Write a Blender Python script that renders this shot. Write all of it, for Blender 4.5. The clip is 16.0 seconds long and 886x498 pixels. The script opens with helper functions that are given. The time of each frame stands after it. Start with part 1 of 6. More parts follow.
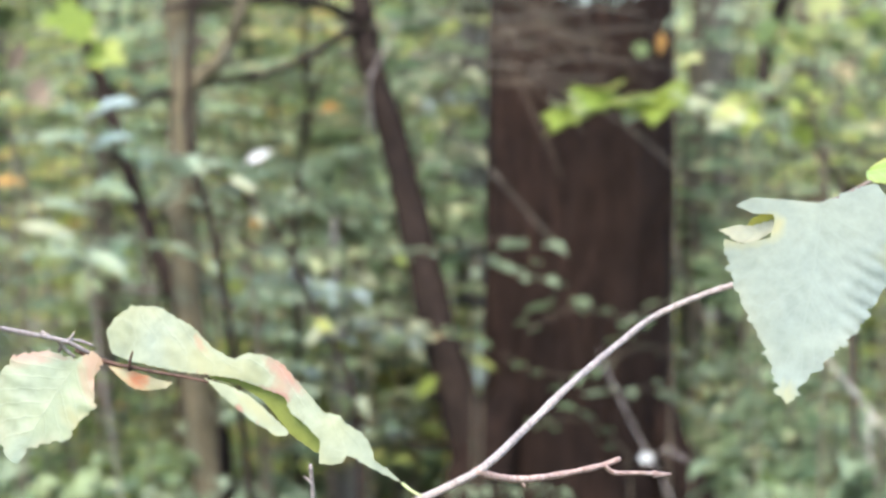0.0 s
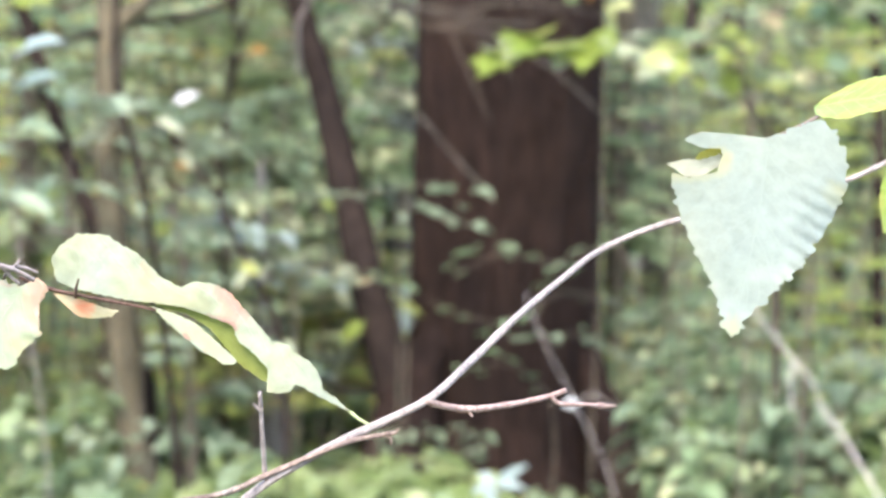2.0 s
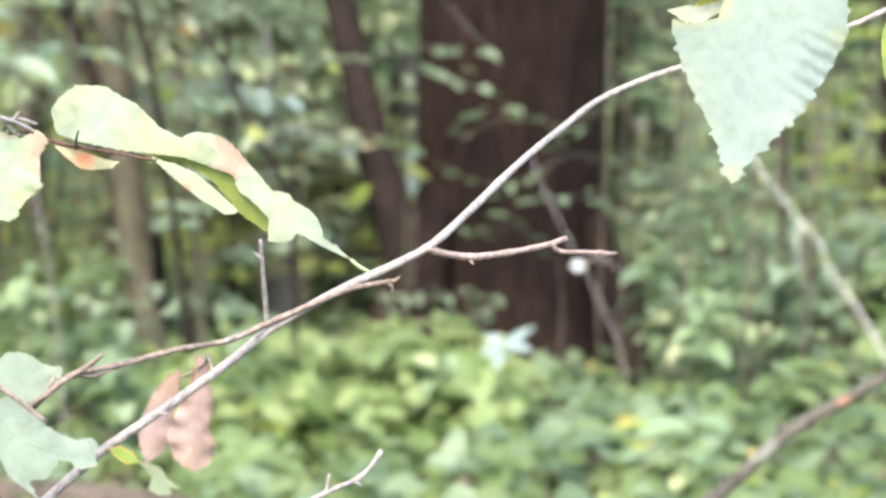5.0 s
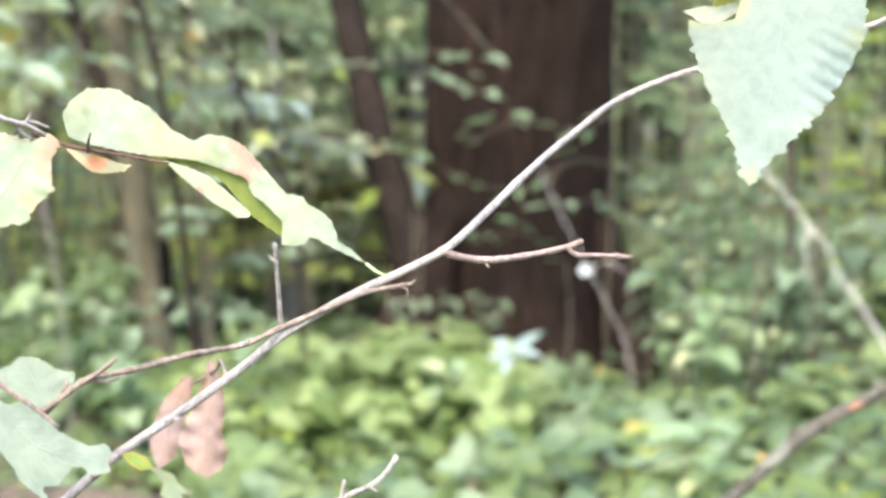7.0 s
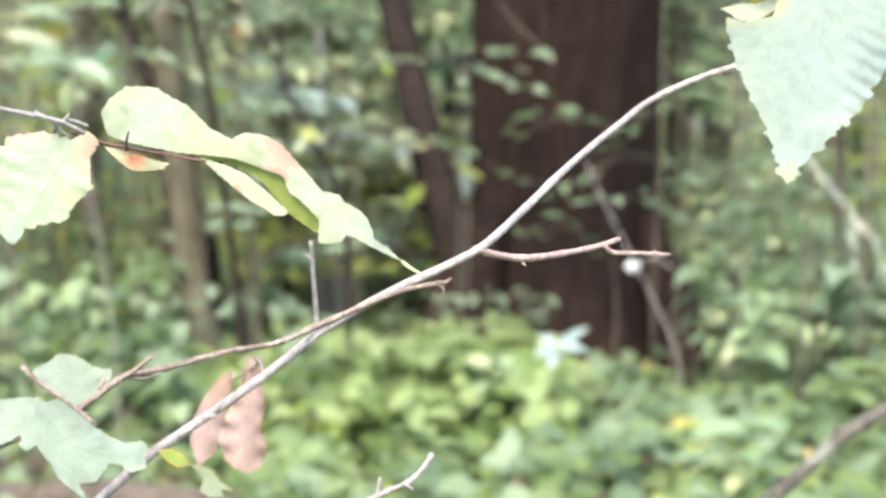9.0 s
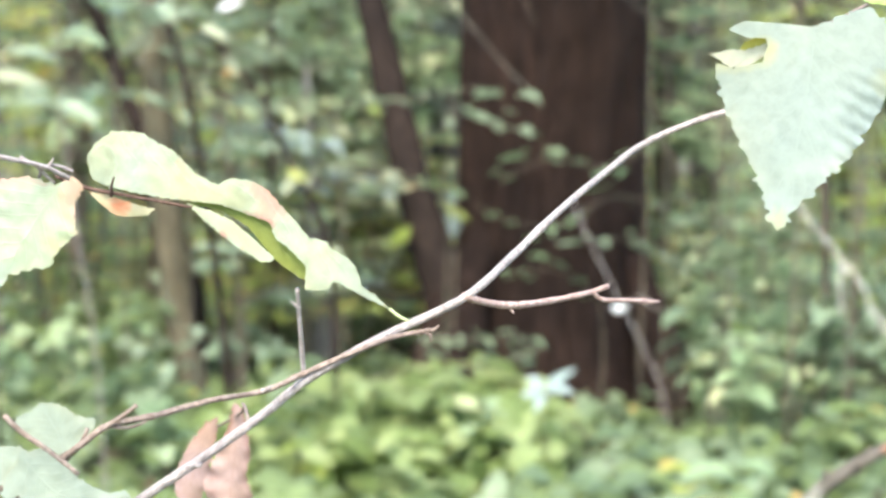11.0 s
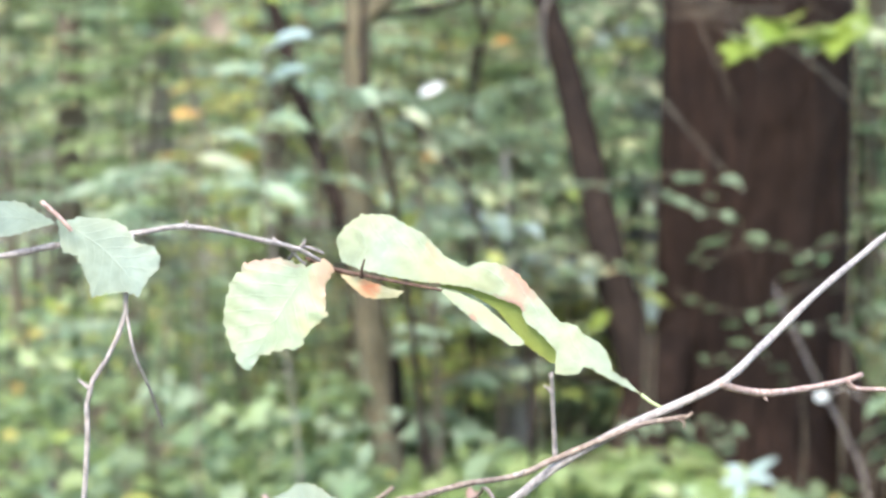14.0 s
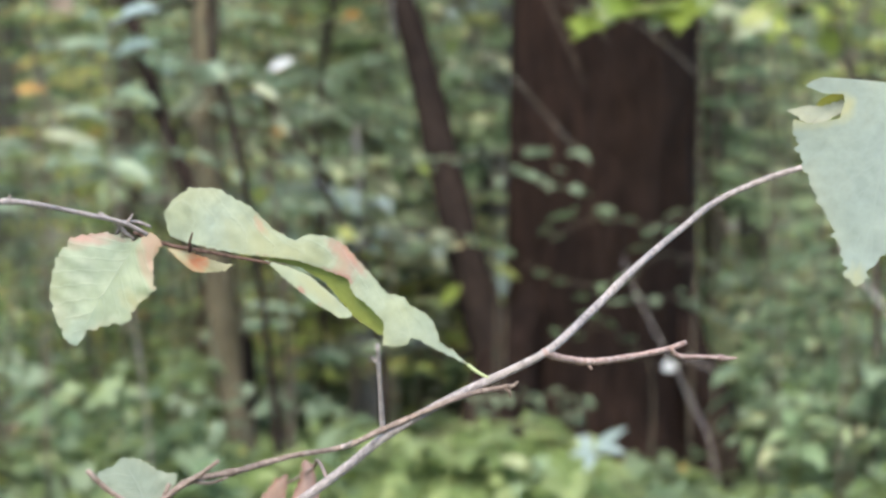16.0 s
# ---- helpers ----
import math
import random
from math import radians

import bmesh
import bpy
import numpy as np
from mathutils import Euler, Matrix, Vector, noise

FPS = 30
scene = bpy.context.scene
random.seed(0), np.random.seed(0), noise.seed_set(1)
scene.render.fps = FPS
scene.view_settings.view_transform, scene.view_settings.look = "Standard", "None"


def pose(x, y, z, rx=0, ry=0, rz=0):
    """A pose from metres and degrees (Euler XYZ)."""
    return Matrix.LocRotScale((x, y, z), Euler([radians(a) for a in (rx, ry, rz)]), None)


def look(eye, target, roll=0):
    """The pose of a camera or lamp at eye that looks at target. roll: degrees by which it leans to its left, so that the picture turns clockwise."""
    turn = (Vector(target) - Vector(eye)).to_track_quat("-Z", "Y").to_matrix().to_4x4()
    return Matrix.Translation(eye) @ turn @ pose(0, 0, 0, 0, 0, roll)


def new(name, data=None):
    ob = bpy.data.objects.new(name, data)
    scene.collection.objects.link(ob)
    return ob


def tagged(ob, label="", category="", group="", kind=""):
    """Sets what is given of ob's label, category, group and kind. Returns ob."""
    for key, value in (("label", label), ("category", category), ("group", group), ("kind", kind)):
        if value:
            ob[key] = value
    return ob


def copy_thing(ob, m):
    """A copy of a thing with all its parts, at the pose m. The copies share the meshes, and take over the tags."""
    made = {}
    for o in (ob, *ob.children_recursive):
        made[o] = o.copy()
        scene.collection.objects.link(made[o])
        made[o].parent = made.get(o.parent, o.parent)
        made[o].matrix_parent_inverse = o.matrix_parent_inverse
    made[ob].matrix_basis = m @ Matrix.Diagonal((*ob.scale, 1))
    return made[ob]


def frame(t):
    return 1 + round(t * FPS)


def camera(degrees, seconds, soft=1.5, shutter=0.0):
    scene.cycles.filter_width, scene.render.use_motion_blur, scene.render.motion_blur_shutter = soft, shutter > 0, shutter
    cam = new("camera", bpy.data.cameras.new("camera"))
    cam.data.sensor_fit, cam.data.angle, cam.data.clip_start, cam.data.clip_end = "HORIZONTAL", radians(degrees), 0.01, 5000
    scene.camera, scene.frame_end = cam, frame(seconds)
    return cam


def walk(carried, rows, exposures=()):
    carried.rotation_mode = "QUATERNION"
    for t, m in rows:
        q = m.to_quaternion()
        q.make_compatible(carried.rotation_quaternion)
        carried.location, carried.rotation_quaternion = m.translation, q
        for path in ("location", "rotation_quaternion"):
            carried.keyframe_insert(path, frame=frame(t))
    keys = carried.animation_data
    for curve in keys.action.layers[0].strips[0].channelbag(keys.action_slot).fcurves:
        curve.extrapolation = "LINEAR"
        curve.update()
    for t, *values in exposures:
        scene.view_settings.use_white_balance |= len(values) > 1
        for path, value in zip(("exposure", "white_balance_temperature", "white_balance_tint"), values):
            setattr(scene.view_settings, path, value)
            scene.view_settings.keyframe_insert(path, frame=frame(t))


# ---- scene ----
from mathutils.geometry import delaunay_2d_cdt

cam = camera(26, 16.0, soft=2.6)
cam.data.dof.use_dof = True
cam.data.dof.focus_distance = 0.72
cam.data.dof.aperture_fstop = 14
EXPOSURES = ((0, 2.96, 6690, 15), (1.5, 3.08, 6690, 17), (2.0, 3.23, 6690, 18), (2.5, 3.23, 6690, 18), (3.0, 3.23, 6690, 17), (3.5, 3.22, 6760, 15), (4.0, 3.21, 6840, 11), (7.0, 3.24, 6870, 11), (9.0, 3.24, 6880, 11), (10.0, 3.21, 6890, 10), (12.5, 3.28, 6690, 12), (13.0, 3.27, 6640, 12), (13.5, 3.29, 6590, 11), (14.0, 3.19, 6590, 11), (14.5, 3.03, 6690, 11), (15.0, 2.67, 6890, 10), (15.5, 2.43, 6890, 10), (16, 2.52, 6740, 12))
PATH = [
    (0, (0.0040, -0.0241, 1.5071), (0.0029, 1.9720, 1.3819), 0.30),
    (0.5, (0.0029, -0.0258, 1.5073), (0.0090, 1.9715, 1.4039), 0.52),
    (1, (0.0028, -0.0293, 1.5085), (0.0364, 1.9685, 1.4205), 0.44),
    (1.5, (0.0005, -0.0294, 1.5059), (0.0797, 1.9671, 1.4181), 1.05),
    (2, (-0.0053, -0.0237, 1.5008), (0.0729, 1.9667, 1.3210), 1.06),
    (2.5, (-0.0024, -0.0272, 1.4967), (0.0867, 1.9552, 1.2477), 1.01),
    (3, (-0.0013, -0.0314, 1.4965), (0.1044, 1.9407, 1.1811), 1.01),
    (3.5, (-0.0009, -0.0245, 1.4939), (0.1047, 1.9456, 1.1659), 0.85),
    (4, (-0.0000, -0.0232, 1.4937), (0.0905, 1.9471, 1.1623), 0.78),
    (4.5, (0.0003, -0.0246, 1.4941), (0.0744, 1.9492, 1.1797), 0.60),
    (4.7, (-0.0013, -0.0252, 1.4944), (0.0696, 1.9482, 1.1770), 0.58),
    (6.8, (-0.0048, -0.0213, 1.4933), (0.0785, 1.9510, 1.1724), 0.38),
    (7, (-0.0055, -0.0187, 1.4926), (0.0594, 1.9556, 1.1793), 0.43),
    (7.5, (-0.0058, -0.0174, 1.4929), (0.0238, 1.9565, 1.1721), 0.27),
    (8, (-0.0035, -0.0179, 1.4909), (0.0190, 1.9515, 1.1432), -0.05),
    (8.5, (-0.0021, -0.0178, 1.4923), (0.0074, 1.9487, 1.1279), -0.11),
    (9, (-0.0013, -0.0193, 1.4938), (0.0139, 1.9551, 1.1751), 0.24),
    (9.5, (-0.0012, -0.0214, 1.4963), (0.0180, 1.9595, 1.2210), 0.47),
    (10, (-0.0009, -0.0221, 1.4964), (0.0069, 1.9606, 1.2342), 0.49),
    (10.2, (-0.0002, -0.0201, 1.4960), (0.0236, 1.9623, 1.2321), 0.19),
    (12.3, (-0.0110, -0.0108, 1.4947), (0.0009, 1.9678, 1.2030), 1.01),
    (12.5, (-0.0133, -0.0112, 1.4945), (-0.0171, 1.9690, 1.2140), 1.14),
    (13, (-0.0187, -0.0106, 1.4948), (-0.0881, 1.9722, 1.2423), 0.74),
    (13.5, (-0.0215, -0.0095, 1.4948), (-0.1560, 1.9727, 1.2649), 0.43),
    (14, (-0.0234, -0.0106, 1.4948), (-0.1945, 1.9729, 1.3035), 0.28),
    (14.5, (-0.0207, -0.0123, 1.4958), (-0.1700, 1.9724, 1.2995), 0.33),
    (15, (-0.0156, -0.0117, 1.4963), (-0.0514, 1.9796, 1.3133), 0.48),
    (15.5, (-0.0142, -0.0128, 1.4960), (-0.0441, 1.9793, 1.3216), 0.24),
    (16, (-0.0135, -0.0128, 1.4941), (-0.0325, 1.9754, 1.2777), 0.27),
]
walk(cam, [(t, look(eye, target, roll)) for t, eye, target, roll in PATH], EXPOSURES)

# ---- world and light: soft daylight under a closed canopy ----
world = bpy.data.worlds.new("forest_sky")
scene.world = world
world.use_nodes = True
wn = world.node_tree
sky = wn.nodes.new("ShaderNodeTexSky")
sky.sky_type = "NISHITA"
sky.sun_disc = False
sky.sun_elevation = radians(52)
sky.sun_rotation = radians(200)
wn.links.new(sky.outputs[0], wn.nodes["Background"].inputs[0])
wn.nodes["Background"].inputs[1].default_value = 0.15
sun_data = bpy.data.lights.new("sun", "SUN")
sun_data.energy, sun_data.angle, sun_data.color = 1.15, radians(40), (1.0, 0.95, 0.86)
sun = new("sun", sun_data)
sun.matrix_world = look((-2.0, -5.5, 7.5), (0, 0, 0))

# ---- helpers ----


def part(name, bm, material, parent=None, label="", smooth=True):
    """Link a bmesh as one mesh object under a thing or a part."""
    me = bpy.data.meshes.new(name)
    bm.to_mesh(me)
    bm.free()
    me.materials.append(material)
    if smooth:
        me.polygons.foreach_set("use_smooth", [True] * len(me.polygons))
    ob = new(name, me)
    if parent is not None:
        ob.parent = parent
        ob.matrix_parent_inverse = parent.matrix_world.inverted()
    if label:
        ob["label"] = label
    return ob


def thing(name, base, label, category, group="", kind=""):
    ob = new(name)
    ob.location = base
    ob.empty_display_size = 0.05
    ob.matrix_world = Matrix.Translation(base)
    return tagged(ob, label, category, group, kind)


def spline(pts, n):
    """n + 1 evenly spread points along a centripetal Catmull-Rom curve through pts."""
    p = [Vector(q) for q in pts]
    p = [2 * p[0] - p[1]] + p + [2 * p[-1] - p[-2]]
    knot = [0.0]
    for a, b in zip(p, p[1:]):
        knot.append(knot[-1] + max((b - a).length, 1e-6) ** 0.5)
    reach = [0.0]
    for a, b in zip(p[1:-2], p[2:-1]):
        reach.append(reach[-1] + (b - a).length ** 0.75)
    out = []
    for k in range(n + 1):
        goal = k / n * reach[-1]
        i = next((q for q in range(1, len(reach)) if goal <= reach[q] + 1e-9), len(reach) - 1)
        f = (goal - reach[i - 1]) / max(reach[i] - reach[i - 1], 1e-9)
        a, b, c, d = p[i - 1:i + 3]
        t0, t1, t2, t3 = knot[i - 1:i + 3]
        t = t1 + (t2 - t1) * f
        u = a * ((t1 - t) / (t1 - t0)) + b * ((t - t0) / (t1 - t0))
        v = b * ((t2 - t) / (t2 - t1)) + c * ((t - t1) / (t2 - t1))
        w = c * ((t3 - t) / (t3 - t2)) + d * ((t - t2) / (t3 - t2))
        x = u * ((t2 - t) / (t2 - t0)) + v * ((t - t0) / (t2 - t0))
        y = v * ((t3 - t) / (t3 - t1)) + w * ((t - t1) / (t3 - t1))
        out.append(x * ((t2 - t) / (t2 - t1)) + y * ((t - t1) / (t2 - t1)))
    return out


def tube(bm, pts, r0, r1, seg=8, n=0, rough=0.0, knots=0.0, flare=0.0):
    """A tapered, slightly uneven stem along a curve."""
    n = n or max(4, 5 * (len(pts) - 1))
    line = spline(pts, n)
    up, rings = Vector((0.13, 0.31, 0.94)), []
    for k, p in enumerate(line):
        d = (line[min(k + 1, n)] - line[max(k - 1, 0)]).normalized()
        a = d.cross(up)
        if a.length < 1e-3:
            a = d.cross(Vector((1, 0, 0)))
        a.normalize()
        up = a.cross(d)
        s = k / n
        r = r0 + (r1 - r0) * s + flare * max(0.0, 1 - s * 8) ** 2
        if knots:
            r *= 1 + knots * max(0.0, noise.noise(p * 0.9 / max(r0, 1e-4) * 0.25)) * 1.5
        ring = []
        for j in range(seg):
            w = 2 * math.pi * j / seg
            q = math.cos(w) * a + math.sin(w) * up
            rr = r * (1 + rough * noise.noise((p + q * r) / max(r0, 1e-4) * 0.7))
            ring.append(bm.verts.new(p + q * rr))
        rings.append(ring)
    for a, b in zip(rings, rings[1:]):
        for j in range(seg):
            bm.faces.new((a[j], a[(j + 1) % seg], b[(j + 1) % seg], b[j]))
    bm.faces.new(rings[0][::-1])
    bm.faces.new(rings[-1])
    return bm


def stem(name, pts, r0, r1, material, parent, label="", seg=8, rough=0.12, knots=0.0, flare=0.0, n=0):
    return part(name, tube(bmesh.new(), pts, r0, r1, seg, n, rough, knots, flare), material, parent, label)


# ---- materials ----


def nodes_of(name):
    m = bpy.data.materials.new(name)
    m.use_nodes = True
    return m, m.node_tree.nodes, m.node_tree.links, m.node_tree.nodes["Principled BSDF"]


def ramp(nodes, stops):
    r = nodes.new("ShaderNodeValToRGB")
    r.color_ramp.elements[0].position, r.color_ramp.elements[0].color = stops[0][0], (*stops[0][1], 1)
    r.color_ramp.elements[1].position, r.color_ramp.elements[1].color = stops[-1][0], (*stops[-1][1], 1)
    for pos, col in stops[1:-1]:
        r.color_ramp.elements.new(pos).color = (*col, 1)
    return r


def mix(nodes, links, fac, a, b, mode="MIX"):
    n = nodes.new("ShaderNodeMix")
    n.data_type, n.blend_type = "RGBA", mode
    for sock, val in ((n.inputs[0], fac), (n.inputs[6], a), (n.inputs[7], b)):
        if hasattr(val, "links"):
            links.new(val, sock)
        elif isinstance(val, tuple):
            sock.default_value = (*val, 1)
        else:
            sock.default_value = val
    return n.outputs[2]


def noise_tex(nodes, links, scale, detail=4, vec=None, rough=0.55):
    n = nodes.new("ShaderNodeTexNoise")
    n.inputs["Scale"].default_value, n.inputs["Detail"].default_value, n.inputs["Roughness"].default_value = scale, detail, rough
    if vec is not None:
        links.new(vec, n.inputs["Vector"])
    return n


def bump(nodes, links, height, strength, dist, bsdf):
    b = nodes.new("ShaderNodeBump")
    b.inputs["Strength"].default_value, b.inputs["Distance"].default_value = strength, dist
    links.new(height, b.inputs["Height"])
    links.new(b.outputs[0], bsdf.inputs["Normal"])


def translucent(nodes, links, bsdf, colour, amount):
    """Let part of the light through a leaf."""
    t = nodes.new("ShaderNodeBsdfTranslucent")
    links.new(colour, t.inputs["Color"])
    m = nodes.new("ShaderNodeMixShader")
    m.inputs[0].default_value = amount
    links.new(bsdf.outputs[0], m.inputs[1])
    links.new(t.outputs[0], m.inputs[2])
    links.new(m.outputs[0], nodes["Material Output"].inputs[0])


def foliage_material(name, stops, rough=0.42, through_light=0.3):
    """Leaves of one sort: a colour for each leaf, with blotches on it."""
    m, nodes, links, bsdf = nodes_of(name)
    geo = nodes.new("ShaderNodeNewGeometry")
    r = ramp(nodes, stops)
    info = nodes.new("ShaderNodeObjectInfo")
    add = nodes.new("ShaderNodeMath")
    add.operation = "ADD"
    near_mean = nodes.new("ShaderNodeMath")
    near_mean.operation = "MULTIPLY"
    links.new(geo.outputs["Random Per Island"], near_mean.inputs[0])
    near_mean.inputs[1].default_value = 0.55
    links.new(near_mean.outputs[0], add.inputs[0])
    links.new(info.outputs["Random"], add.inputs[1])
    fract = nodes.new("ShaderNodeMath")
    fract.operation = "FRACT"
    links.new(add.outputs[0], fract.inputs[0])
    links.new(fract.outputs[0], r.inputs[0])
    n = noise_tex(nodes, links, 45, 3)
    spots = ramp(nodes, [(0.35, (0.72, 0.72, 0.68)), (0.7, (1.12, 1.12, 1.05))])
    links.new(n.outputs[0], spots.inputs[0])
    col = mix(nodes, links, 1.0, r.outputs[0], spots.outputs[0], "MULTIPLY")
    links.new(col, bsdf.inputs["Base Color"])
    bsdf.inputs["Roughness"].default_value = rough
    bsdf.inputs["Specular IOR Level"].default_value = 0.22
    translucent(nodes, links, bsdf, col, through_light + 0.12)
    return m


def bark_material(name, dark, light, scale, stretch=0.12, strength=0.6, moss=None, vary=False):
    m, nodes, links, bsdf = nodes_of(name)
    tc = nodes.new("ShaderNodeTexCoord")
    mp = nodes.new("ShaderNodeMapping")
    mp.inputs["Scale"].default_value = (1, 1, stretch)
    links.new(tc.outputs["Object"], mp.inputs[0])
    a = noise_tex(nodes, links, scale, 6, mp.outputs[0], 0.65)
    b = noise_tex(nodes, links, scale * 0.12, 3, tc.outputs["Object"])
    r = ramp(nodes, [(0.3, dark), (0.72, light)])
    links.new(a.outputs[0], r.inputs[0])
    tone = ramp(nodes, [(0.3, (0.7, 0.7, 0.72)), (0.7, (1.2, 1.15, 1.1))])
    links.new(b.outputs[0], tone.inputs[0])
    col = mix(nodes, links, 1.0, r.outputs[0], tone.outputs[0], "MULTIPLY")
    if vary:
        info = nodes.new("ShaderNodeObjectInfo")
        each = ramp(nodes, [(0.0, (0.78, 0.78, 0.8)), (1.0, (1.25, 1.2, 1.16))])
        links.new(info.outputs["Random"], each.inputs[0])
        col = mix(nodes, links, 1.0, col, each.outputs[0], "MULTIPLY")
    if moss:
        c = noise_tex(nodes, links, scale * 0.3, 4, tc.outputs["Object"])
        mm = ramp(nodes, [(0.55, (0, 0, 0)), (0.7, (1, 1, 1))])
        links.new(c.outputs[0], mm.inputs[0])
        col = mix(nodes, links, mm.outputs[0], col, moss)
    links.new(col, bsdf.inputs["Base Color"])
    bsdf.inputs["Roughness"].default_value = 0.85
    bsdf.inputs["Specular IOR Level"].default_value = 0.07
    bump(nodes, links, a.outputs[0], strength, 0.02, bsdf)
    return m


def near_leaf_material(name, base, vein, blush, blush_amount, veins=9, rough=0.4, light=0.25, stains=(), drift=1.0, veined=0.6):
    """A leaf seen close: midrib, side veins, mottling and a reddened rim, by its own coordinates."""
    m, nodes, links, bsdf = nodes_of(name)
    uv = nodes.new("ShaderNodeUVMap")
    sep = nodes.new("ShaderNodeSeparateXYZ")
    links.new(uv.outputs[0], sep.inputs[0])

    def calc(op, a, b=0.0):
        n = nodes.new("ShaderNodeMath")
        n.operation = op
        for sock, val in ((n.inputs[0], a), (n.inputs[1], b)):
            if hasattr(val, "links"):
                links.new(val, sock)
            else:
                sock.default_value = val
        return n.outputs[0]

    side = calc("ABSOLUTE", calc("MULTIPLY", calc("SUBTRACT", sep.outputs[0], 0.5), 2.0))
    run = calc("MULTIPLY", calc("SUBTRACT", sep.outputs[1], calc("MULTIPLY", side, 0.22)), float(veins))
    tri = calc("ABSOLUTE", calc("SUBTRACT", calc("FRACT", run), 0.5))
    side_vein = calc("SUBTRACT", 1.0, calc("MINIMUM", calc("MULTIPLY", tri, 9.0), 1.0))
    mid = calc("SUBTRACT", 1.0, calc("MINIMUM", calc("MULTIPLY", side, 18.0), 1.0))
    veinmask = calc("MAXIMUM", calc("MULTIPLY", side_vein, 0.6), mid)
    geo = nodes.new("ShaderNodeTexCoord")
    n1 = noise_tex(nodes, links, 160, 5, geo.outputs["Object"])
    n2 = noise_tex(nodes, links, 38, 3, geo.outputs["Object"])
    tone = ramp(nodes, [(0.3, tuple(0.84 * c for c in base)), (0.7, tuple(min(1, 1.1 * c) for c in base))])
    links.new(n1.outputs[0], tone.inputs[0])
    n3 = noise_tex(nodes, links, 21, 2, geo.outputs["Object"])
    shift = ramp(nodes, [(0.35, (0.96, 1.0, 1.1)), (0.65, (1.05, 1.01, 0.86))])
    links.new(n3.outputs[0], shift.inputs[0])
    toned = mix(nodes, links, drift, tone.outputs[0], shift.outputs[0], "MULTIPLY")
    col = mix(nodes, links, veinmask, toned, vein)
    rim = calc("MULTIPLY", calc("POWER", side, 3.0), calc("MULTIPLY", calc("SUBTRACT", n2.outputs[0], 0.42), 7.0))
    spot = calc("MULTIPLY", calc("SUBTRACT", n2.outputs[0], 0.62), 9.0)
    red = nodes.new("ShaderNodeMath")
    red.operation, red.use_clamp = "MULTIPLY", True
    links.new(calc("MAXIMUM", rim, spot), red.inputs[0])
    red.inputs[1].default_value = blush_amount
    for u0, v0, du0, dv0, tint in stains:
        du = calc("DIVIDE", calc("SUBTRACT", sep.outputs[0], u0), du0)
        dv = calc("DIVIDE", calc("SUBTRACT", sep.outputs[1], v0), dv0)
        far = calc("ADD", calc("POWER", calc("ABSOLUTE", du), 2.0), calc("POWER", calc("ABSOLUTE", dv), 2.0))
        patch = nodes.new("ShaderNodeMath")
        patch.operation, patch.use_clamp = "SUBTRACT", True
        links.new(calc("ADD", calc("MULTIPLY", n2.outputs[0], 1.5), calc("MULTIPLY", tri, 0.5)), patch.inputs[0])
        links.new(far, patch.inputs[1])
        col = mix(nodes, links, patch.outputs[0], col, tint)
    col = mix(nodes, links, red.outputs[0], col, blush)
    links.new(col, bsdf.inputs["Base Color"])
    bsdf.inputs["Roughness"].default_value = rough
    bsdf.inputs["Specular IOR Level"].default_value = 0.22
    bump(nodes, links, calc("ADD", calc("MULTIPLY", veinmask, veined), n1.outputs[0]), 0.35, 0.0009, bsdf)
    translucent(nodes, links, bsdf, col, light)
    return m


def soil_material():
    m, nodes, links, bsdf = nodes_of("leaf_litter_soil")
    tc = nodes.new("ShaderNodeTexCoord")
    a = noise_tex(nodes, links, 9, 8, tc.outputs["Object"], 0.7)
    b = noise_tex(nodes, links, 0.9, 4, tc.outputs["Object"])
    v = nodes.new("ShaderNodeTexVoronoi")
    v.inputs["Scale"].default_value = 22
    links.new(tc.outputs["Object"], v.inputs["Vector"])
    r = ramp(nodes, [(0.25, (0.035, 0.029, 0.02)), (0.55, (0.09, 0.074, 0.053)), (0.8, (0.17, 0.143, 0.106))])
    links.new(a.outputs[0], r.inputs[0])
    leafy = ramp(nodes, [(0.0, (0.16, 0.126, 0.088)), (0.5, (0.075, 0.062, 0.044)), (1.0, (0.22, 0.187, 0.14))])
    links.new(v.outputs["Color"], leafy.inputs[0])
    col = mix(nodes, links, 0.45, r.outputs[0], leafy.outputs[0])
    green = ramp(nodes, [(0.48, (0, 0, 0)), (0.66, (0.8, 0.8, 0.8))])
    links.new(b.outputs[0], green.inputs[0])
    col = mix(nodes, links, green.outputs[0], col, (0.07, 0.1, 0.03))
    links.new(col, bsdf.inputs["Base Color"])
    bsdf.inputs["Roughness"].default_value = 0.95
    bump(nodes, links, a.outputs[0], 0.8, 0.04, bsdf)
    return m


SOIL = soil_material()
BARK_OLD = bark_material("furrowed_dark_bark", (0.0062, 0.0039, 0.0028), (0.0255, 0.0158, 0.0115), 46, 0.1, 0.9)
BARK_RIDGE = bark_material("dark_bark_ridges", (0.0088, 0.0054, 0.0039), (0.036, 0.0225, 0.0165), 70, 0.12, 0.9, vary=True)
BARK_DARK = bark_material("dark_smooth_bark", (0.00874, 0.00626, 0.00497), (0.03128, 0.02254, 0.01748), 60, 0.3, 0.5)
BARK_BROWN = bark_material("brown_bark", (0.052, 0.044, 0.032), (0.165, 0.137, 0.098), 50, 0.2, 0.5, (0.07, 0.08, 0.05))
BARK_OLIVE = bark_material("olive_grey_bark", (0.045, 0.04, 0.025), (0.14, 0.12, 0.074), 44, 0.22, 0.6, (0.1, 0.105, 0.07))
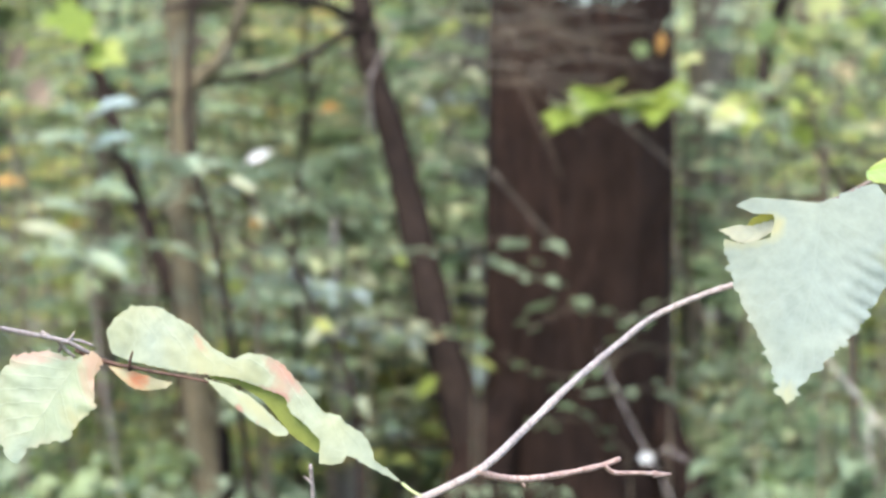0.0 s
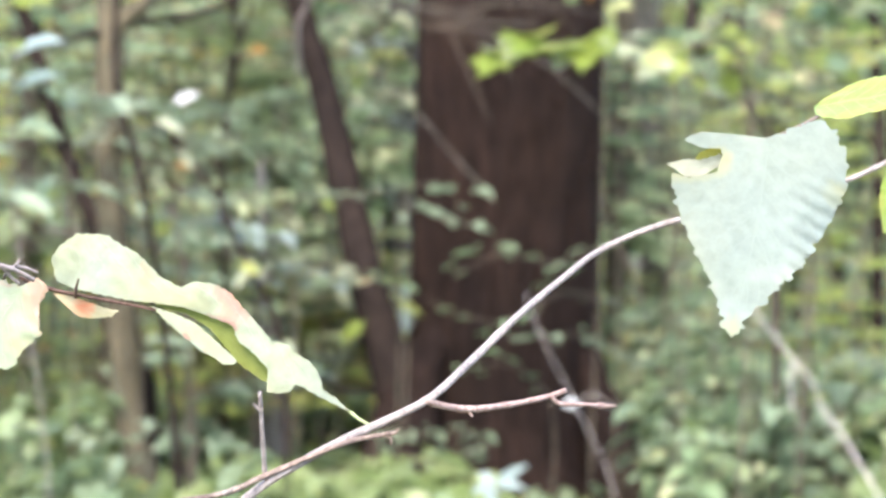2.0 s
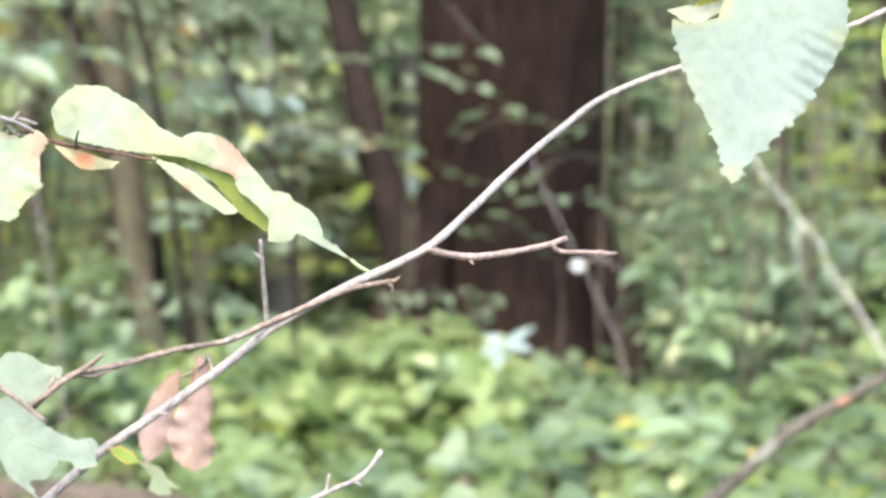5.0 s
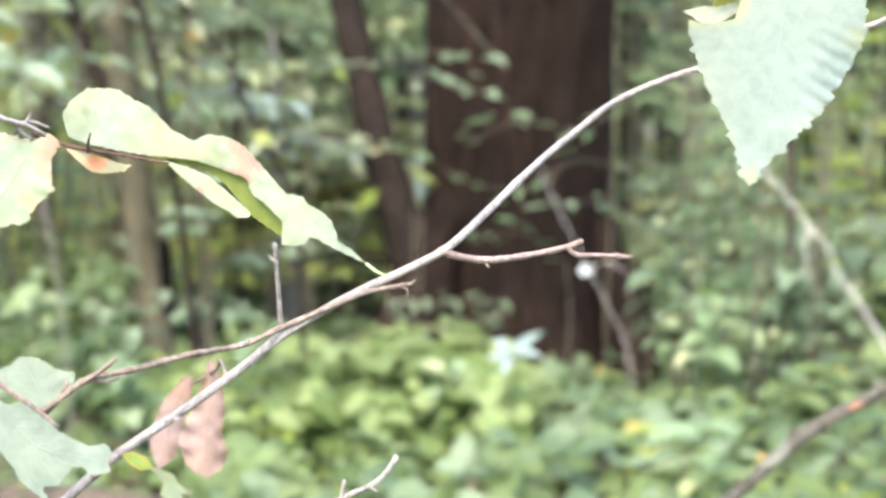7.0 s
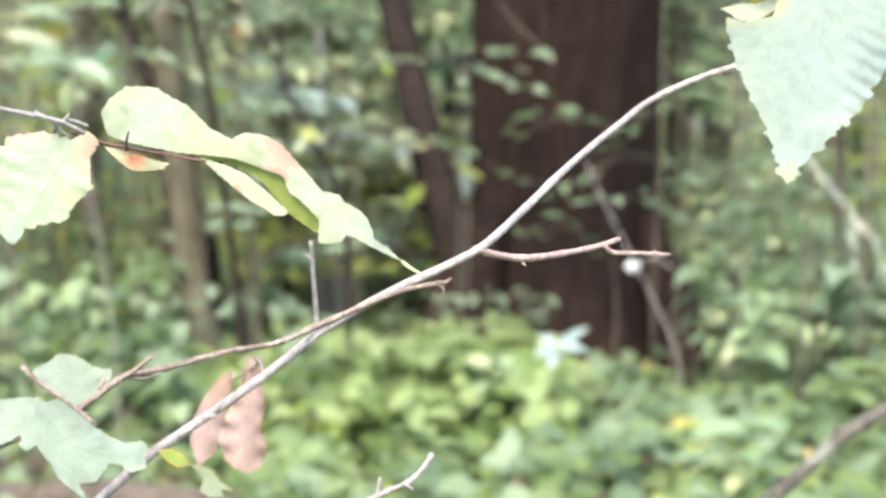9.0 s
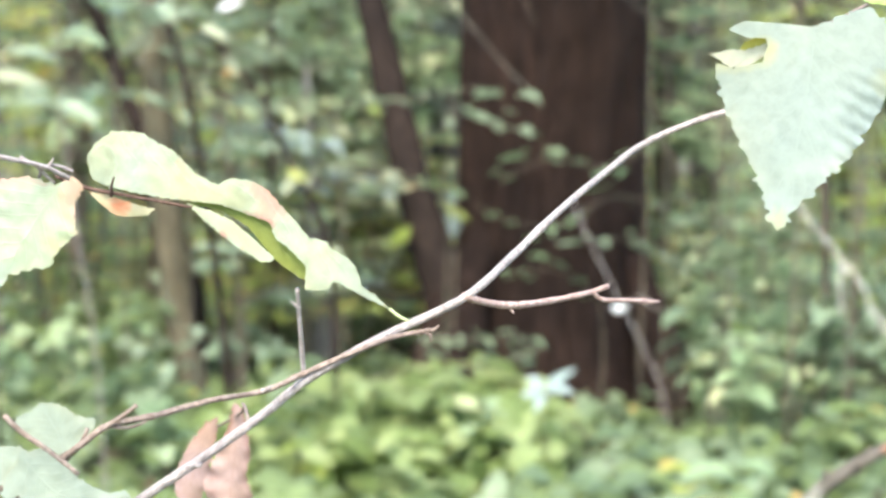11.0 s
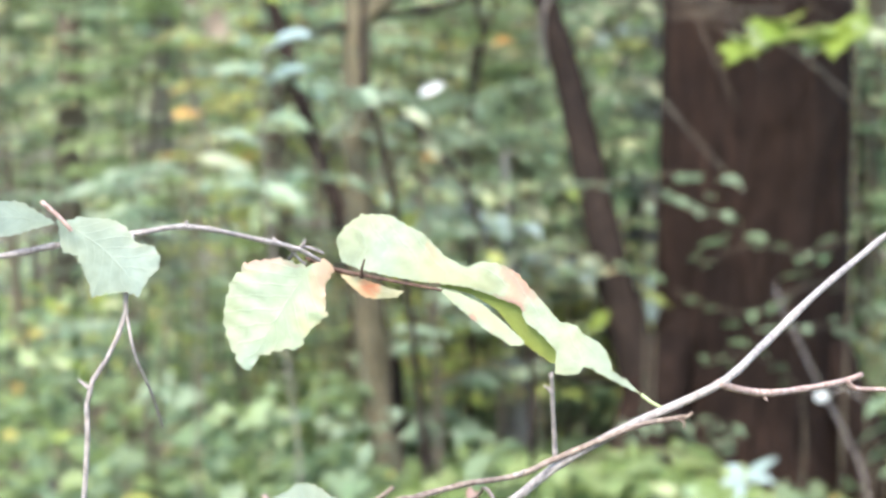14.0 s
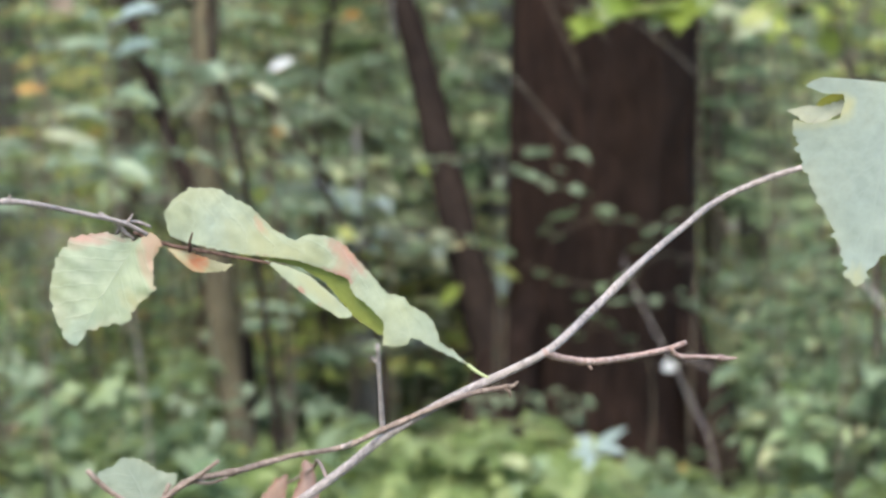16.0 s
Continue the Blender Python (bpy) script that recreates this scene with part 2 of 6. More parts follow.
BARK_GREY = bark_material("grey_bark", (0.08, 0.075, 0.058), (0.18, 0.17, 0.135), 40, 0.25, 0.4, (0.11, 0.125, 0.08))
BARK_ASH = bark_material("ash_grey_bark", (0.105, 0.1, 0.085), (0.215, 0.205, 0.178), 40, 0.25, 0.4, (0.12, 0.125, 0.085))
TWIG_PALE = bark_material("pale_twig_bark", (0.18, 0.155, 0.138), (0.4, 0.358, 0.32), 420, 0.5, 0.5)
TWIG_RED = bark_material("reddish_twig_bark", (0.23, 0.14, 0.11), (0.5, 0.385, 0.325), 420, 0.5, 0.5)
TWIG_BROWN = bark_material("brown_twig_bark", (0.1, 0.072, 0.056), (0.32, 0.255, 0.205), 420, 0.5, 0.5)
TWIG_DARK = bark_material("dark_brown_twig_bark", (0.04, 0.024, 0.017), (0.15, 0.095, 0.07), 420, 0.5, 0.5)
TWIG_WHITE = bark_material("bleached_twig_bark", (0.38, 0.355, 0.315), (0.58, 0.545, 0.49), 90, 0.4, 0.4)
DEAD_BARK = bark_material("weathered_branch_bark", (0.04, 0.035, 0.026), (0.165, 0.149, 0.118), 120, 0.4, 0.8, (0.2, 0.198, 0.15))

LEAF_GREY = foliage_material("dull_green_leaves", [(0.0, (0.176, 0.249, 0.136)), (0.5, (0.289, 0.394, 0.223)), (0.85, (0.430, 0.516, 0.319)), (0.95, (0.653, 0.606, 0.295)), (1.0, (0.790, 0.654, 0.410))], 0.42, 0.5)
LEAF_BLUE = foliage_material("bluish_green_leaves", [(0.0, (0.112, 0.162, 0.096)), (0.6, (0.190, 0.249, 0.156)), (1.0, (0.294, 0.351, 0.240))], 0.38, 0.3)
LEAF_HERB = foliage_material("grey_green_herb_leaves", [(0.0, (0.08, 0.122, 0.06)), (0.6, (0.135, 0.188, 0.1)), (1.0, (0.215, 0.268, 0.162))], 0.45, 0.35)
LEAF_VIVID = foliage_material("vivid_green_leaves", [(0.0, (0.165, 0.225, 0.075)), (0.6, (0.24, 0.305, 0.115)), (1.0, (0.34, 0.4, 0.18))], 0.45, 0.45)
LEAF_FRESH = foliage_material("fresh_green_leaves", [(0.0, (0.108, 0.155, 0.055)), (0.6, (0.164, 0.218, 0.085)), (1.0, (0.244, 0.299, 0.136))], 0.45, 0.4)
LEAF_YELLOW = foliage_material("yellowing_leaves", [(0.0, (0.218, 0.295, 0.077)), (0.5, (0.385, 0.443, 0.123)), (0.85, (0.551, 0.546, 0.179)), (1.0, (0.590, 0.385, 0.154))], 0.45, 0.5)
LEAF_LIME = foliage_material("lime_yellow_leaves", [(0.0, (0.18, 0.25, 0.045)), (0.5, (0.3, 0.35, 0.08)), (1.0, (0.42, 0.43, 0.2))], 0.35, 0.4)
LEAF_FAR = foliage_material("far_leaves", [(0.0, (0.197, 0.281, 0.150)), (0.4, (0.323, 0.427, 0.239)), (0.75, (0.469, 0.557, 0.309)), (1.0, (0.700, 0.713, 0.427))], 0.5, 0.5)
LEAF_WOODS = foliage_material("distant_wood_leaves", [(0.0, (0.064, 0.092, 0.040)), (0.4, (0.112, 0.144, 0.068)), (0.75, (0.168, 0.192, 0.088)), (1.0, (0.256, 0.256, 0.120))], 0.6, 0.35)
LEAF_PALE = foliage_material("silvery_leaf_underside", [(0.0, (0.2, 0.27, 0.24)), (1.0, (0.32, 0.39, 0.37))], 0.35, 0.2)
LEAF_CREAM = foliage_material("pale_cream_green_leaves", [(0.0, (0.284, 0.315, 0.200)), (1.0, (0.389, 0.410, 0.273))], 0.4, 0.3)
LEAF_SILVER = foliage_material("silvery_blue_leaves", [(0.0, (0.27, 0.34, 0.32)), (1.0, (0.38, 0.44, 0.42))], 0.4, 0.15)
LEAF_WHITE = foliage_material("bleached_leaf", [(0.0, (0.42, 0.44, 0.44)), (1.0, (0.55, 0.55, 0.53))], 0.4, 0.2)
LEAF_DRY = foliage_material("dry_brown_leaves", [(0.0, (0.1, 0.074, 0.053)), (0.5, (0.17, 0.128, 0.092)), (1.0, (0.27, 0.21, 0.155))], 0.7, 0.2)
LEAF_ORANGE = foliage_material("orange_leaf", [(0.0, (0.36, 0.17, 0.05)), (1.0, (0.5, 0.3, 0.1))], 0.5, 0.35)

PETIOLE = foliage_material("pale_green_leaf_stalk", [(0.0, (0.27, 0.33, 0.13)), (1.0, (0.33, 0.36, 0.18))], 0.5, 0.1)
PINK, RUST, CREAM = (0.26, 0.12, 0.09), (0.275, 0.175, 0.115), (0.25, 0.25, 0.13)
NEAR_SILVER = near_leaf_material("silver_green_near_leaf", (0.178, 0.212, 0.168), (0.181, 0.215, 0.169), (0.27, 0.255, 0.15), 0.15, 9, 0.55, stains=((0.0, 0.1, 0.16, 0.1, CREAM), (1.0, 0.12, 0.2, 0.1, CREAM), (0.5, 1.0, 0.9, 0.13, CREAM)), drift=0.3, veined=0.2)
NEAR_GREEN = near_leaf_material("pale_green_near_leaf", (0.172, 0.205, 0.155), (0.182, 0.213, 0.158), (0.255, 0.25, 0.15), 0.25, 8, 0.6, drift=0.4)
NEAR_YELLOW = near_leaf_material("yellow_green_near_leaf", (0.2, 0.236, 0.15), (0.208, 0.242, 0.152), (0.27, 0.21, 0.12), 0.25, 8, stains=((1.0, 0.06, 0.5, 0.22, RUST), (0.0, 0.16, 0.22, 0.2, PINK), (1.0, 0.42, 0.4, 0.14, CREAM)))
NEAR_FOLDED = near_leaf_material("folded_near_leaf", (0.228, 0.256, 0.172), (0.236, 0.26, 0.172), (0.26, 0.25, 0.13), 0.3, 12, 0.6, 0.3, stains=((0.02, 0.465, 0.34, 0.07, PINK), (0.1, 0.69, 0.1, 0.022, RUST), (0.6, 0.62, 0.6, 0.3, CREAM)))
NEAR_SCORCHED = near_leaf_material("scorched_leaf_scrap", (0.3, 0.28, 0.17), (0.33, 0.29, 0.18), (0.36, 0.2, 0.1), 0.5, 5, 0.6, stains=((0.7, 0.5, 0.9, 0.22, (0.42, 0.15, 0.07)),))
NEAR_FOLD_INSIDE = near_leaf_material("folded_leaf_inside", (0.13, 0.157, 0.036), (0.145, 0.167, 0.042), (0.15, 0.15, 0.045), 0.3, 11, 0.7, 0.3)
NEAR_TORN = near_leaf_material("torn_leaf_edge", (0.3, 0.31, 0.235), (0.32, 0.325, 0.24), (0.26, 0.22, 0.14), 0.4, 4, 0.6)
NEAR_OLIVE = near_leaf_material("olive_leaf_face", (0.2, 0.2, 0.035), (0.22, 0.21, 0.04), (0.2, 0.17, 0.05), 0.4, 4, 0.6)
NEAR_LIME = near_leaf_material("lime_near_leaf", (0.172, 0.241, 0.052), (0.232, 0.284, 0.095), (0.344, 0.215, 0.052), 0.8, 8)
NEAR_DRY = near_leaf_material("withered_near_leaf", (0.3, 0.2, 0.155), (0.25, 0.155, 0.115), (0.2, 0.09, 0.06), 0.8, 9, 0.7, 0.25)


# ---- leaves in bulk ----
TEMPLATE = np.array([(0, 0, 0), (-0.5, 0.34, 0.09), (0, 0.36, -0.02), (0.5, 0.34, 0.09), (-0.36, 0.7, 0.03), (0, 0.7, -0.06), (0.36, 0.7, 0.03), (0, 1.0, -0.16)])
FACES = ((0, 2, 1), (0, 3, 2), (1, 2, 5, 4), (2, 3, 6, 5), (4, 5, 7), (5, 6, 7))
LOOPS = np.concatenate([np.array(f) for f in FACES])
COUNTS = np.array([len(f) for f in FACES])


def unit(a):
    return a / np.maximum(np.linalg.norm(a, axis=1, keepdims=True), 1e-9)


def leaf_cloud(name, place, along, normal, length, width, material, parent=None, label=""):
    """One mesh of many folded, pointed leaves. All arguments but the last are rows, one a leaf."""
    y = unit(along)
    x = unit(np.cross(y, normal))
    z = np.cross(x, y)
    t = TEMPLATE
    v = (place[:, None] + t[None, :, 0, None] * x[:, None] * width[:, None, None] + t[None, :, 1, None] * y[:, None] * length[:, None, None]
         + t[None, :, 2, None] * z[:, None] * length[:, None, None])
    n = len(place)
    me = bpy.data.meshes.new(name)
    me.vertices.add(n * len(t))
    me.vertices.foreach_set("co", v.astype(np.float32).ravel())
    loops = (LOOPS[None] + np.arange(n)[:, None] * len(t)).ravel()
    counts = np.tile(COUNTS, n)
    me.loops.add(len(loops))
    me.loops.foreach_set("vertex_index", loops.astype(np.int32))
    me.polygons.add(len(counts))
    me.polygons.foreach_set("loop_start", np.r_[0, np.cumsum(counts)[:-1]].astype(np.int32))
    me.polygons.foreach_set("loop_total", counts.astype(np.int32))
    me.materials.append(material)
    me.update(calc_edges=True)
    me.validate()
    ob = new(name, me)
    if parent is not None:
        ob.parent = parent
        ob.matrix_parent_inverse = parent.matrix_world.inverted()
    if label:
        ob["label"] = label
    return ob


def single_leaf(name, base, tip, normal, width, material, parent, label=""):
    """One folded leaf from base to tip."""
    base, tip = np.array(base, float), np.array(tip, float)
    return leaf_cloud(name, base[None], (tip - base)[None], np.array(normal, float)[None], np.array([np.linalg.norm(tip - base)]), np.array([width]), material, parent, label)


RNG = np.random.default_rng(7)


def ground_height(x, y):
    return 0.05 * noise.noise(Vector((x * 0.35, y * 0.35, 0.0))) + 0.02 * noise.noise(Vector((x * 1.7, y * 1.7, 3.0)))


def spray_leaves(p0, p1, count, size, droop, out):
    """Leaves set alternately along a twig, lying almost flat."""
    d = p1 - p0
    d = d / np.linalg.norm(d)
    flat = np.cross(d, (0, 0, 1))
    flat /= max(np.linalg.norm(flat), 1e-6)
    for k in range(count):
        s = 0.15 + 0.85 * (k + RNG.random() * 0.6) / count
        side = 1 if k % 2 else -1
        along = d * (0.55 + 0.3 * RNG.random()) + flat * side * (0.8 + 0.3 * RNG.random()) + np.array((0, 0, -droop * (0.4 + RNG.random())))
        if k == count - 1:
            along = d + np.array((0, 0, -droop))
        nrm = np.array((0, -0.1, 1.0)) + 0.25 * RNG.normal(size=3)
        ln = size * (0.6 + 0.6 * RNG.random())
        out.append((*(p0 + (p1 - p0) * s), *along, *nrm, ln, ln * (0.34 + 0.16 * RNG.random())))


def shrub(name, x, y, height, spread, twigs, per_twig, size, leafmat, barkmat, label, low=0.25, category="shrub", group="understorey shrubs", radius=0.012, droop=0.2, lean=0.0):
    """A bush: several slim stems, side twigs and flat sprays of leaves."""
    z0 = ground_height(x, y)
    root = thing(name, (x, y, z0), label, category, group)
    base = np.array((x, y, z0 - 0.03))
    rows = []
    stems = []
    for k in range(3):
        a = RNG.random() * 6.28
        lean_v = np.array((math.cos(a), math.sin(a), 0)) * spread * (0.25 + 0.35 * RNG.random()) + np.array((lean, 0, 0))
        top = base + lean_v + np.array((0, 0, height * (0.75 + 0.25 * RNG.random())))
        mid = base + lean_v * 0.35 + np.array((0, 0, height * 0.5)) + RNG.normal(size=3) * 0.04
        stems.append((base, mid, top))
        stem("stem", [base, mid, top], radius, radius * 0.35, barkmat, root, seg=6)
    bm = bmesh.new()
    for k in range(twigs):
        b, m, t = stems[k % 3]
        s = low + (1 - low) * RNG.random()
        p0 = (1 - s) ** 2 * b + 2 * s * (1 - s) * (2 * m - (b + t) / 2) + s * s * t
        a = RNG.random() * 6.28
        ln = spread * (0.45 + 0.55 * RNG.random()) * (1.15 - 0.5 * s)
        p1 = p0 + np.array((math.cos(a) * ln, math.sin(a) * ln, ln * (0.25 - 0.45 * RNG.random())))
        tube(bm, [p0, (p0 + p1) / 2 + np.array((0, 0, 0.06 * ln)), p1], radius * 0.32, radius * 0.14, 4, 4)
        spray_leaves(p0, p1, per_twig, size, droop, rows)
    part("branchwork", bm, barkmat, root)["kind"] = "stuff"
    r = np.array(rows)
    ob = leaf_cloud("foliage", r[:, :3], r[:, 3:6], r[:, 6:9], r[:, 9], r[:, 10], leafmat, root)
    ob["kind"] = "stuff"
    return root


# ---- ground ----
bm = bmesh.new()
N = 90


def warp(a):
    return a * abs(a) ** 1.6


grid = [[bm.verts.new((220 * warp(-1 + 2 * i / N), 7 + 220 * warp(-1 + 2 * j / N), 0)) for j in range(N + 1)] for i in range(N + 1)]
for i in range(N + 1):
    for j in range(N + 1):
        v = grid[i][j]
        v.co.z = ground_height(v.co.x, v.co.y)
for i in range(N):
    for j in range(N):
        bm.faces.new((grid[i][j], grid[i + 1][j], grid[i + 1][j + 1], grid[i][j + 1]))
tagged(part("ground", bm, SOIL), "forest floor of dark soil and old leaf litter", "ground", kind="structure")


# ---- the old tree ----
def old_trunk(centre, radius, height, seed, rows=260, seg=240):
    """A thick trunk with long interlaced bark ridges, flaring at the root."""
    bm, rings = bmesh.new(), []
    for k in range(rows + 1):
        z = -0.15 + height * (k / rows) ** 1.25
        flare = 1 + 0.34 * math.exp(-max(z, 0) / 0.22)
        taper = 1 - 0.022 * z
        ring = []
        for j in range(seg):
            w = 2 * math.pi * j / seg
            lobes = 1 + 0.09 * math.exp(-max(z, 0) / 0.35) * math.sin(5 * w + 1.0) + 0.012 * math.sin(3 * w + 0.7 * z)
            r = radius * flare * taper * lobes
            twist = w + 0.03 * noise.noise(Vector((w * 3, z * 1.5, seed)))
            q = Vector((math.cos(twist) * 8.5, math.sin(twist) * 8.5, z * 0.95 + seed))
            f = abs(noise.noise(q * 1.25)) + 0.5 * abs(noise.noise(q * 2.9 + Vector((7, 1, z * 1.6))))
            ridge = min(1.0, f * 2.6)
            r += 0.021 * (ridge - 0.6) + 0.004 * noise.noise(Vector((math.cos(w) * 30, math.sin(w) * 30, z * 9)))
            ring.append(bm.verts.new((math.cos(w) * r, math.sin(w) * r, z)))
        rings.append(ring)
    for a, b in zip(rings, rings[1:]):
        for j in range(seg):
            bm.faces.new((a[j], a[(j + 1) % seg], b[(j + 1) % seg], b[j]))
    return bm


OLD = (0.473, 6.66, 0.0)
old_tree = thing("old_tree", OLD, "thick old tree trunk with dark furrowed reddish-brown bark", "tree")
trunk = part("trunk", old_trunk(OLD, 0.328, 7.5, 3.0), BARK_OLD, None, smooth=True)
trunk.parent = old_tree

stem("root_buttress", [(0.3196, 6.52, 0.7468), (0.2243, 6.45, 0.5805), (0.1582, 6.38, 0.4363), (0.118, 6.32, 0.2742), (0.09688, 6.28, 0.01465), (0.09147, 6.25, -0.2846)], 0.05, 0.17, BARK_OLD, old_tree, "dark buttress root", seg=24, n=40, rough=0.2, knots=0.15)
stem("root_buttress", [(0.7496, 6.5, 0.5627), (0.8048, 6.45, 0.3789), (0.8391, 6.4, 0.2543), (0.8588, 6.36, 0.01384), (0.8827, 6.34, -0.2885)], 0.05, 0.13, BARK_OLD, old_tree, "dark buttress root", seg=20, n=40, rough=0.2, knots=0.15)


def bark_plate(length, width, seed):
    """One long bark ridge, pointed at both ends, proud in the middle; x across, y out, z along."""
    bm, rows = bmesh.new(), []
    for i in range(7):
        s = i / 6
        w = width * 0.5 * (0.18 + 0.82 * math.sin(math.pi * min(max(s, 0.04), 0.96)) ** 0.6)
        shift = 0.25 * width * noise.noise(Vector((s * 2.2, seed, 0)))
        h = 0.013 * (0.75 + 0.5 * noise.noise(Vector((s * 3, seed, 4))))
        zz = (s - 0.5) * length
        rows.append([bm.verts.new(p) for p in ((shift - w, -0.014, zz), (shift - 0.55 * w, h * 0.85, zz), (shift + 0.5 * w, h, zz), (shift + w, -0.014, zz))])
    for a, c in zip(rows, rows[1:]):
        for k in range(3):
            bm.faces.new((a[k], c[k], c[k + 1], a[k + 1]))
    me = bpy.data.meshes.new("bark_ridge")
    bm.to_mesh(me)
    bm.free()
    me.materials.append(BARK_RIDGE)
    return me


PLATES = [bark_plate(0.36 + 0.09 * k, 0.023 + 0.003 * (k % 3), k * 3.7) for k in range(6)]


def ridges_on(parent, centre, radius, columns, z1):
    """Set the ridges in uneven columns on the side of a trunk that faces the clearing."""
    for c in range(columns):
        w0 = math.pi * (1.0 + (c + 0.5) / columns) + 0.02 * RNG.normal()
        z = 0.05 - 0.4 * RNG.random()
        while z < z1:
            k = int(RNG.integers(6))
            ln = 0.36 + 0.09 * k
            zc = z + ln / 2
            w = w0 + 0.012 * RNG.normal()
            flare = 1 + 0.34 * math.exp(-max(zc, 0) / 0.22)
            lobes = 1 + 0.09 * math.exp(-max(zc, 0) / 0.35) * math.sin(5 * w + 1.0) + 0.012 * math.sin(3 * w + 0.7 * zc)
            r = radius * flare * (1 - 0.022 * zc) * lobes - 0.006
            if zc > 0.12:
                ob = new("bark_ridge", PLATES[k])
                out = Vector((math.cos(w), math.sin(w), 0))
                slope = -0.34 / 0.22 * radius * math.exp(-max(zc, 0) / 0.22) - 0.022 * radius
                up = Vector((out.x * slope, out.y * slope, 1)).normalized()
                across = up.cross(out).normalized() * -1
                m = Matrix((across, across.cross(up) * -1, up)).transposed()
                if m.determinant() < 0:
                    m = Matrix((-across, across.cross(up) * -1, up)).transposed()
                ob.parent = parent
                ob.matrix_basis = Matrix.LocRotScale(Vector((math.cos(w) * r, math.sin(w) * r, zc)), (m @ Matrix.Rotation(0.045 * RNG.normal(), 3, "Y")).to_quaternion(), Vector((0.8 + 0.45 * RNG.random(), 0.7 + 0.6 * RNG.random(), 1.0)))
            z += ln * (0.78 + 0.3 * RNG.random())


# ---- the leaning dark tree beside it ----
leaning = thing("leaning_tree", (0.15, 6.4, 0.0), "slim dark leaning tree stem with bare side branches", "tree")
LEAN = [(0.1553, 6.4, 0.03221), (0.131, 6.4, 0.2256), (0.09928, 6.4, 0.4183), (0.04866, 6.41, 0.6087), (0.00203, 6.43, 0.7692), (-0.05092, 6.47, 0.986), (-0.1099, 6.5, 1.215), (-0.173, 6.52, 1.483), (-0.2518, 6.55, 1.733), (-0.2825, 6.58, 1.945)]
stem("trunk", LEAN + [(-0.33, 6.75, 2.6), (-0.45, 6.9, 3.6)], 0.086, 0.006, BARK_DARK, leaning, seg=20, rough=0.16, knots=0.15, flare=0.05, n=70)
stem("branch", [(-0.3126, 6.53, 1.879), (-0.4046, 6.4, 1.918), (-0.5091, 6.3, 1.924), (-0.6278, 6.2, 1.915), (-0.7866, 6.1, 1.897), (-0.8872, 6, 1.875)], 0.022, 0.009, BARK_DARK, leaning, rough=0.2)
stem("branch", [(-0.2874, 6.53, 1.854), (-0.3748, 6.4, 1.795), (-0.4513, 6.3, 1.737), (-0.5569, 6.25, 1.687), (-0.6972, 6.2, 1.656), (-0.8992, 6.1, 1.604), (-1.041, 6, 1.556)], 0.017, 0.006, BARK_DARK, leaning, rough=0.2)
stem("branch", [(-0.2875, 6.53, 1.864), (-0.2094, 6.45, 1.937), (-0.1532, 6.4, 2.047), (-0.1083, 6.4, 2.179)], 0.01, 0.005, BARK_DARK, leaning)
stem("branch", [(-0.2681, 6.53, 1.849), (-0.1572, 6.3, 1.854), (-0.008847, 6.1, 1.855), (0.1505, 6, 1.847), (0.3071, 5.95, 1.865), (0.4788, 5.9, 1.879), (0.6192, 5.9, 1.861)], 0.004, 0.0018, BARK_GREY, leaning)
stem("branch", [(-0.256, 6.5, 1.758), (-0.09836, 6.2, 1.744), (0.06471, 6.05, 1.723), (0.224, 6, 1.703), (0.3636, 5.95, 1.669), (0.5007, 5.9, 1.662)], 0.0036, 0.0016, BARK_GREY, leaning)
stem("branch", [(-0.1759, 6.4, 1.69), (-0.05916, 6.2, 1.577), (0.0699, 6.1, 1.452), (0.159, 6, 1.366), (0.268, 6, 1.243), (0.3922, 5.95, 1.106)], 0.003, 0.0015, BARK_GREY, leaning)
stem("branch", [(0.06462, 6.05, 1.729), (0.02169, 6.1, 1.64), (-0.03692, 6.1, 1.594)], 0.005, 0.002, BARK_DARK, leaning)
stem("branch", [(-0.2424, 6.5, 1.481), (-0.2452, 6.35, 1.668), (-0.2018, 6.3, 1.742), (-0.1468, 6.25, 1.851)], 0.008, 0.003, TWIG_PALE, leaning)
stem("branch", [(-0.02533, 6.45, 0.8726), (-0.1181, 6.3, 0.8642), (-0.245, 6.2, 0.8774)], 0.012, 0.004, BARK_DARK, leaning)
stem("branch", [(0.01531, 6.45, 0.4287), (-0.07951, 6.35, 0.4449), (-0.1541, 6.3, 0.4812), (-0.2623, 6.2, 0.4503)], 0.014, 0.005, BARK_DARK, leaning)
stem("twig", [(0.07897, 6.1, 1.973), (0.1874, 6.1, 1.943), (0.3278, 6.05, 1.992), (0.4301, 6, 2.061)], 0.0021, 0.001, BARK_BROWN, leaning, seg=5)
stem("twig", [(0.1172, 6.1, 1.839), (0.2422, 6.05, 1.786), (0.3477, 6, 1.732), (0.4456, 6, 1.726)], 0.0021, 0.001, BARK_BROWN, leaning, seg=5)
stem("twig", [(0.01075, 6.1, 1.756), (0.1888, 6.05, 1.776), (0.3472, 6, 1.759), (0.5372, 5.95, 1.813)], 0.0021, 0.001, BARK_BROWN, leaning, seg=5)
stem("twig", [(0.1747, 6.1, 1.643), (0.2624, 6.05, 1.661), (0.3656, 6, 1.724), (0.4353, 6, 1.796)], 0.0021, 0.001, BARK_BROWN, leaning, seg=5)
stem("twig", [(0.2921, 6, 1.855), (0.3824, 6, 1.777), (0.445, 5.98, 1.681), (0.4824, 5.98, 1.584)], 0.0021, 0.001, BARK_BROWN, leaning, seg=5)
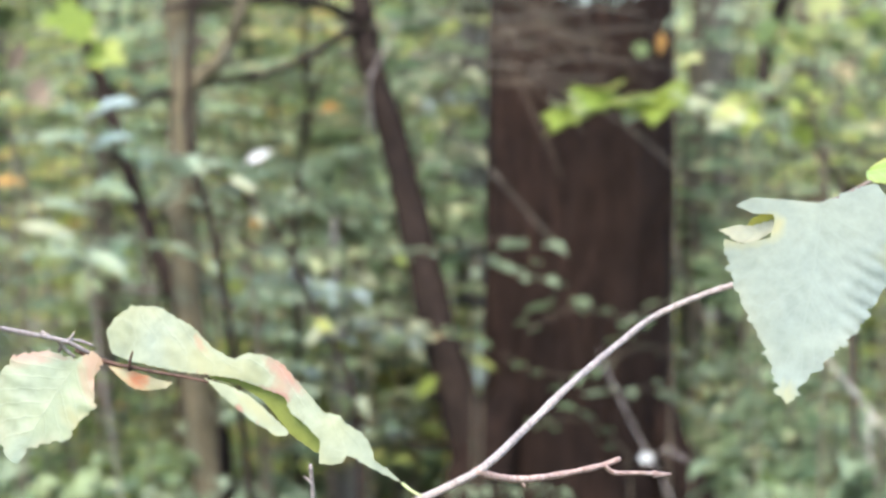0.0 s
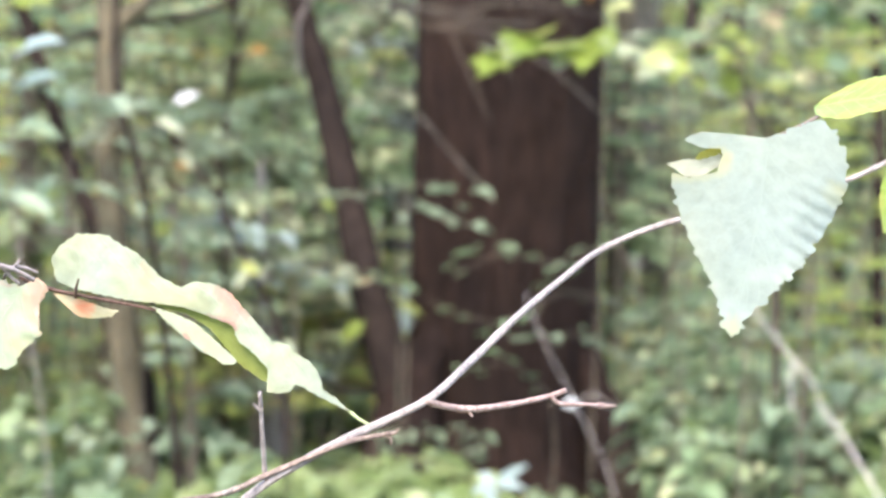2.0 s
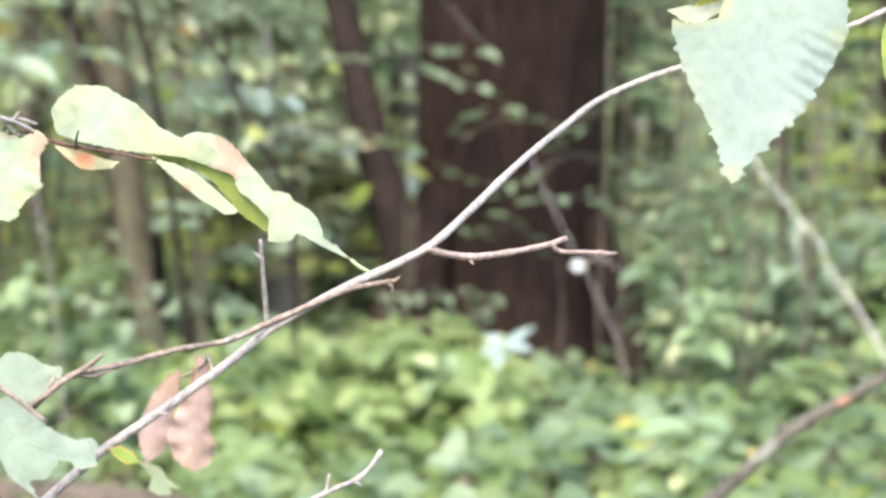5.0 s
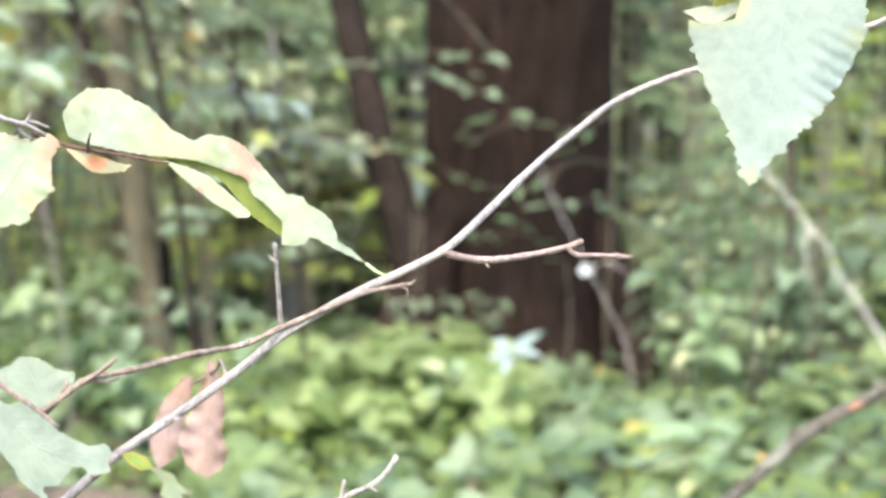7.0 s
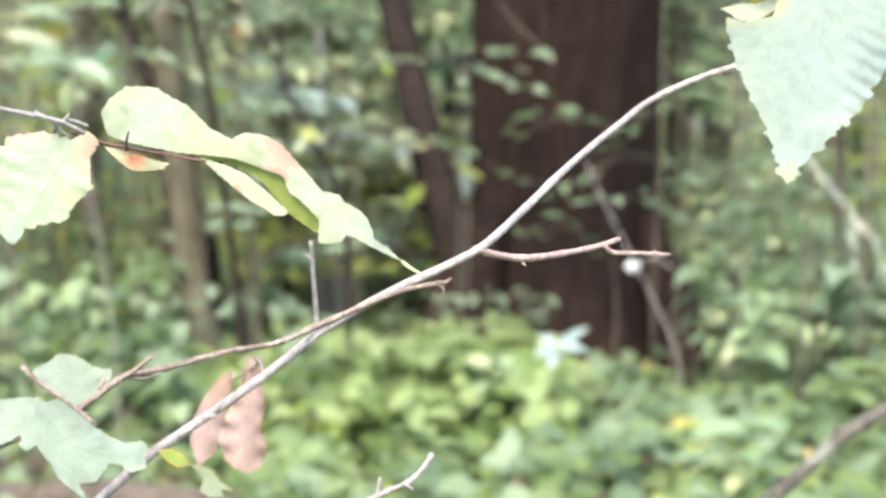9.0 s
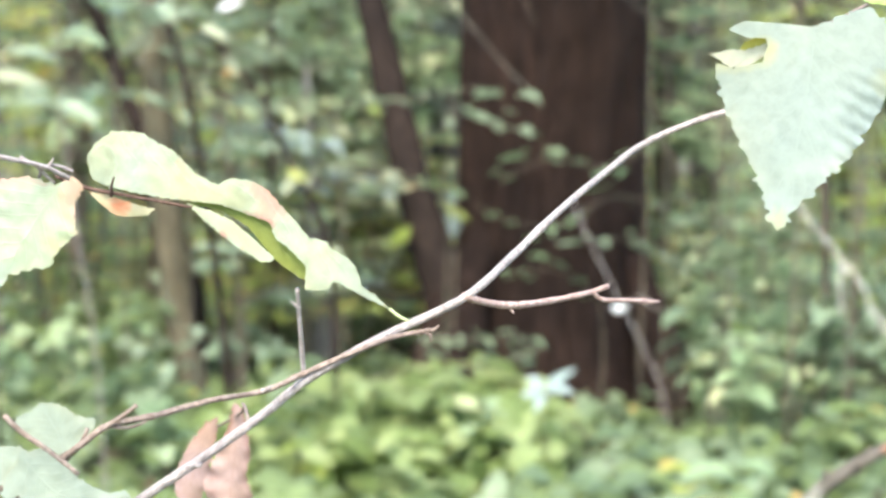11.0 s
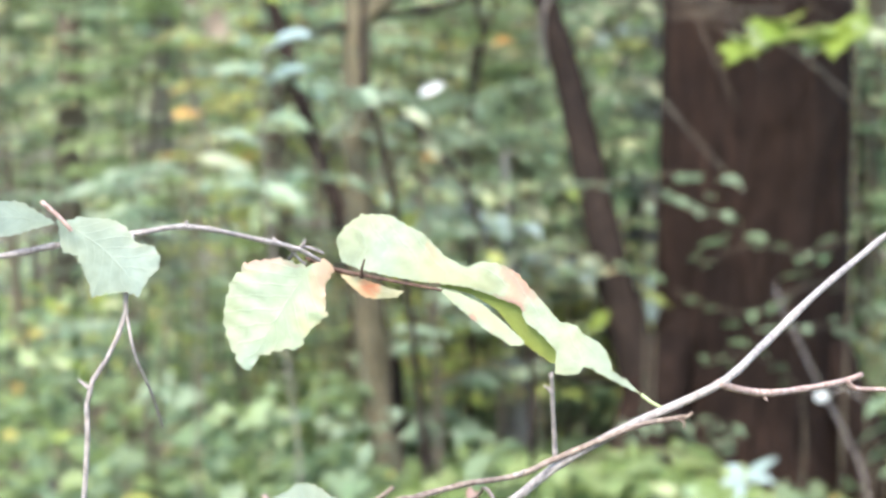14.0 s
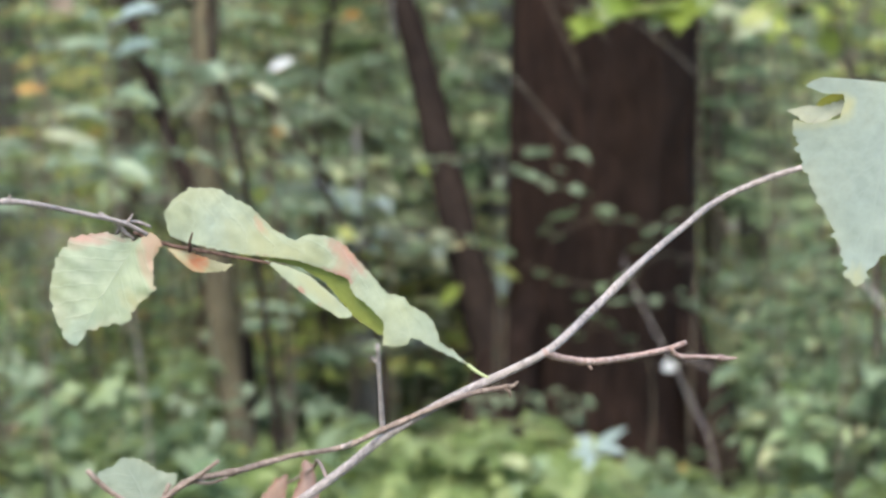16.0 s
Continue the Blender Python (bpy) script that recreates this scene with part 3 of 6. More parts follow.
stem("twig", [(0.1614, 6.1, 1.885), (0.2156, 6.05, 1.776), (0.2417, 6, 1.704)], 0.0021, 0.001, BARK_BROWN, leaning, seg=5)
stem("twig", [(-0.1777, 6.3, 1.982), (-0.08306, 6.25, 1.889), (-0.0256, 6.2, 1.76), (0.06768, 6.15, 1.615)], 0.0021, 0.001, BARK_BROWN, leaning, seg=5)
stem("twig", [(-0.1187, 6.3, 1.762), (-0.02441, 6.2, 1.687), (0.05014, 6.15, 1.578), (0.08823, 6.1, 1.434)], 0.0021, 0.001, BARK_BROWN, leaning, seg=5)
stem("twig", [(0.1428, 6.1, 1.92), (0.2422, 6.1, 1.901), (0.347, 6.05, 1.921), (0.4854, 6, 1.956)], 0.0021, 0.001, BARK_BROWN, leaning, seg=5)
stem("twig", [(0.145, 6.1, 1.795), (0.2596, 6.05, 1.816), (0.3997, 6, 1.799), (0.5427, 6, 1.763)], 0.0021, 0.001, BARK_BROWN, leaning, seg=5)
stem("twig", [(0.191, 6.1, 1.742), (0.2636, 6.05, 1.599), (0.3355, 6, 1.44), (0.3764, 6, 1.351)], 0.0021, 0.001, BARK_BROWN, leaning, seg=5)
stem("twig", [(0.4336, 6, 1.884), (0.4719, 6, 1.744), (0.4988, 5.98, 1.655)], 0.0021, 0.001, BARK_BROWN, leaning, seg=5)
stem("twig", [(0.1545, 6.1, 1.768), (0.2409, 6.05, 1.857), (0.3622, 6, 1.901)], 0.0021, 0.001, BARK_BROWN, leaning, seg=5)

# ---- slim trees ----
fork_tree = thing("forked_sapling", (-0.76, 6.15, 0.0), "slim olive-grey sapling forking above eye height", "tree")
stem("trunk", [(-0.660, 6.15, -0.030)] + [(-0.770, 6.15, 0.392), (-0.789, 6.15, 0.631), (-0.810, 6.15, 0.851), (-0.826, 6.15, 1.034), (-0.834, 6.15, 1.217), (-0.836, 6.15, 1.434), (-0.838, 6.15, 1.652), (-0.851, 6.15, 1.832), (-0.864, 6.15, 1.977), (-0.879, 6.15, 2.138)] + [(-0.953, 6.24, 2.973)], 0.052, 0.037, BARK_OLIVE, fork_tree, seg=18, n=70, knots=0.2, rough=0.16)
stem("branch", [(-0.824, 6.15, 1.607), (-0.777, 6.13, 1.670), (-0.725, 6.11, 1.706), (-0.678, 6.11, 1.778), (-0.643, 6.06, 1.865), (-0.617, 6.06, 1.972), (-0.596, 6.06, 2.132)], 0.029, 0.017, BARK_OLIVE, fork_tree, "forking upper limb", seg=12, rough=0.15)
stem("branch", [(-0.842, 6.15, 1.615), (-0.902, 6.06, 1.605), (-0.968, 5.98, 1.580), (-1.057, 5.93, 1.589)], 0.014, 0.007, BARK_DARK, fork_tree)

thin_fork = thing("forked_sapling", (-0.482, 6.5, 0.0), "thin dark forking sapling stem among the leaves", "sapling")
stem("trunk", [(-0.482, 6.5, -0.03), (-0.492, 6.5, 0.7), (-0.502, 6.5, 1.245), (-0.482, 6.5, 1.414), (-0.453, 6.5, 1.577), (-0.477, 6.5, 1.701), (-0.467, 6.5, 1.835), (-0.461, 6.5, 2.006)], 0.012, 0.007, BARK_DARK, thin_fork, n=40)
stem("branch", [(-0.453, 6.5, 1.577), (-0.426, 6.5, 1.648), (-0.41, 6.5, 1.74)], 0.008, 0.004, BARK_DARK, thin_fork)

vine = thing("climbing_vine", (-0.55, 5.55, 0.0), "thin dark woody vine hanging beside a sapling", "vine")
stem("vine_stem", [(-0.54, 5.55, -0.02)] + [(-0.5494, 5.55, 0.2405), (-0.5658, 5.55, 0.4753), (-0.5903, 5.55, 0.6921), (-0.6229, 5.55, 0.9576), (-0.6718, 5.55, 1.221), (-0.7254, 5.55, 1.418), (-0.7447, 5.55, 1.549), (-0.731, 5.55, 1.728), (-0.7192, 5.55, 1.875), (-0.7106, 5.55, 2.004)], 0.012, 0.009, BARK_DARK, vine, n=50)
arch = thing("arching_stem", (-0.23, 5.5, 0.0), "thin dark arching shrub stem with pale tattered leaves", "shrub")
stem("arching_twig", [(-0.23, 5.5, -0.02)] + [(-0.2313, 5.5, 0.1367), (-0.2355, 5.5, 0.5028), (-0.2424, 5.5, 0.6517), (-0.2657, 5.5, 0.7836), (-0.3313, 5.5, 0.9148), (-0.3968, 5.5, 1.046), (-0.4376, 5.5, 1.144), (-0.5109, 5.5, 1.241), (-0.6247, 5.5, 1.354), (-0.7384, 5.5, 1.403)], 0.012, 0.0075, BARK_DARK, arch, n=50)

def slim_tree(pts, r0, r1, mat, label, top=1.0):
    """A slim tree: a trunk through the given points, running on by top, and four side branches."""
    root = thing("slim_tree", (pts[0][0], pts[0][1], 0.0), label, "tree", "slim trees")
    stem("trunk", [(pts[0][0], pts[0][1], -0.05)] + pts[1:] + [(pts[-1][0], pts[-1][1] + 0.1, pts[-1][2] + top)], r0, r1, mat, root, seg=12, n=40, knots=0.15)
    for k in range(4):
        p = Vector(pts[1 + k % (len(pts) - 2)])
        w = RNG.random() * 6.28
        out = Vector((math.cos(w), 0.6 * math.sin(w), 0.5 + 0.4 * RNG.random()))
        ln = 0.35 + 0.5 * RNG.random()
        stem("branch", [p, p + out * ln * 0.5 + Vector((0, 0, 0.03)), p + out * ln + Vector((0.08, 0, -0.05))], r1 * 0.35, 0.003, mat, root, seg=6)


slim_tree([(-1.451, 8.2, -0.5142), (-1.46, 8.2, 0.1047), (-1.463, 8.2, 0.8399), (-1.463, 8.2, 1.567), (-1.509, 8.2, 1.903), (-1.531, 8.2, 2.238)], 0.05, 0.04, BARK_BROWN, "slim brown tree stem in the undergrowth")
slim_tree([(-0.325, 6.95, -0.120), (-0.353, 6.95, 0.279), (-0.368, 6.95, 0.6), (-0.372, 6.95, 0.8), (-0.40, 6.98, 1.15)], 0.064, 0.004, BARK_ASH, "pale grey tapering stem behind the leaning stem", 0.05)
slim_tree([(1.063, 8.2, -0.4012), (1.069, 8.2, 0.1182), (1.066, 8.2, 0.7068), (1.062, 8.2, 1.339), (1.094, 8.2, 1.821), (1.112, 8.2, 2.275)], 0.055, 0.042, BARK_BROWN, "slim brown tree stem behind the old trunk")
slim_tree([(1.47, 9.5, -0.5579), (1.451, 9.5, 0.1846), (1.428, 9.5, 0.7508), (1.414, 9.5, 1.313), (1.365, 9.5, 1.815), (1.338, 9.5, 2.369)], 0.07, 0.055, BARK_GREY, "pale grey tree stem standing farther back")
slim_tree([(2.225, 7.8, -0.5692), (2.173, 7.8, -0.08327), (2.123, 7.8, 0.3476), (2.097, 7.8, 0.7964), (2.095, 7.8, 1.216), (2.049, 7.8, 1.698), (1.999, 7.8, 2.307)], 0.03, 0.022, BARK_DARK, "thin dark stem in the undergrowth")
slim_tree([(2.009, 8.5, -0.0137), (1.911, 8.5, 0.7524), (1.823, 8.5, 1.208), (1.663, 8.5, 1.484), (1.538, 8.5, 1.583), (1.416, 8.5, 1.706), (1.472, 8.5, 2.009), (1.567, 8.5, 2.262), (1.612, 8.5, 2.488)], 0.045, 0.03, BARK_DARK, "crooked dark stem bending through the leaves")
slim_tree([(-2.701, 9, -1.258), (-2.66, 9, -0.4124), (-2.62, 9, 0.4177), (-2.596, 9, 1.098), (-2.6, 9, 1.768), (-2.621, 9, 2.166)], 0.07, 0.055, BARK_BROWN, "brown tree stem half hidden by leaves")
slim_tree([(-2.709, 11, -1.68), (-2.714, 11, -0.4858), (-2.653, 11, 0.519), (-2.609, 11, 1.506), (-2.616, 11, 2.475)], 0.075, 0.06, BARK_GREY, "grey tree stem far back among leaves")
slim_tree([(0.112, 7.9, -0.05), (0.115, 7.9, 0.5), (0.121, 7.9, 1.0), (0.128, 7.9, 1.5), (0.124, 7.9, 2.0), (0.12, 7.9, 2.6)], 0.075, 0.055, BARK_ASH, "grey tree stem standing behind the old trunk")
slim_tree([(-0.8419, 10, -0.7397), (-0.818, 10, 0.1027), (-0.7974, 10, 0.8474), (-0.7533, 10, 1.291), (-0.7093, 10, 1.674), (-0.739, 10, 2.171), (-0.7246, 10, 2.52)], 0.03, 0.02, BARK_DARK, "thin dark stem in the undergrowth")
slim_tree([(-1.048, 7.6, -0.2269), (-1.079, 7.6, 0.7543), (-1.161, 7.6, 1.025), (-1.257, 7.6, 1.272), (-1.301, 7.6, 1.473)], 0.022, 0.012, BARK_DARK, "thin dark stem in the undergrowth")
slim_tree([(1.967, 10, -0.785), (1.976, 10, 0.4161), (1.931, 10, 1.305), (1.872, 10, 2.184), (1.851, 10, 2.533)], 0.06, 0.045, BARK_BROWN, "brown tree stem half hidden by leaves")
slim_tree([(-0.72, 6.35, -0.05), (-0.74, 6.35, 0.5), (-0.825, 6.35, 0.707), (-0.889, 6.35, 0.94), (-1.002, 6.4, 1.201), (-1.072, 6.4, 1.423), (-1.134, 6.45, 1.603), (-1.2, 6.45, 1.802), (-1.274, 6.5, 2.013)], 0.026, 0.023, BARK_DARK, "dark leaning stem beside the forked sapling")

# ---- thin bare stems between the shrubs ----
for k in range(34):
    d = 6.9 + 4.5 * RNG.random()
    x = d * (-0.35 + 0.66 * RNG.random())
    if -0.1 < x < 1.0 and d < 7.3:
        continue
    root = thing("thin_stem", (x, d, 0.0), "thin bare brown stem among the shrubs", "stem", "thin bare stems")
    lean, h = RNG.normal() * 0.35, 1.6 + 1.2 * RNG.random()
    line = [(x, d, -0.03), (x + lean * 0.2 + RNG.normal() * 0.05, d, h * 0.35), (x + lean * 0.6 + RNG.normal() * 0.08, d, h * 0.7), (x + lean * 1.2, d + 0.1, h)]
    stem("stalk_stem", line, 0.009 + 0.008 * RNG.random(), 0.004, (BARK_BROWN, BARK_OLIVE, BARK_GREY)[k % 3], root, seg=6, n=18)
    for q in range(3):
        p = Vector(line[1 + q % 3]) + Vector((0, 0, 0.1 * q))
        side = Vector((RNG.normal(), 0.4 * RNG.normal(), 0.35)).normalized() * (0.25 + 0.3 * RNG.random())
        stem("twig", [p, p + side * 0.5 + Vector((0, 0, 0.02)), p + side], 0.004, 0.0018, BARK_BROWN, root, seg=5)

# ---- understorey ----
SORTS = ((LEAF_GREY, "dull green leaves"), (LEAF_BLUE, "bluish green leaves"), (LEAF_FRESH, "fresh green leaves"), (LEAF_YELLOW, "yellowing autumn leaves"), (LEAF_FAR, "pale green leaves"))
for depth, gap, tall, size in ((7.6, 0.75, 2.3, 0.1), (8.8, 0.75, 2.6, 0.1), (10.2, 0.9, 2.9, 0.11), (12.2, 1.3, 2.6, 0.12), (14.5, 1.6, 3.0, 0.13)):
    x = -0.37 * depth
    while x < 0.35 * depth:
        px = x + RNG.normal() * 0.2
        py = depth + RNG.normal() * 0.35
        u = px / py
        # Back rows at left: haze is put into paler, yellower leaf colours.
        if depth > 9.5 and u < 0.02:
            pick = RNG.choice([4, 2, 3], p=[0.45, 0.1, 0.45])
        elif u < -0.12:
            pick = RNG.choice([0, 1, 1, 2, 3], p=[0.25, 0.1, 0.1, 0.28, 0.27])
        elif u < 0.05:
            pick = RNG.choice([0, 2, 3, 4], p=[0.3, 0.2, 0.15, 0.35])
        else:
            pick = RNG.choice([0, 2, 3, 4], p=[0.25, 0.2, 0.2, 0.35])
        if not (0.0 < px < 0.95 and py < 7.2):
            shrub("understorey_shrub", px, py, tall * (0.75 + 0.4 * RNG.random()) * (1.05 if u < -0.04 else 1.0), 0.66, 54 if depth < 9.5 else 60, 12, size * (0.8 + 0.4 * RNG.random()), SORTS[pick][0], BARK_BROWN, "leafy understorey shrub with " + SORTS[pick][1], 0.34 if depth < 9.5 else 0.08)
        x += gap

# ---- unseen foliage overhead, added to shade the tops of the shrubs ----
n = 5000
side = -0.42 + 0.84 * RNG.random(n)
y = np.where(side < -0.06, 6.1, 6.9) + 4.6 * RNG.random(n)
place = np.stack([y * side, y, 1.85 + 0.11 * y + 0.6 * RNG.random(n)], 1)
clump = np.array([noise.noise(Vector(p) * 1.3) for p in place]) > -0.12
place = place[clump]
n = len(place)
along = RNG.normal(size=(n, 3)) * (1, 1, 0.25)
normal = np.array((0, 0, 1.0)) + 0.4 * RNG.normal(size=(n, 3))
ln = 0.1 + 0.06 * RNG.random(n)
tagged(leaf_cloud("overhanging_foliage", place, along, normal, ln, ln * 0.55, LEAF_FRESH), "unseen green foliage added above the shrubs to shade their tops", "foliage", kind="stuff")

# ---- far woods ----
n = 46000
d = 16 + 16 * RNG.random(n)
place = np.stack([d * (-0.42 + 0.84 * RNG.random(n)), d, 0.1 + (0.18 * d + 1.5) * RNG.random(n) ** 0.75], 1)
along = RNG.normal(size=(n, 3)) * (1, 1, 0.35)
normal = np.array((0, 0, 1.0)) + 0.6 * RNG.normal(size=(n, 3))
ln = 0.1 + 0.11 * RNG.random(n)
tagged(leaf_cloud("far_woods_foliage", place, along, normal, ln, ln * 0.55, LEAF_WOODS), "distant woodland foliage in mixed greens", "foliage", kind="stuff")
bm = bmesh.new()
for k in range(26):
    d = 15 + 18 * RNG.random()
    x = d * (-0.42 + 0.84 * RNG.random())
    tube(bm, [(x, d, -0.1), (x + RNG.normal() * 0.15, d, 3), (x + RNG.normal() * 0.4, d, 8)], 0.06 + 0.12 * RNG.random(), 0.06, 8, 10, 0.1)
tagged(part("far_trunks", bm, BARK_BROWN), "distant grey-brown tree trunks", "trees", kind="stuff")


def distance_material():
    m, nodes, links, bsdf = nodes_of("glowing_wood_edge")
    tc = nodes.new("ShaderNodeTexCoord")
    a = noise_tex(nodes, links, 1.2, 8, tc.outputs["Object"], 0.7)
    r = ramp(nodes, [(0.3, (0.1, 0.12, 0.068)), (0.5, (0.16, 0.18, 0.105)), (0.65, (0.22, 0.235, 0.15)), (0.8, (0.3, 0.31, 0.22))])
    links.new(a.outputs[0], r.inputs[0])
    links.new(r.outputs[0], bsdf.inputs["Base Color"])
    bsdf.inputs["Roughness"].default_value = 1.0
    # Emission gives the wood edge a glow in place of bright distant haze.
    links.new(r.outputs[0], bsdf.inputs["Emission Color"])
    bsdf.inputs["Emission Strength"].default_value = 0.1
    return m


bm = bmesh.new()
cols = []
for k in range(97):
    w = 2 * math.pi * k / 96
    cols.append([bm.verts.new((36 * math.sin(w), 4 + 36 * math.cos(w), z)) for z in (-1, 4, 9 + 2.5 * noise.noise(Vector((math.sin(w) * 6, math.cos(w) * 6, 0))))])
for a, b in zip(cols, cols[1:]):
    for k in range(2):
        bm.faces.new((a[k], a[k + 1], b[k + 1], b[k]))
tagged(part("backdrop", bm, distance_material()), "edge of the distant wood with a haze glow painted in", "backdrop", kind="structure")

# ---- ground cover ----
for name, count, size, mat, label in (("surrounding_undergrowth", 60000, 0.09, LEAF_GREY, "low dull green undergrowth spreading through the wood"), ("surrounding_litter", 12000, 0.08, LEAF_DRY, "dry brown fallen leaves spread over the forest floor")):
    x = -9 + 18 * RNG.random(count)
    y = -6 + 22 * RNG.random(count)
    keep = (np.abs(x) > 0.4 * y) | (y < 3.3)
    keep &= np.hypot(x, y) > 0.5
    x, y = x[keep], y[keep]
    k = len(x)
    z = np.array([ground_height(a, c) for a, c in zip(x, y)]) + (0.02 if "litter" in name else 0.05) + (0.02 if "litter" in name else 0.25) * RNG.random(k)
    along = RNG.normal(size=(k, 3)) * (1, 1, 0.25)
    normal = np.array((0, 0, 1.0)) + 0.35 * RNG.normal(size=(k, 3))
    ln = size * (0.6 + 0.8 * RNG.random(k))
    tagged(leaf_cloud(name, np.stack([x, y, z], 1), along, normal, ln, ln * 0.55, mat), label, "undergrowth", kind="stuff")

for name, y0, y1, count, size, mat, label in (
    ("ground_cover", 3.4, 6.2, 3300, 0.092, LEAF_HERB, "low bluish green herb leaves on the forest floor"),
    ("ground_cover", 3.4, 7.0, 3400, 0.09, LEAF_FRESH, "low fresh green herb leaves on the forest floor"),
    ("ground_cover", 3.2, 8.5, 420, 0.06, LEAF_YELLOW, "scattered yellowing herb leaves on the forest floor"),
    ("ground_cover", 6.2, 14.0, 11000, 0.08, LEAF_GREY, "dull green low undergrowth farther back"),
    ("fresh_patch", 5.0, 6.0, 800, 0.095, LEAF_VIVID, "patch of flat fresh green herb leaves before the trunks"),
    ("near_patch", 3.9, 5.15, 1500, 0.062, LEAF_FRESH, "low fresh green seedlings among the fallen leaves"),
    ("near_patch", 3.9, 5.15, 420, 0.055, LEAF_YELLOW, "low yellow-green seedlings among the fallen leaves"),
    ("mid_undergrowth", 6.9, 10.5, 4600, 0.075, LEAF_FAR, "knee-high pale green undergrowth between the shrubs"),
    ("mid_undergrowth", 7.2, 11.0, 4600, 0.075, LEAF_YELLOW, "knee-high yellow-green undergrowth between the shrubs"),
    ("mid_undergrowth", 6.0, 8.6, 4200, 0.06, LEAF_FAR, "knee-high pale green undergrowth round the old trunk"),
    ("leaf_litter", 3.0, 10.0, 3000, 0.07, LEAF_DRY, "dry brown fallen leaves on the forest floor"),
):
    y = y0 + (y1 - y0) * RNG.random(count)
    x = y * (-0.42 + 0.8 * RNG.random(count))
    if name == "fresh_patch":
        x = -0.6 + 1.0 * RNG.random(count)
    lift = np.array([noise.noise(Vector((a * 1.3, b * 1.3, 5.0))) for a, b in zip(x, y)])
    if name == "mid_undergrowth":
        h = 0.08 + 0.55 * np.clip(0.6 + lift, 0.15, 1.0) * RNG.random(count)
    elif name == "fresh_patch":
        h = 0.06 + 0.2 * RNG.random(count)
    elif name == "near_patch":
        h = 0.04 + 0.14 * np.clip(0.6 + lift, 0.1, 1.0) * RNG.random(count)
    elif name == "leaf_litter":
        h = 0.02 + 0.02 * RNG.random(count)
    else:
        h = (0.04 + 0.24 * np.clip(0.55 + lift, 0.1, 1.0) * RNG.random(count) ** 0.6)
        h = h * (1.12 if y0 < 5 else 1.0) * (0.5 + 0.5 * np.clip((np.hypot(x - 0.42, y - 6.4) - 0.5) / 0.9, 0, 1))
    keep = ~((np.hypot(x - OLD[0], y - OLD[1]) < 0.42))
    if name == "mid_undergrowth":
        keep &= (y > 7.1) | (x > 0.95)
    if name == "ground_cover":
        keep &= ~((x > -0.85) & (x < -0.42) & (y > 3.9) & (y < 4.62) & (RNG.random(count) < 0.9))
    if name == "near_patch":
        keep &= ~((x > -0.8) & (x < -0.45) & (y > 4.1) & (y < 4.62))
    if name == "ground_cover" and y0 < 4:
        keep &= (y > 5.1) | (np.random.default_rng(9).random(count) < np.where(x < 0.6, 0.3, 0.55))
    if y0 > 3.1:
        keep &= (x > -0.2 * y) | (np.random.default_rng(5).random(count) < 0.5)
    z = np.array([ground_height(a, b) for a, b in zip(x, y)]) + h
    place = np.stack([x, y, z], 1)[keep]
    k = len(place)
    along = RNG.normal(size=(k, 3)) * (1, 1, 0.28)
    normal = np.array((0, -0.35, 1.0)) + 0.32 * RNG.normal(size=(k, 3))
    ln = size * (0.6 + 0.8 * RNG.random(k))
    tagged(leaf_cloud(name, place, along, normal, ln, ln * (0.58 + 0.24 * RNG.random(k)), mat), label, "undergrowth", kind="stuff")

# ---- the near shrub, its twigs and leaves ----


def ovate(s):
    return math.sin(math.pi * min(1.0, s) ** 0.72) ** 0.8 if 0 < s < 1 else 0.0


def blade(base, tip, normal, left, right, shape, material, parent, label="", teeth=13, tooth=0.07, fold=0.15, seed=1, rows=78, cols=7):
    """A toothed leaf blade from base to tip; left and right are the half widths, fold the angle at which the halves rise."""
    base, tip, normal = Vector(base), Vector(tip), Vector(normal)
    y = (tip - base).normalized()
    x = y.cross(normal).normalized()
    z = x.cross(y)
    ln = (tip - base).length
    bm = bmesh.new()
    uv = bm.loops.layers.uv.new("UVMap")
    coords = {}
    grid = []
    for i in range(rows + 1):
        s = i / rows
        row = []
        for j in range(-cols, cols + 1):
            a = abs(j) / cols
            half, side = (left, -1) if j < 0 else (right, 1)
            saw = (s * teeth + 0.13 * side) % 1.0
            jag = 1 + (tooth * (saw - 0.5) + 0.4 * tooth * (((s * teeth * 3.0) % 1.0) - 0.5)) * a ** 5 + 0.1 * noise.noise(Vector((s * 5 + seed * 3.1, side * 2.0, seed))) * a
            w = half * shape(s) * a * jag
            lift = w * math.sin(fold) + 0.02 * ln * noise.noise(Vector((s * 4, side * a * 2, seed + 9.0)))
            p = base + x * side * w * math.cos(fold) + y * (s * ln + 0.02 * ln * a * (1 - s)) + z * lift
            v = bm.verts.new(p)
            coords[v] = (0.5 + 0.5 * side * a, s)
            row.append(v)
        grid.append(row)
    for a, b in zip(grid, grid[1:]):
        for k in range(2 * cols):
            bm.faces.new((a[k], a[k + 1], b[k + 1], b[k]))
    for f in bm.faces:
        for lp in f.loops:
            lp[uv].uv = coords[lp.vert]
    return part("leaf", bm, material, parent, label)


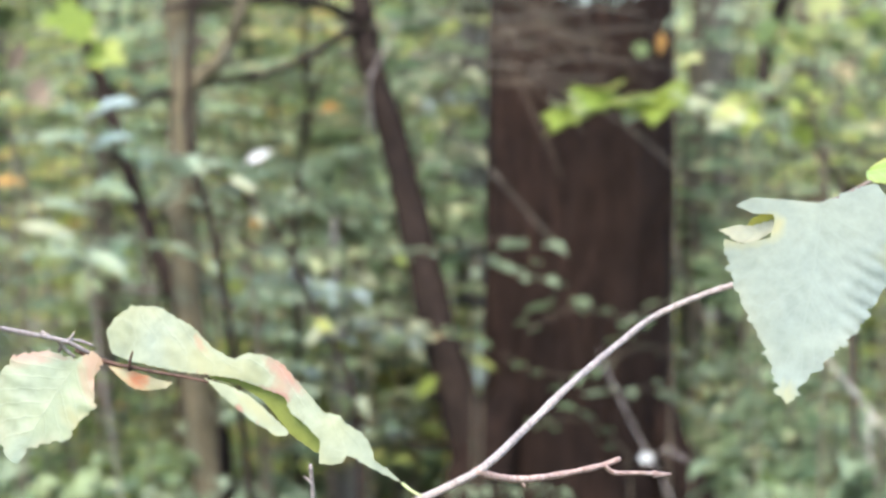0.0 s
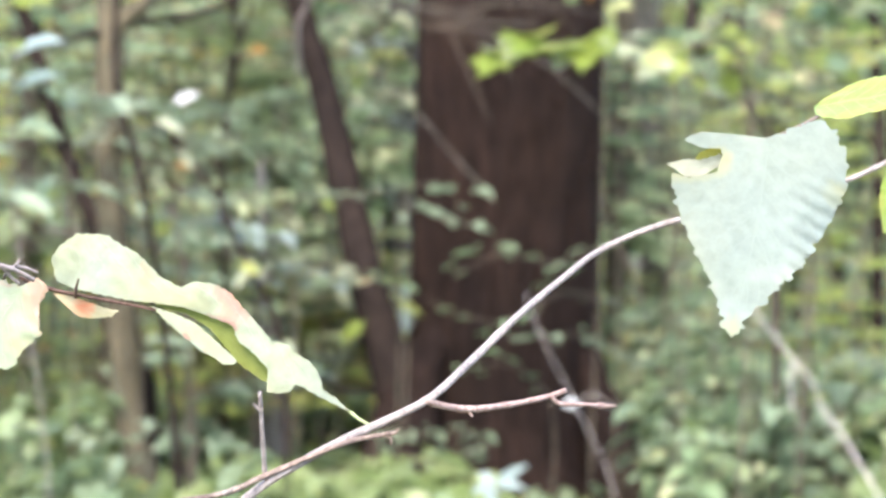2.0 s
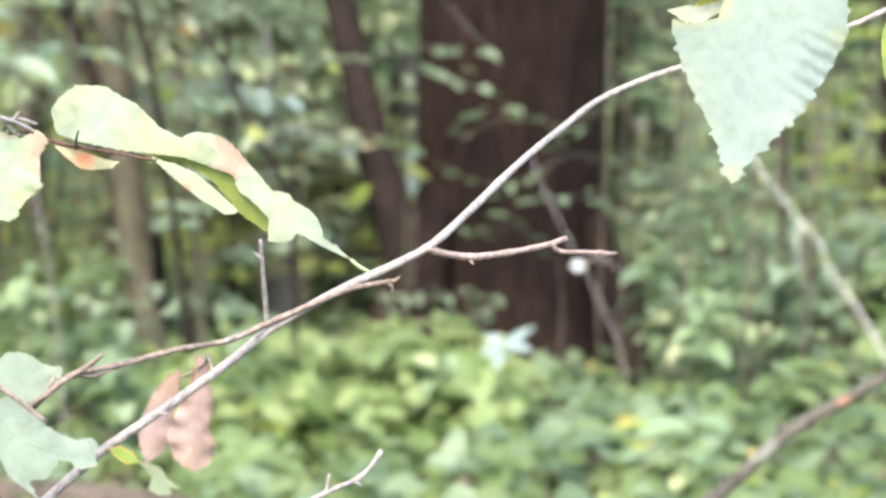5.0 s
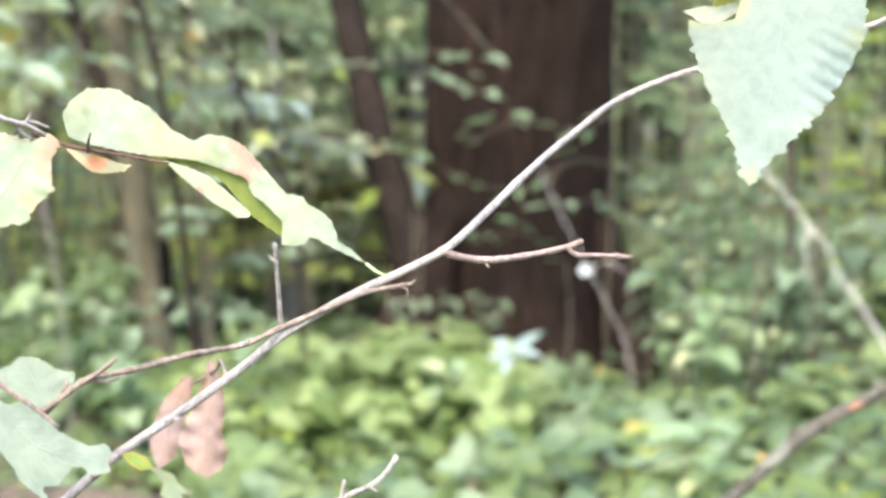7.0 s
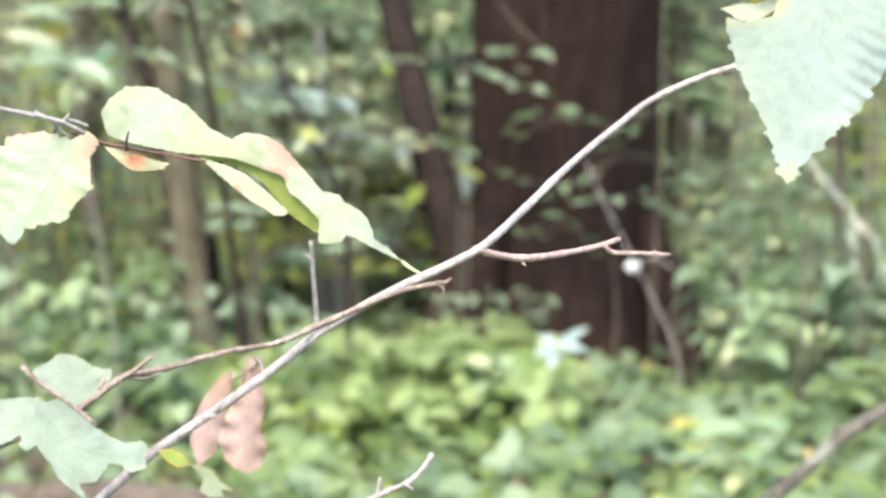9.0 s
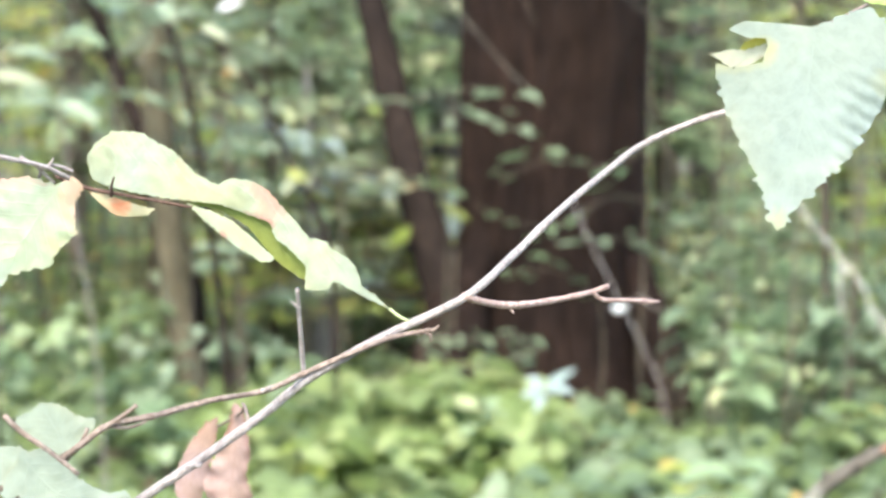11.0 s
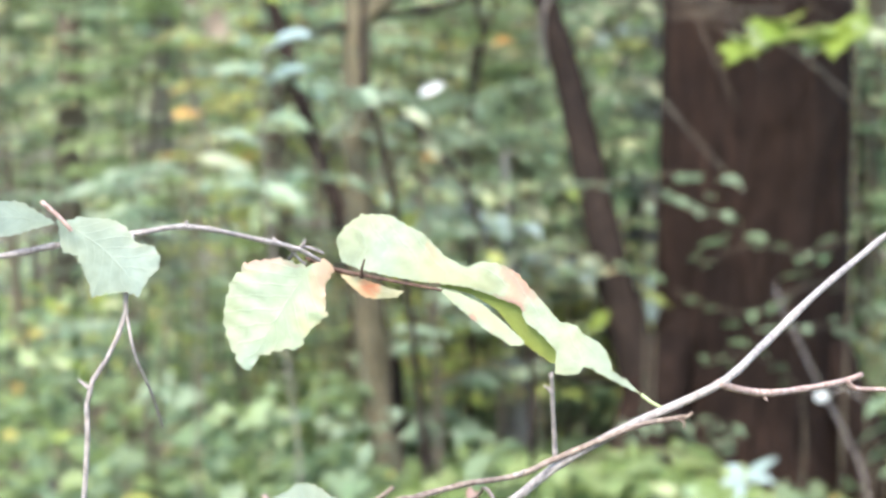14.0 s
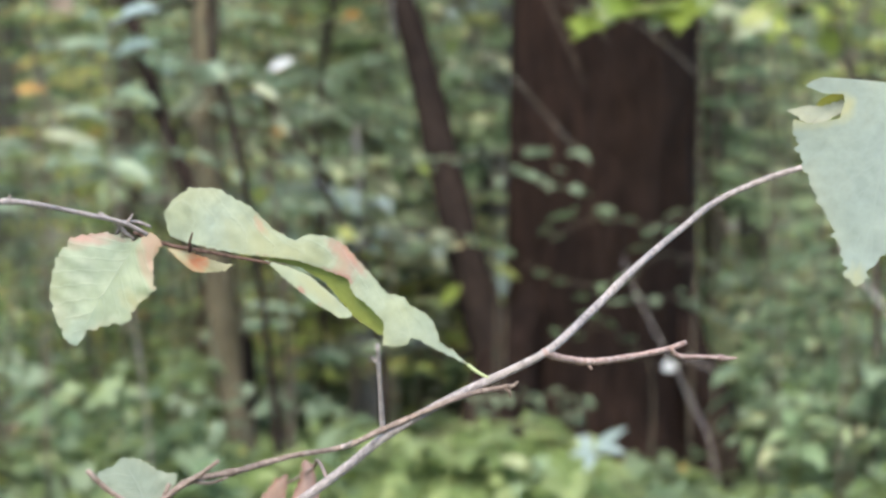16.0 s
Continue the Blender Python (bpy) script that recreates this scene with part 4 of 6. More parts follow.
def torn_leaf(at, outline_mm, rib_mm, material, parent, label="", name="leaf", teeth=(0.0, 5.0), plain=99, slant=0.15, lean=(0.0, 0.0), cup=0.0, pleat=0.0, pleats=8, pleat_side=0, pleat_from=2, seed=1, grain=1.3, relief=1.3):
    """An irregular leaf hanging face on: a coarse outline round a midrib, in millimetres from its stalk, with sawn teeth, cupping and pleats between the veins."""
    pts = [Vector((p[0], p[1])) for p in outline_mm]
    rib = [p.xy for p in spline([(p[0], p[1], 0) for p in rib_mm], 60)]
    length = sum((b - a).length for a, b in zip(rib, rib[1:]))
    tip = max(range(len(pts)), key=lambda k: -(pts[k] - rib[-1]).length)
    edge, arc = [], 0.0
    for k, (a, b) in enumerate(zip(pts, pts[1:] + pts[:1])):
        n = max(1, round((b - a).length / 0.7))
        out = Vector((b.y - a.y, a.x - b.x)).normalized()
        for q in range(n):
            f = (arc / teeth[1]) % 1.0
            f = f if k < tip else 1 - f
            jag = 0.0 if k >= plain else teeth[0] * (f - 0.5) * (0.6 + 0.9 * noise.noise(Vector((arc * 0.13, seed, 3.0)))) + 0.5 * teeth[0] * noise.noise(Vector((arc * 0.6, seed, 0)))
            edge.append(a + (b - a) * (q / n) + out * jag)
            arc += (b - a).length / n
    ribs = np.array([tuple(p) for p in rib])
    rim = np.array([tuple(p) for p in edge])

    def along(q):
        """The nearest place on the midrib, the distance from it and the side on which a point lies."""
        gap = q[:, None] - ribs[None]
        k = np.argmin((gap ** 2).sum(2), 1)
        t = ribs[np.minimum(60, k + 1)] - ribs[np.maximum(0, k - 1)]
        d = q - ribs[k]
        return k / 60, np.hypot(d[:, 0], d[:, 1]), np.where(t[:, 0] * d[:, 1] - t[:, 1] * d[:, 0] > 0, 1, -1)

    low, high = rim.min(0), rim.max(0)
    gx, gy = np.meshgrid(np.arange(low[0], high[0], grain), np.arange(low[1], high[1], grain))
    inner = np.stack([gx.ravel() + 0.5 * grain * (np.round((gy.ravel() - low[1]) / grain) % 2), gy.ravel()], 1)
    inner = inner[np.sqrt(((inner[:, None] - rim[None]) ** 2).sum(2)).min(1) > 0.6 * grain]
    flat = [Vector(p) for p in np.r_[rim, inner]]
    loop = list(range(len(rim)))
    points, _, faces, _, _, _ = delaunay_2d_cdt(flat, [], [loop], 1, 1e-5)
    q = np.array([tuple(p) for p in points])
    v_run, v_off, v_side = along(q)
    run = np.clip(v_run - slant * v_off / length, 0, 1)
    fold = np.where((v_side == pleat_side) | (pleat_side == 0), 1.0, 0.15)
    fade = np.clip(run / 0.25, 0, 1) * np.clip((v_off - pleat_from) / 12, 0, 1)
    depth = cup * v_off ** 2 / 22 + pleat * fold * fade * np.sin(2 * np.pi * pleats * run)
    depth += np.array([relief * noise.noise(Vector((a * 0.06, b * 0.06, seed))) + 0.28 * relief * noise.noise(Vector((a * 0.2, b * 0.2, seed + 5.0))) for a, b in q]) + lean[0] * q[:, 0] + lean[1] * q[:, 1]
    margin = np.sqrt(((q[:, None] - rim[None]) ** 2).sum(2)).min(1)
    across = 0.5 + 0.5 * v_side * v_off / (v_off + margin + 1e-6)
    bm = bmesh.new()
    uv = bm.loops.layers.uv.new("UVMap")
    verts = [bm.verts.new((at[0] + a * 0.001, at[1] + d * 0.001, at[2] + b * 0.001)) for (a, b), d in zip(q, depth)]
    for face in faces:
        f = bm.faces.new([verts[k] for k in face])
        for lp, k in zip(f.loops, face):
            lp[uv].uv = (across[k], run[k])
    return part(name, bm, material, parent, label)


BASE = (-0.58, 0.6, 0.0)
near = thing("near_shrub", BASE, "slender shrub with pale arching twigs and toothed half-withered leaves", "shrub")
stem("stem", [(-0.58, 0.6, -0.03), (-0.52, 0.61, 0.6), (-0.36, 0.62, 1.07)] + [(-0.1391, 0.6280, 1.2806), (-0.1186, 0.6320, 1.2973), (-0.0991, 0.6360, 1.3142), (-0.0776, 0.6410, 1.3283), (-0.0529, 0.6470, 1.3454), (-0.0410, 0.6500, 1.3549), (-0.0130, 0.6560, 1.3702), (0.0072, 0.6600, 1.3790), (0.0173, 0.6610, 1.3844), (0.0349, 0.6900, 1.3950), (0.0534, 0.7150, 1.4085), (0.0762, 0.7500, 1.4214), (0.0914, 0.7750, 1.4287), (0.1079, 0.7850, 1.4353), (0.1251, 0.7900, 1.4407), (0.1511, 0.7900, 1.4477), (0.1747, 0.7900, 1.4530), (0.2006, 0.7900, 1.4601), (0.2242, 0.8000, 1.4698), (0.2579, 0.8100, 1.4836)], 0.0029, 0.0010, TWIG_PALE, near, "pale greyish arching twig", seg=12, n=150, rough=0.06, knots=0.12)
stem("twig", [(-0.1660, 0.6000, 1.3193), (-0.1509, 0.6000, 1.3245), (-0.1357, 0.6000, 1.3304), (-0.1224, 0.6000, 1.3364), (-0.1091, 0.6000, 1.3454), (-0.1028, 0.6020, 1.3499), (-0.0879, 0.6100, 1.3518), (-0.0706, 0.6250, 1.3538), (-0.0531, 0.6370, 1.3547), (-0.0409, 0.6480, 1.3583), (-0.0210, 0.6520, 1.3664), (-0.0089, 0.6550, 1.3704), (0.0046, 0.6580, 1.3723)], 0.0012, 0.0009, TWIG_BROWN, near, "thin brown side twig", n=60, rough=0.2, knots=0.3)
stem("twig", [(-0.1034, 0.6020, 1.3496), (-0.0968, 0.6000, 1.3539), (-0.0918, 0.5980, 1.3581)], 0.0010, 0.0007, TWIG_BROWN, near)
stem("twig", [(-0.1009, 0.6020, 1.3501), (-0.0955, 0.6030, 1.3495), (-0.0896, 0.6040, 1.3512)], 0.0007, 0.0004, TWIG_BROWN, near)
stem("bud", [(-0.0540, 0.6360, 1.3547), (-0.0519, 0.6340, 1.3559), (-0.0506, 0.6330, 1.3574)], 0.0011, 0.0004, TWIG_PALE, near)
stem("bud", [(0.0022, 0.6570, 1.3723), (0.0048, 0.6550, 1.3729), (0.0068, 0.6540, 1.3747)], 0.0010, 0.0004, TWIG_BROWN, near)
stem("bud", [(0.0022, 0.6570, 1.3719), (0.0040, 0.6550, 1.3708), (0.0040, 0.6550, 1.3686)], 0.0007, 0.0003, TWIG_BROWN, near)
stem("twig", [(0.0157, 0.6600, 1.3844), (0.0220, 0.6660, 1.3814), (0.0336, 0.6800, 1.3776), (0.0528, 0.7000, 1.3767), (0.0672, 0.7120, 1.3779), (0.0727, 0.7150, 1.3795)], 0.0014, 0.0010, TWIG_RED, near, "reddish brown side twig with buds", n=40, rough=0.2, knots=0.2)
stem("twig", [(0.0662, 0.7110, 1.3781), (0.0695, 0.7130, 1.3747), (0.0806, 0.7180, 1.3734), (0.0877, 0.7220, 1.3724)], 0.0010, 0.0008, TWIG_RED, near, rough=0.2)
stem("bud", [(0.0866, 0.7220, 1.3724), (0.0896, 0.7235, 1.3719), (0.0940, 0.7250, 1.3719)], 0.0015, 0.0003, TWIG_RED, near)
stem("bud", [(0.0329, 0.6800, 1.3774), (0.0337, 0.6790, 1.3759), (0.0346, 0.6790, 1.3750)], 0.0009, 0.0003, TWIG_RED, near)
stem("bud", [(0.0644, 0.7100, 1.3778), (0.0633, 0.7100, 1.3765), (0.0622, 0.7100, 1.3758)], 0.0008, 0.0003, TWIG_RED, near)
stem("twig", [(-0.0406, 0.6500, 1.3573), (-0.0411, 0.6460, 1.3683), (-0.0416, 0.6420, 1.3791), (-0.0420, 0.6370, 1.3903)], 0.0010, 0.0007, TWIG_PALE, near, n=16)
stem("bud", [(-0.0416, 0.6400, 1.3830), (-0.0431, 0.6390, 1.3846), (-0.0444, 0.6380, 1.3859)], 0.0008, 0.0003, TWIG_PALE, near)
stem("bud", [(-0.0786, 0.6410, 1.3279), (-0.0764, 0.6390, 1.3274), (-0.0755, 0.6380, 1.3283)], 0.0012, 0.0005, TWIG_PALE, near)
stem("twig", [(-0.1327, 0.5880, 1.3570), (-0.1271, 0.5880, 1.3514), (-0.1197, 0.5870, 1.3466), (-0.1088, 0.5860, 1.3381)], 0.0009, 0.0007, TWIG_BROWN, near, "short reddish brown broken twig")
stem("twig", [(-0.0944, 0.6400, 1.2196), (-0.0492, 0.6420, 1.2680), (-0.0330, 0.6430, 1.2866), (-0.0239, 0.6430, 1.2950), (-0.0148, 0.6430, 1.2996), (-0.0071, 0.6430, 1.3034), (-0.0023, 0.6430, 1.3086), (0.0005, 0.6430, 1.3132)], 0.0012, 0.0009, TWIG_PALE, near, "pale short twig end", n=30, rough=0.2, knots=0.3)
stem("bud", [(-0.0192, 0.6430, 1.2975), (-0.0186, 0.6420, 1.3016), (-0.0181, 0.6410, 1.3048)], 0.0009, 0.0006, TWIG_PALE, near)
stem("bud", [(-0.0097, 0.6430, 1.3021), (-0.0077, 0.6420, 1.3012), (-0.0065, 0.6420, 1.3003)], 0.0008, 0.0004, TWIG_PALE, near)

# the upper left twig that carries the folded leaf
stem("twig", [(-0.56, 0.62, -0.02), (-0.43, 0.655, 0.7)] + [(-0.2175, 0.6600, 1.3032), (-0.2138, 0.6600, 1.3222), (-0.2114, 0.6600, 1.3390), (-0.2100, 0.6600, 1.3598), (-0.2091, 0.6600, 1.3779), (-0.2024, 0.6600, 1.3887), (-0.1955, 0.6600, 1.4048), (-0.1954, 0.6600, 1.4153), (-0.1940, 0.6650, 1.4341)], 0.0015, 0.0009, TWIG_PALE, near, "pale upright twig", n=70, rough=0.15, knots=0.2)
stem("bud", [(-0.2091, 0.6600, 1.3779), (-0.2116, 0.6600, 1.3799), (-0.2132, 0.6600, 1.3811)], 0.0009, 0.0004, TWIG_PALE, near)
stem("twig", [(-0.2586, 0.6600, 1.4225), (-0.2379, 0.6600, 1.4259), (-0.2187, 0.6650, 1.4297), (-0.1942, 0.6700, 1.4333), (-0.1779, 0.6800, 1.4351), (-0.1524, 0.7000, 1.4285), (-0.1412, 0.7100, 1.4245), (-0.1319, 0.7200, 1.4180)], 0.0012, 0.0009, TWIG_PALE, near, "pale thin twig under the folded leaf", n=60, rough=0.15, knots=0.25)
stem("twig", [(-0.1445, 0.7100, 1.4251), (-0.1416, 0.7120, 1.4211), (-0.1387, 0.7140, 1.4183)], 0.0007, 0.0006, TWIG_PALE, near)
stem("bud", [(-0.1789, 0.6800, 1.4349), (-0.1776, 0.6800, 1.4362), (-0.1772, 0.6800, 1.4374)], 0.0009, 0.0005, TWIG_PALE, near)
stem("twig", [(-0.1951, 0.6600, 1.4052), (-0.1923, 0.6600, 1.3910), (-0.1887, 0.6700, 1.3750), (-0.1871, 0.6800, 1.3606)], 0.0006, 0.0005, TWIG_PALE, near)
stem("bud", [(-0.1167, 0.7100, 1.4138), (-0.1162, 0.7080, 1.4177), (-0.1149, 0.7060, 1.4215)], 0.0008, 0.0003, TWIG_DARK, near, "dark thorn-like bud")

stem("twig", [(-0.1514, 0.7120, 1.4282), (-0.1443, 0.7130, 1.4240), (-0.1405, 0.7150, 1.4191)], 0.0008, 0.0005, TWIG_PALE, near, "thin forked twig end")
stem("twig", [(-0.1448, 0.7130, 1.4243), (-0.1382, 0.7150, 1.4248), (-0.1321, 0.7170, 1.4224)], 0.0007, 0.0005, TWIG_PALE, near)
stem("bud", [(-0.1406, 0.7140, 1.4248), (-0.1391, 0.7130, 1.4267), (-0.1386, 0.7130, 1.4280)], 0.0007, 0.0003, TWIG_PALE, near)

# leaves
stem("petiole", [(-0.0035, 0.6570, 1.3754), (-0.0072, 0.6600, 1.3768), (-0.0106, 0.6648, 1.3786)], 0.0005, 0.0007, PETIOLE, near)
folded = torn_leaf((-0.0059, 0.6624, 1.3748), [(-4.5, 3.7), (-7.6, 6.2), (-10.7, 9), (-14.8, 10.8), (-16.8, 16.8), (-20, 20.7), (-26, 23.2), (-28.3, 26), (-34.6, 27), (-43, 35.8), (-50.5, 43.3), (-56.5, 46.5), (-64.6, 47), (-70, 44.3), (-79, 48), (-87.3, 56), (-94.5, 58.8), (-101, 62), (-113, 62), (-120, 57), (-123.4, 51.6), (-121, 43), (-113.3, 40.6), (-90.4, 38), (-69, 37.2), (-60.4, 34.7), (-49.5, 31.6), (-47.4, 26), (-41, 21.7), (-35.7, 16.4), (-36.2, 8.6), (-32.6, 7.9), (-27.3, 9), (-25.2, 12), (-21, 10.3), (-12.7, 6.8)], [(-4.5, 3.3), (-12.7, 7.4), (-26.2, 12.3), (-35.7, 16.2), (-48.5, 29.2), (-69, 36.7), (-90.4, 38), (-113.3, 40.6), (-122.2, 44)], NEAR_FOLDED, near, "pale yellow-green folded leaf with reddish scorched patches", teeth=(0.7, 4.3), lean=(-0.5, 0.12), cup=0.15, pleat=0.3, pleats=11, seed=3, relief=2.4)
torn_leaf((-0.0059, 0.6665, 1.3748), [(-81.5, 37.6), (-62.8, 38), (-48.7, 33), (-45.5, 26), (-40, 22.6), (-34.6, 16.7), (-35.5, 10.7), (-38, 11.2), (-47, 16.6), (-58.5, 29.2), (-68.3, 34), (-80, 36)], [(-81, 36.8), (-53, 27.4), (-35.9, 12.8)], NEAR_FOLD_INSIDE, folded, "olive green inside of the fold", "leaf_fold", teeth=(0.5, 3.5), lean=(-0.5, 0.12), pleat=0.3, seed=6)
torn_leaf((-0.0059, 0.6535, 1.3748), [(-81.7, 36.7), (-71.3, 34.6), (-63.7, 31.7), (-56.2, 26.4), (-47.7, 20), (-47.9, 18.2), (-52.4, 17.6), (-57, 20.3), (-60.9, 21.7), (-68.4, 26.6), (-75, 31.2)], [(-81.7, 36.5), (-66, 29.5), (-48.2, 19)], NEAR_FOLDED, folded, "pale turned-over rim of the leaf", "leaf_rim", teeth=(0.7, 3.0), lean=(-0.5, 0.3), cup=0.2, pleat=0.3, seed=7)
hanging = torn_leaf((0.1532, 0.735, 1.4785), [(0, 0), (9, 4), (20, 8), (26, 4), (30.5, -5.5), (30, -20), (25.5, -29), (20, -38.5), (14, -48), (7, -55.5), (0.8, -60), (-1.9, -64.7), (-6, -66.5), (-9.5, -70.5), (-11.7, -75), (-14.8, -77.3), (-17.8, -76.4), (-19.4, -72.5), (-21.3, -63.5), (-26, -52), (-31, -43), (-35.5, -32), (-38.8, -22), (-39.8, -13.8), (-32.4, -16), (-20.9, -13.7), (-18.7, -7), (-19.4, -4.4), (-27.2, -4.2), (-34.4, -1.2), (-31.8, 0.6), (-27.4, 2.2), (-15, 1.4)], [(0, 0), (-5.1, -33.6), (-15.5, -76.6)], NEAR_SILVER, near, "large pale silvery green toothed hanging leaf with a torn lobe", teeth=(2.9, 7.2), plain=23, slant=0.3, lean=(0.0, 0.22), cup=-0.08, pleat=0.75, pleats=13, pleat_side=1, pleat_from=10, seed=5, grain=1.5, relief=0.7)
torn_leaf((0.1342, 0.737, 1.471), [(1.2, -3.5), (-7.5, -8.5), (-13.6, -8.6), (-18, -5.3), (-21.5, -3.5), (-13.3, -1.4), (-7.7, -1.8), (0.6, 0.9)], [(1.2, -1.8), (-9.9, -4.5), (-21.5, -3.5)], NEAR_TORN, hanging, "withered beige torn strip", "leaf_strip", teeth=(0.6, 3.0), seed=9)
torn_leaf((0.1355, 0.7385, 1.4741), [(0, 0.4), (-0.3, -3.1), (-5.4, -5.4), (-11, -4.8), (-8.9, -1.9), (-4.5, 0)], [(0, -1.3), (-11, -4.1)], NEAR_OLIVE, hanging, "olive yellow curled face", "leaf_curl", seed=10)
stem("petiole", [(0.1539, 0.7450, 1.4771), (0.1655, 0.7600, 1.4800), (0.1848, 0.7850, 1.4867)], 0.0008, 0.0007, TWIG_BROWN, near)
torn_leaf((-0.1364, 0.712, 1.4177), [(0, 0), (2.6, 2.2), (7, 2.3), (9.2, -2), (5.9, -6), (6, -13), (7, -18), (0, -24.4), (-3, -30.6), (-9, -31), (-18.5, -33.5), (-20, -37), (-22.3, -39), (-26, -36.5), (-30, -30), (-33.5, -21), (-33, -14), (-31.5, -6), (-28, -2.5), (-26.5, 0.7), (-20.8, 1.9), (-12, 3), (-6, 1.2)], [(0, 0), (-11, -17.2), (-22.3, -38.2)], NEAR_YELLOW, near, "pale yellow-green leaf with reddish curled rim", teeth=(1.5, 4.8), lean=(0.0, 0.3), cup=0.15, pleat=0.22, pleats=7, seed=8, relief=2.0)
stem("petiole", [(-0.1458, 0.7200, 1.4198), (-0.1440, 0.7150, 1.4220), (-0.1419, 0.7100, 1.4243)], 0.0007, 0.0007, TWIG_PALE, near)
torn_leaf((-0.1254, 0.714, 1.4144), [(-0.4, 0.4), (6.1, -0.4), (13.6, -3), (20, -5.2), (24.6, -6), (21.5, -8.5), (14.6, -9.1), (9, -8.3), (4.9, -4.8)], [(-0.4, 0), (11.4, -5.2), (24.2, -6.5)], NEAR_SCORCHED, near, "small curled orange-brown leaf scrap", teeth=(0.6, 3.0), cup=0.3, pleat=0.28, seed=4)
stem("twig", [(-0.1398, 0.7230, 1.4198), (-0.1280, 0.7170, 1.4163), (-0.1141, 0.7100, 1.4145), (-0.0981, 0.7020, 1.4128), (-0.0847, 0.6953, 1.4113)], 0.0009, 0.0005, TWIG_DARK, near, "dark brown thin twig end under the leaf")
torn_leaf((-0.2144, 0.66, 1.4371), [(-5.8, 2), (-2.7, 1.2), (2.5, 2.9), (14.9, 2), (19.8, -1), (23, -6), (29, -7), (32.4, -11), (31.5, -15.5), (28, -19), (25, -25), (20, -23.5), (14.6, -24), (7.3, -25.8), (6.9, -21.7), (4.3, -16), (2.3, -11), (-3.4, -9.8), (-4.4, -6.2)], [(-2.1, 0.6), (12.7, -9.4), (25.9, -23.4)], NEAR_GREEN, near, "pale green toothed leaf", teeth=(0.9, 3.6), lean=(0.0, 0.2), cup=0.12, pleat=0.28, pleats=6, seed=12)
stem("twig", [(-0.2241, 0.6550, 1.4456), (-0.2177, 0.6550, 1.4401), (-0.2133, 0.6550, 1.4353)], 0.0009, 0.0007, TWIG_RED, near)
torn_leaf((-0.2192, 0.655, 1.4379), [(0.4, 0), (-5.3, 3.6), (-11.8, 7.7), (-20, 7.8), (-32.4, 6.5), (-39.8, 1.7), (-32.6, -3.6), (-20.3, -5.1), (-13, -4), (-7.4, -1.9)], [(0.4, 0), (-13.9, 1.9), (-39.8, 1.7)], NEAR_GREEN, near, "pale green toothed leaf", teeth=(0.9, 3.6), cup=-0.2, pleat=0.28, pleats=6, seed=14)
torn_leaf((-0.1163, 0.604, 1.337), [(1, 0.6), (-1.8, 1.4), (-5.4, 4.8), (-14.6, 11), (-18, 12), (-16, 15), (-11.5, 17), (-8.6, 19.6), (-4.9, 19.8), (-0.8, 18.6), (2.4, 16), (6, 14.4), (9, 14.8), (9.4, 12), (6.8, 8.3), (3.5, 4.8)], [(0.8, 1), (-3.4, 10.6), (-8.3, 19)], NEAR_GREEN, near, "pale green toothed leaf", teeth=(0.7, 2.8), cup=0.15, pleat=0.28, pleats=5, lean=(0.0, 0.2), seed=17)
stem("petiole", [(-0.1087, 0.6040, 1.3490), (-0.1113, 0.6020, 1.3437), (-0.1158, 0.6000, 1.3388)], 0.0007, 0.0006, TWIG_BROWN, near)
torn_leaf((-0.1139, 0.594, 1.339), [(-15.8, 6.3), (-12.8, 4.4), (-8, 5.7), (-4.5, 4.8), (0, 0), (3.6, -3.8), (8, -6.3), (13.6, -8.6), (19.2, -7.7), (21, -10.6), (19.8, -12.5), (20.6, -16.7), (17.4, -17.5), (13.3, -17.3), (12.5, -15.4), (8.8, -14.8), (3.9, -21), (-1.7, -21.7), (1.4, -28), (-5.4, -22.4), (-9, -19.5), (-10.8, -15.3), (-16, -9.5), (-19, -11.4), (-21.3, -9.5), (-19.5, -3), (-16.6, 0.4)], [(-14.7, 2.9), (-3.1, -8.6), (19, -13.5)], NEAR_GREEN, near, "pale green toothed leaf with a torn end", teeth=(0.8, 2.8), cup=0.12, pleat=0.28, pleats=6, lean=(0.0, 0.25), seed=19)
torn_leaf((-0.1315, 0.602, 1.3404), [(0.9, 2.9), (0, -2), (-2.8, -5.4), (-3.7, -8.7), (-9, -11.5), (-14.7, -13), (-26, -14.4), (-35, -9.5), (-27, -1.8), (-14, 1.4), (-6.6, 2.5)], [(0.4, 0), (-14.4, -5.3), (-35, -9.5)], NEAR_GREEN, near, "pale green toothed leaf", teeth=(0.8, 3.2), cup=-0.2, pleat=0.28, pleats=6, lean=(0.0, 0.3), seed=22)
torn_leaf((-0.0933, 0.62, 1.3202), [(-0.4, 0), (3.9, 0.8), (8, -1.2), (10.3, -4.8), (6, -5.8), (2.2, -3.2)], [(-0.4, 0), (9.9, -5.2)], NEAR_LIME, near, "small yellow-green leaf", teeth=(0.4, 2.0), cup=0.2, seed=23)
torn_leaf((-0.0404, 0.61, 1.2951), [(-0.8, 0), (4, 1), (5.4, 3), (8.7, 1.8), (25, 2.3), (30, 5.3), (35.6, 7.7), (42, 8.2), (50, 7), (56.7, 4.4), (62.5, 0.8), (64.5, -6), (61.6, -15), (52, -22), (36.5, -24), (21, -20), (9.5, -14), (3.8, -5)], [(-0.8, 0), (28.8, -6), (59.7, -13.3)], NEAR_GREEN, near, "pale green toothed leaf", teeth=(0.7, 3.0), cup=0.25, pleat=0.28, seed=26)
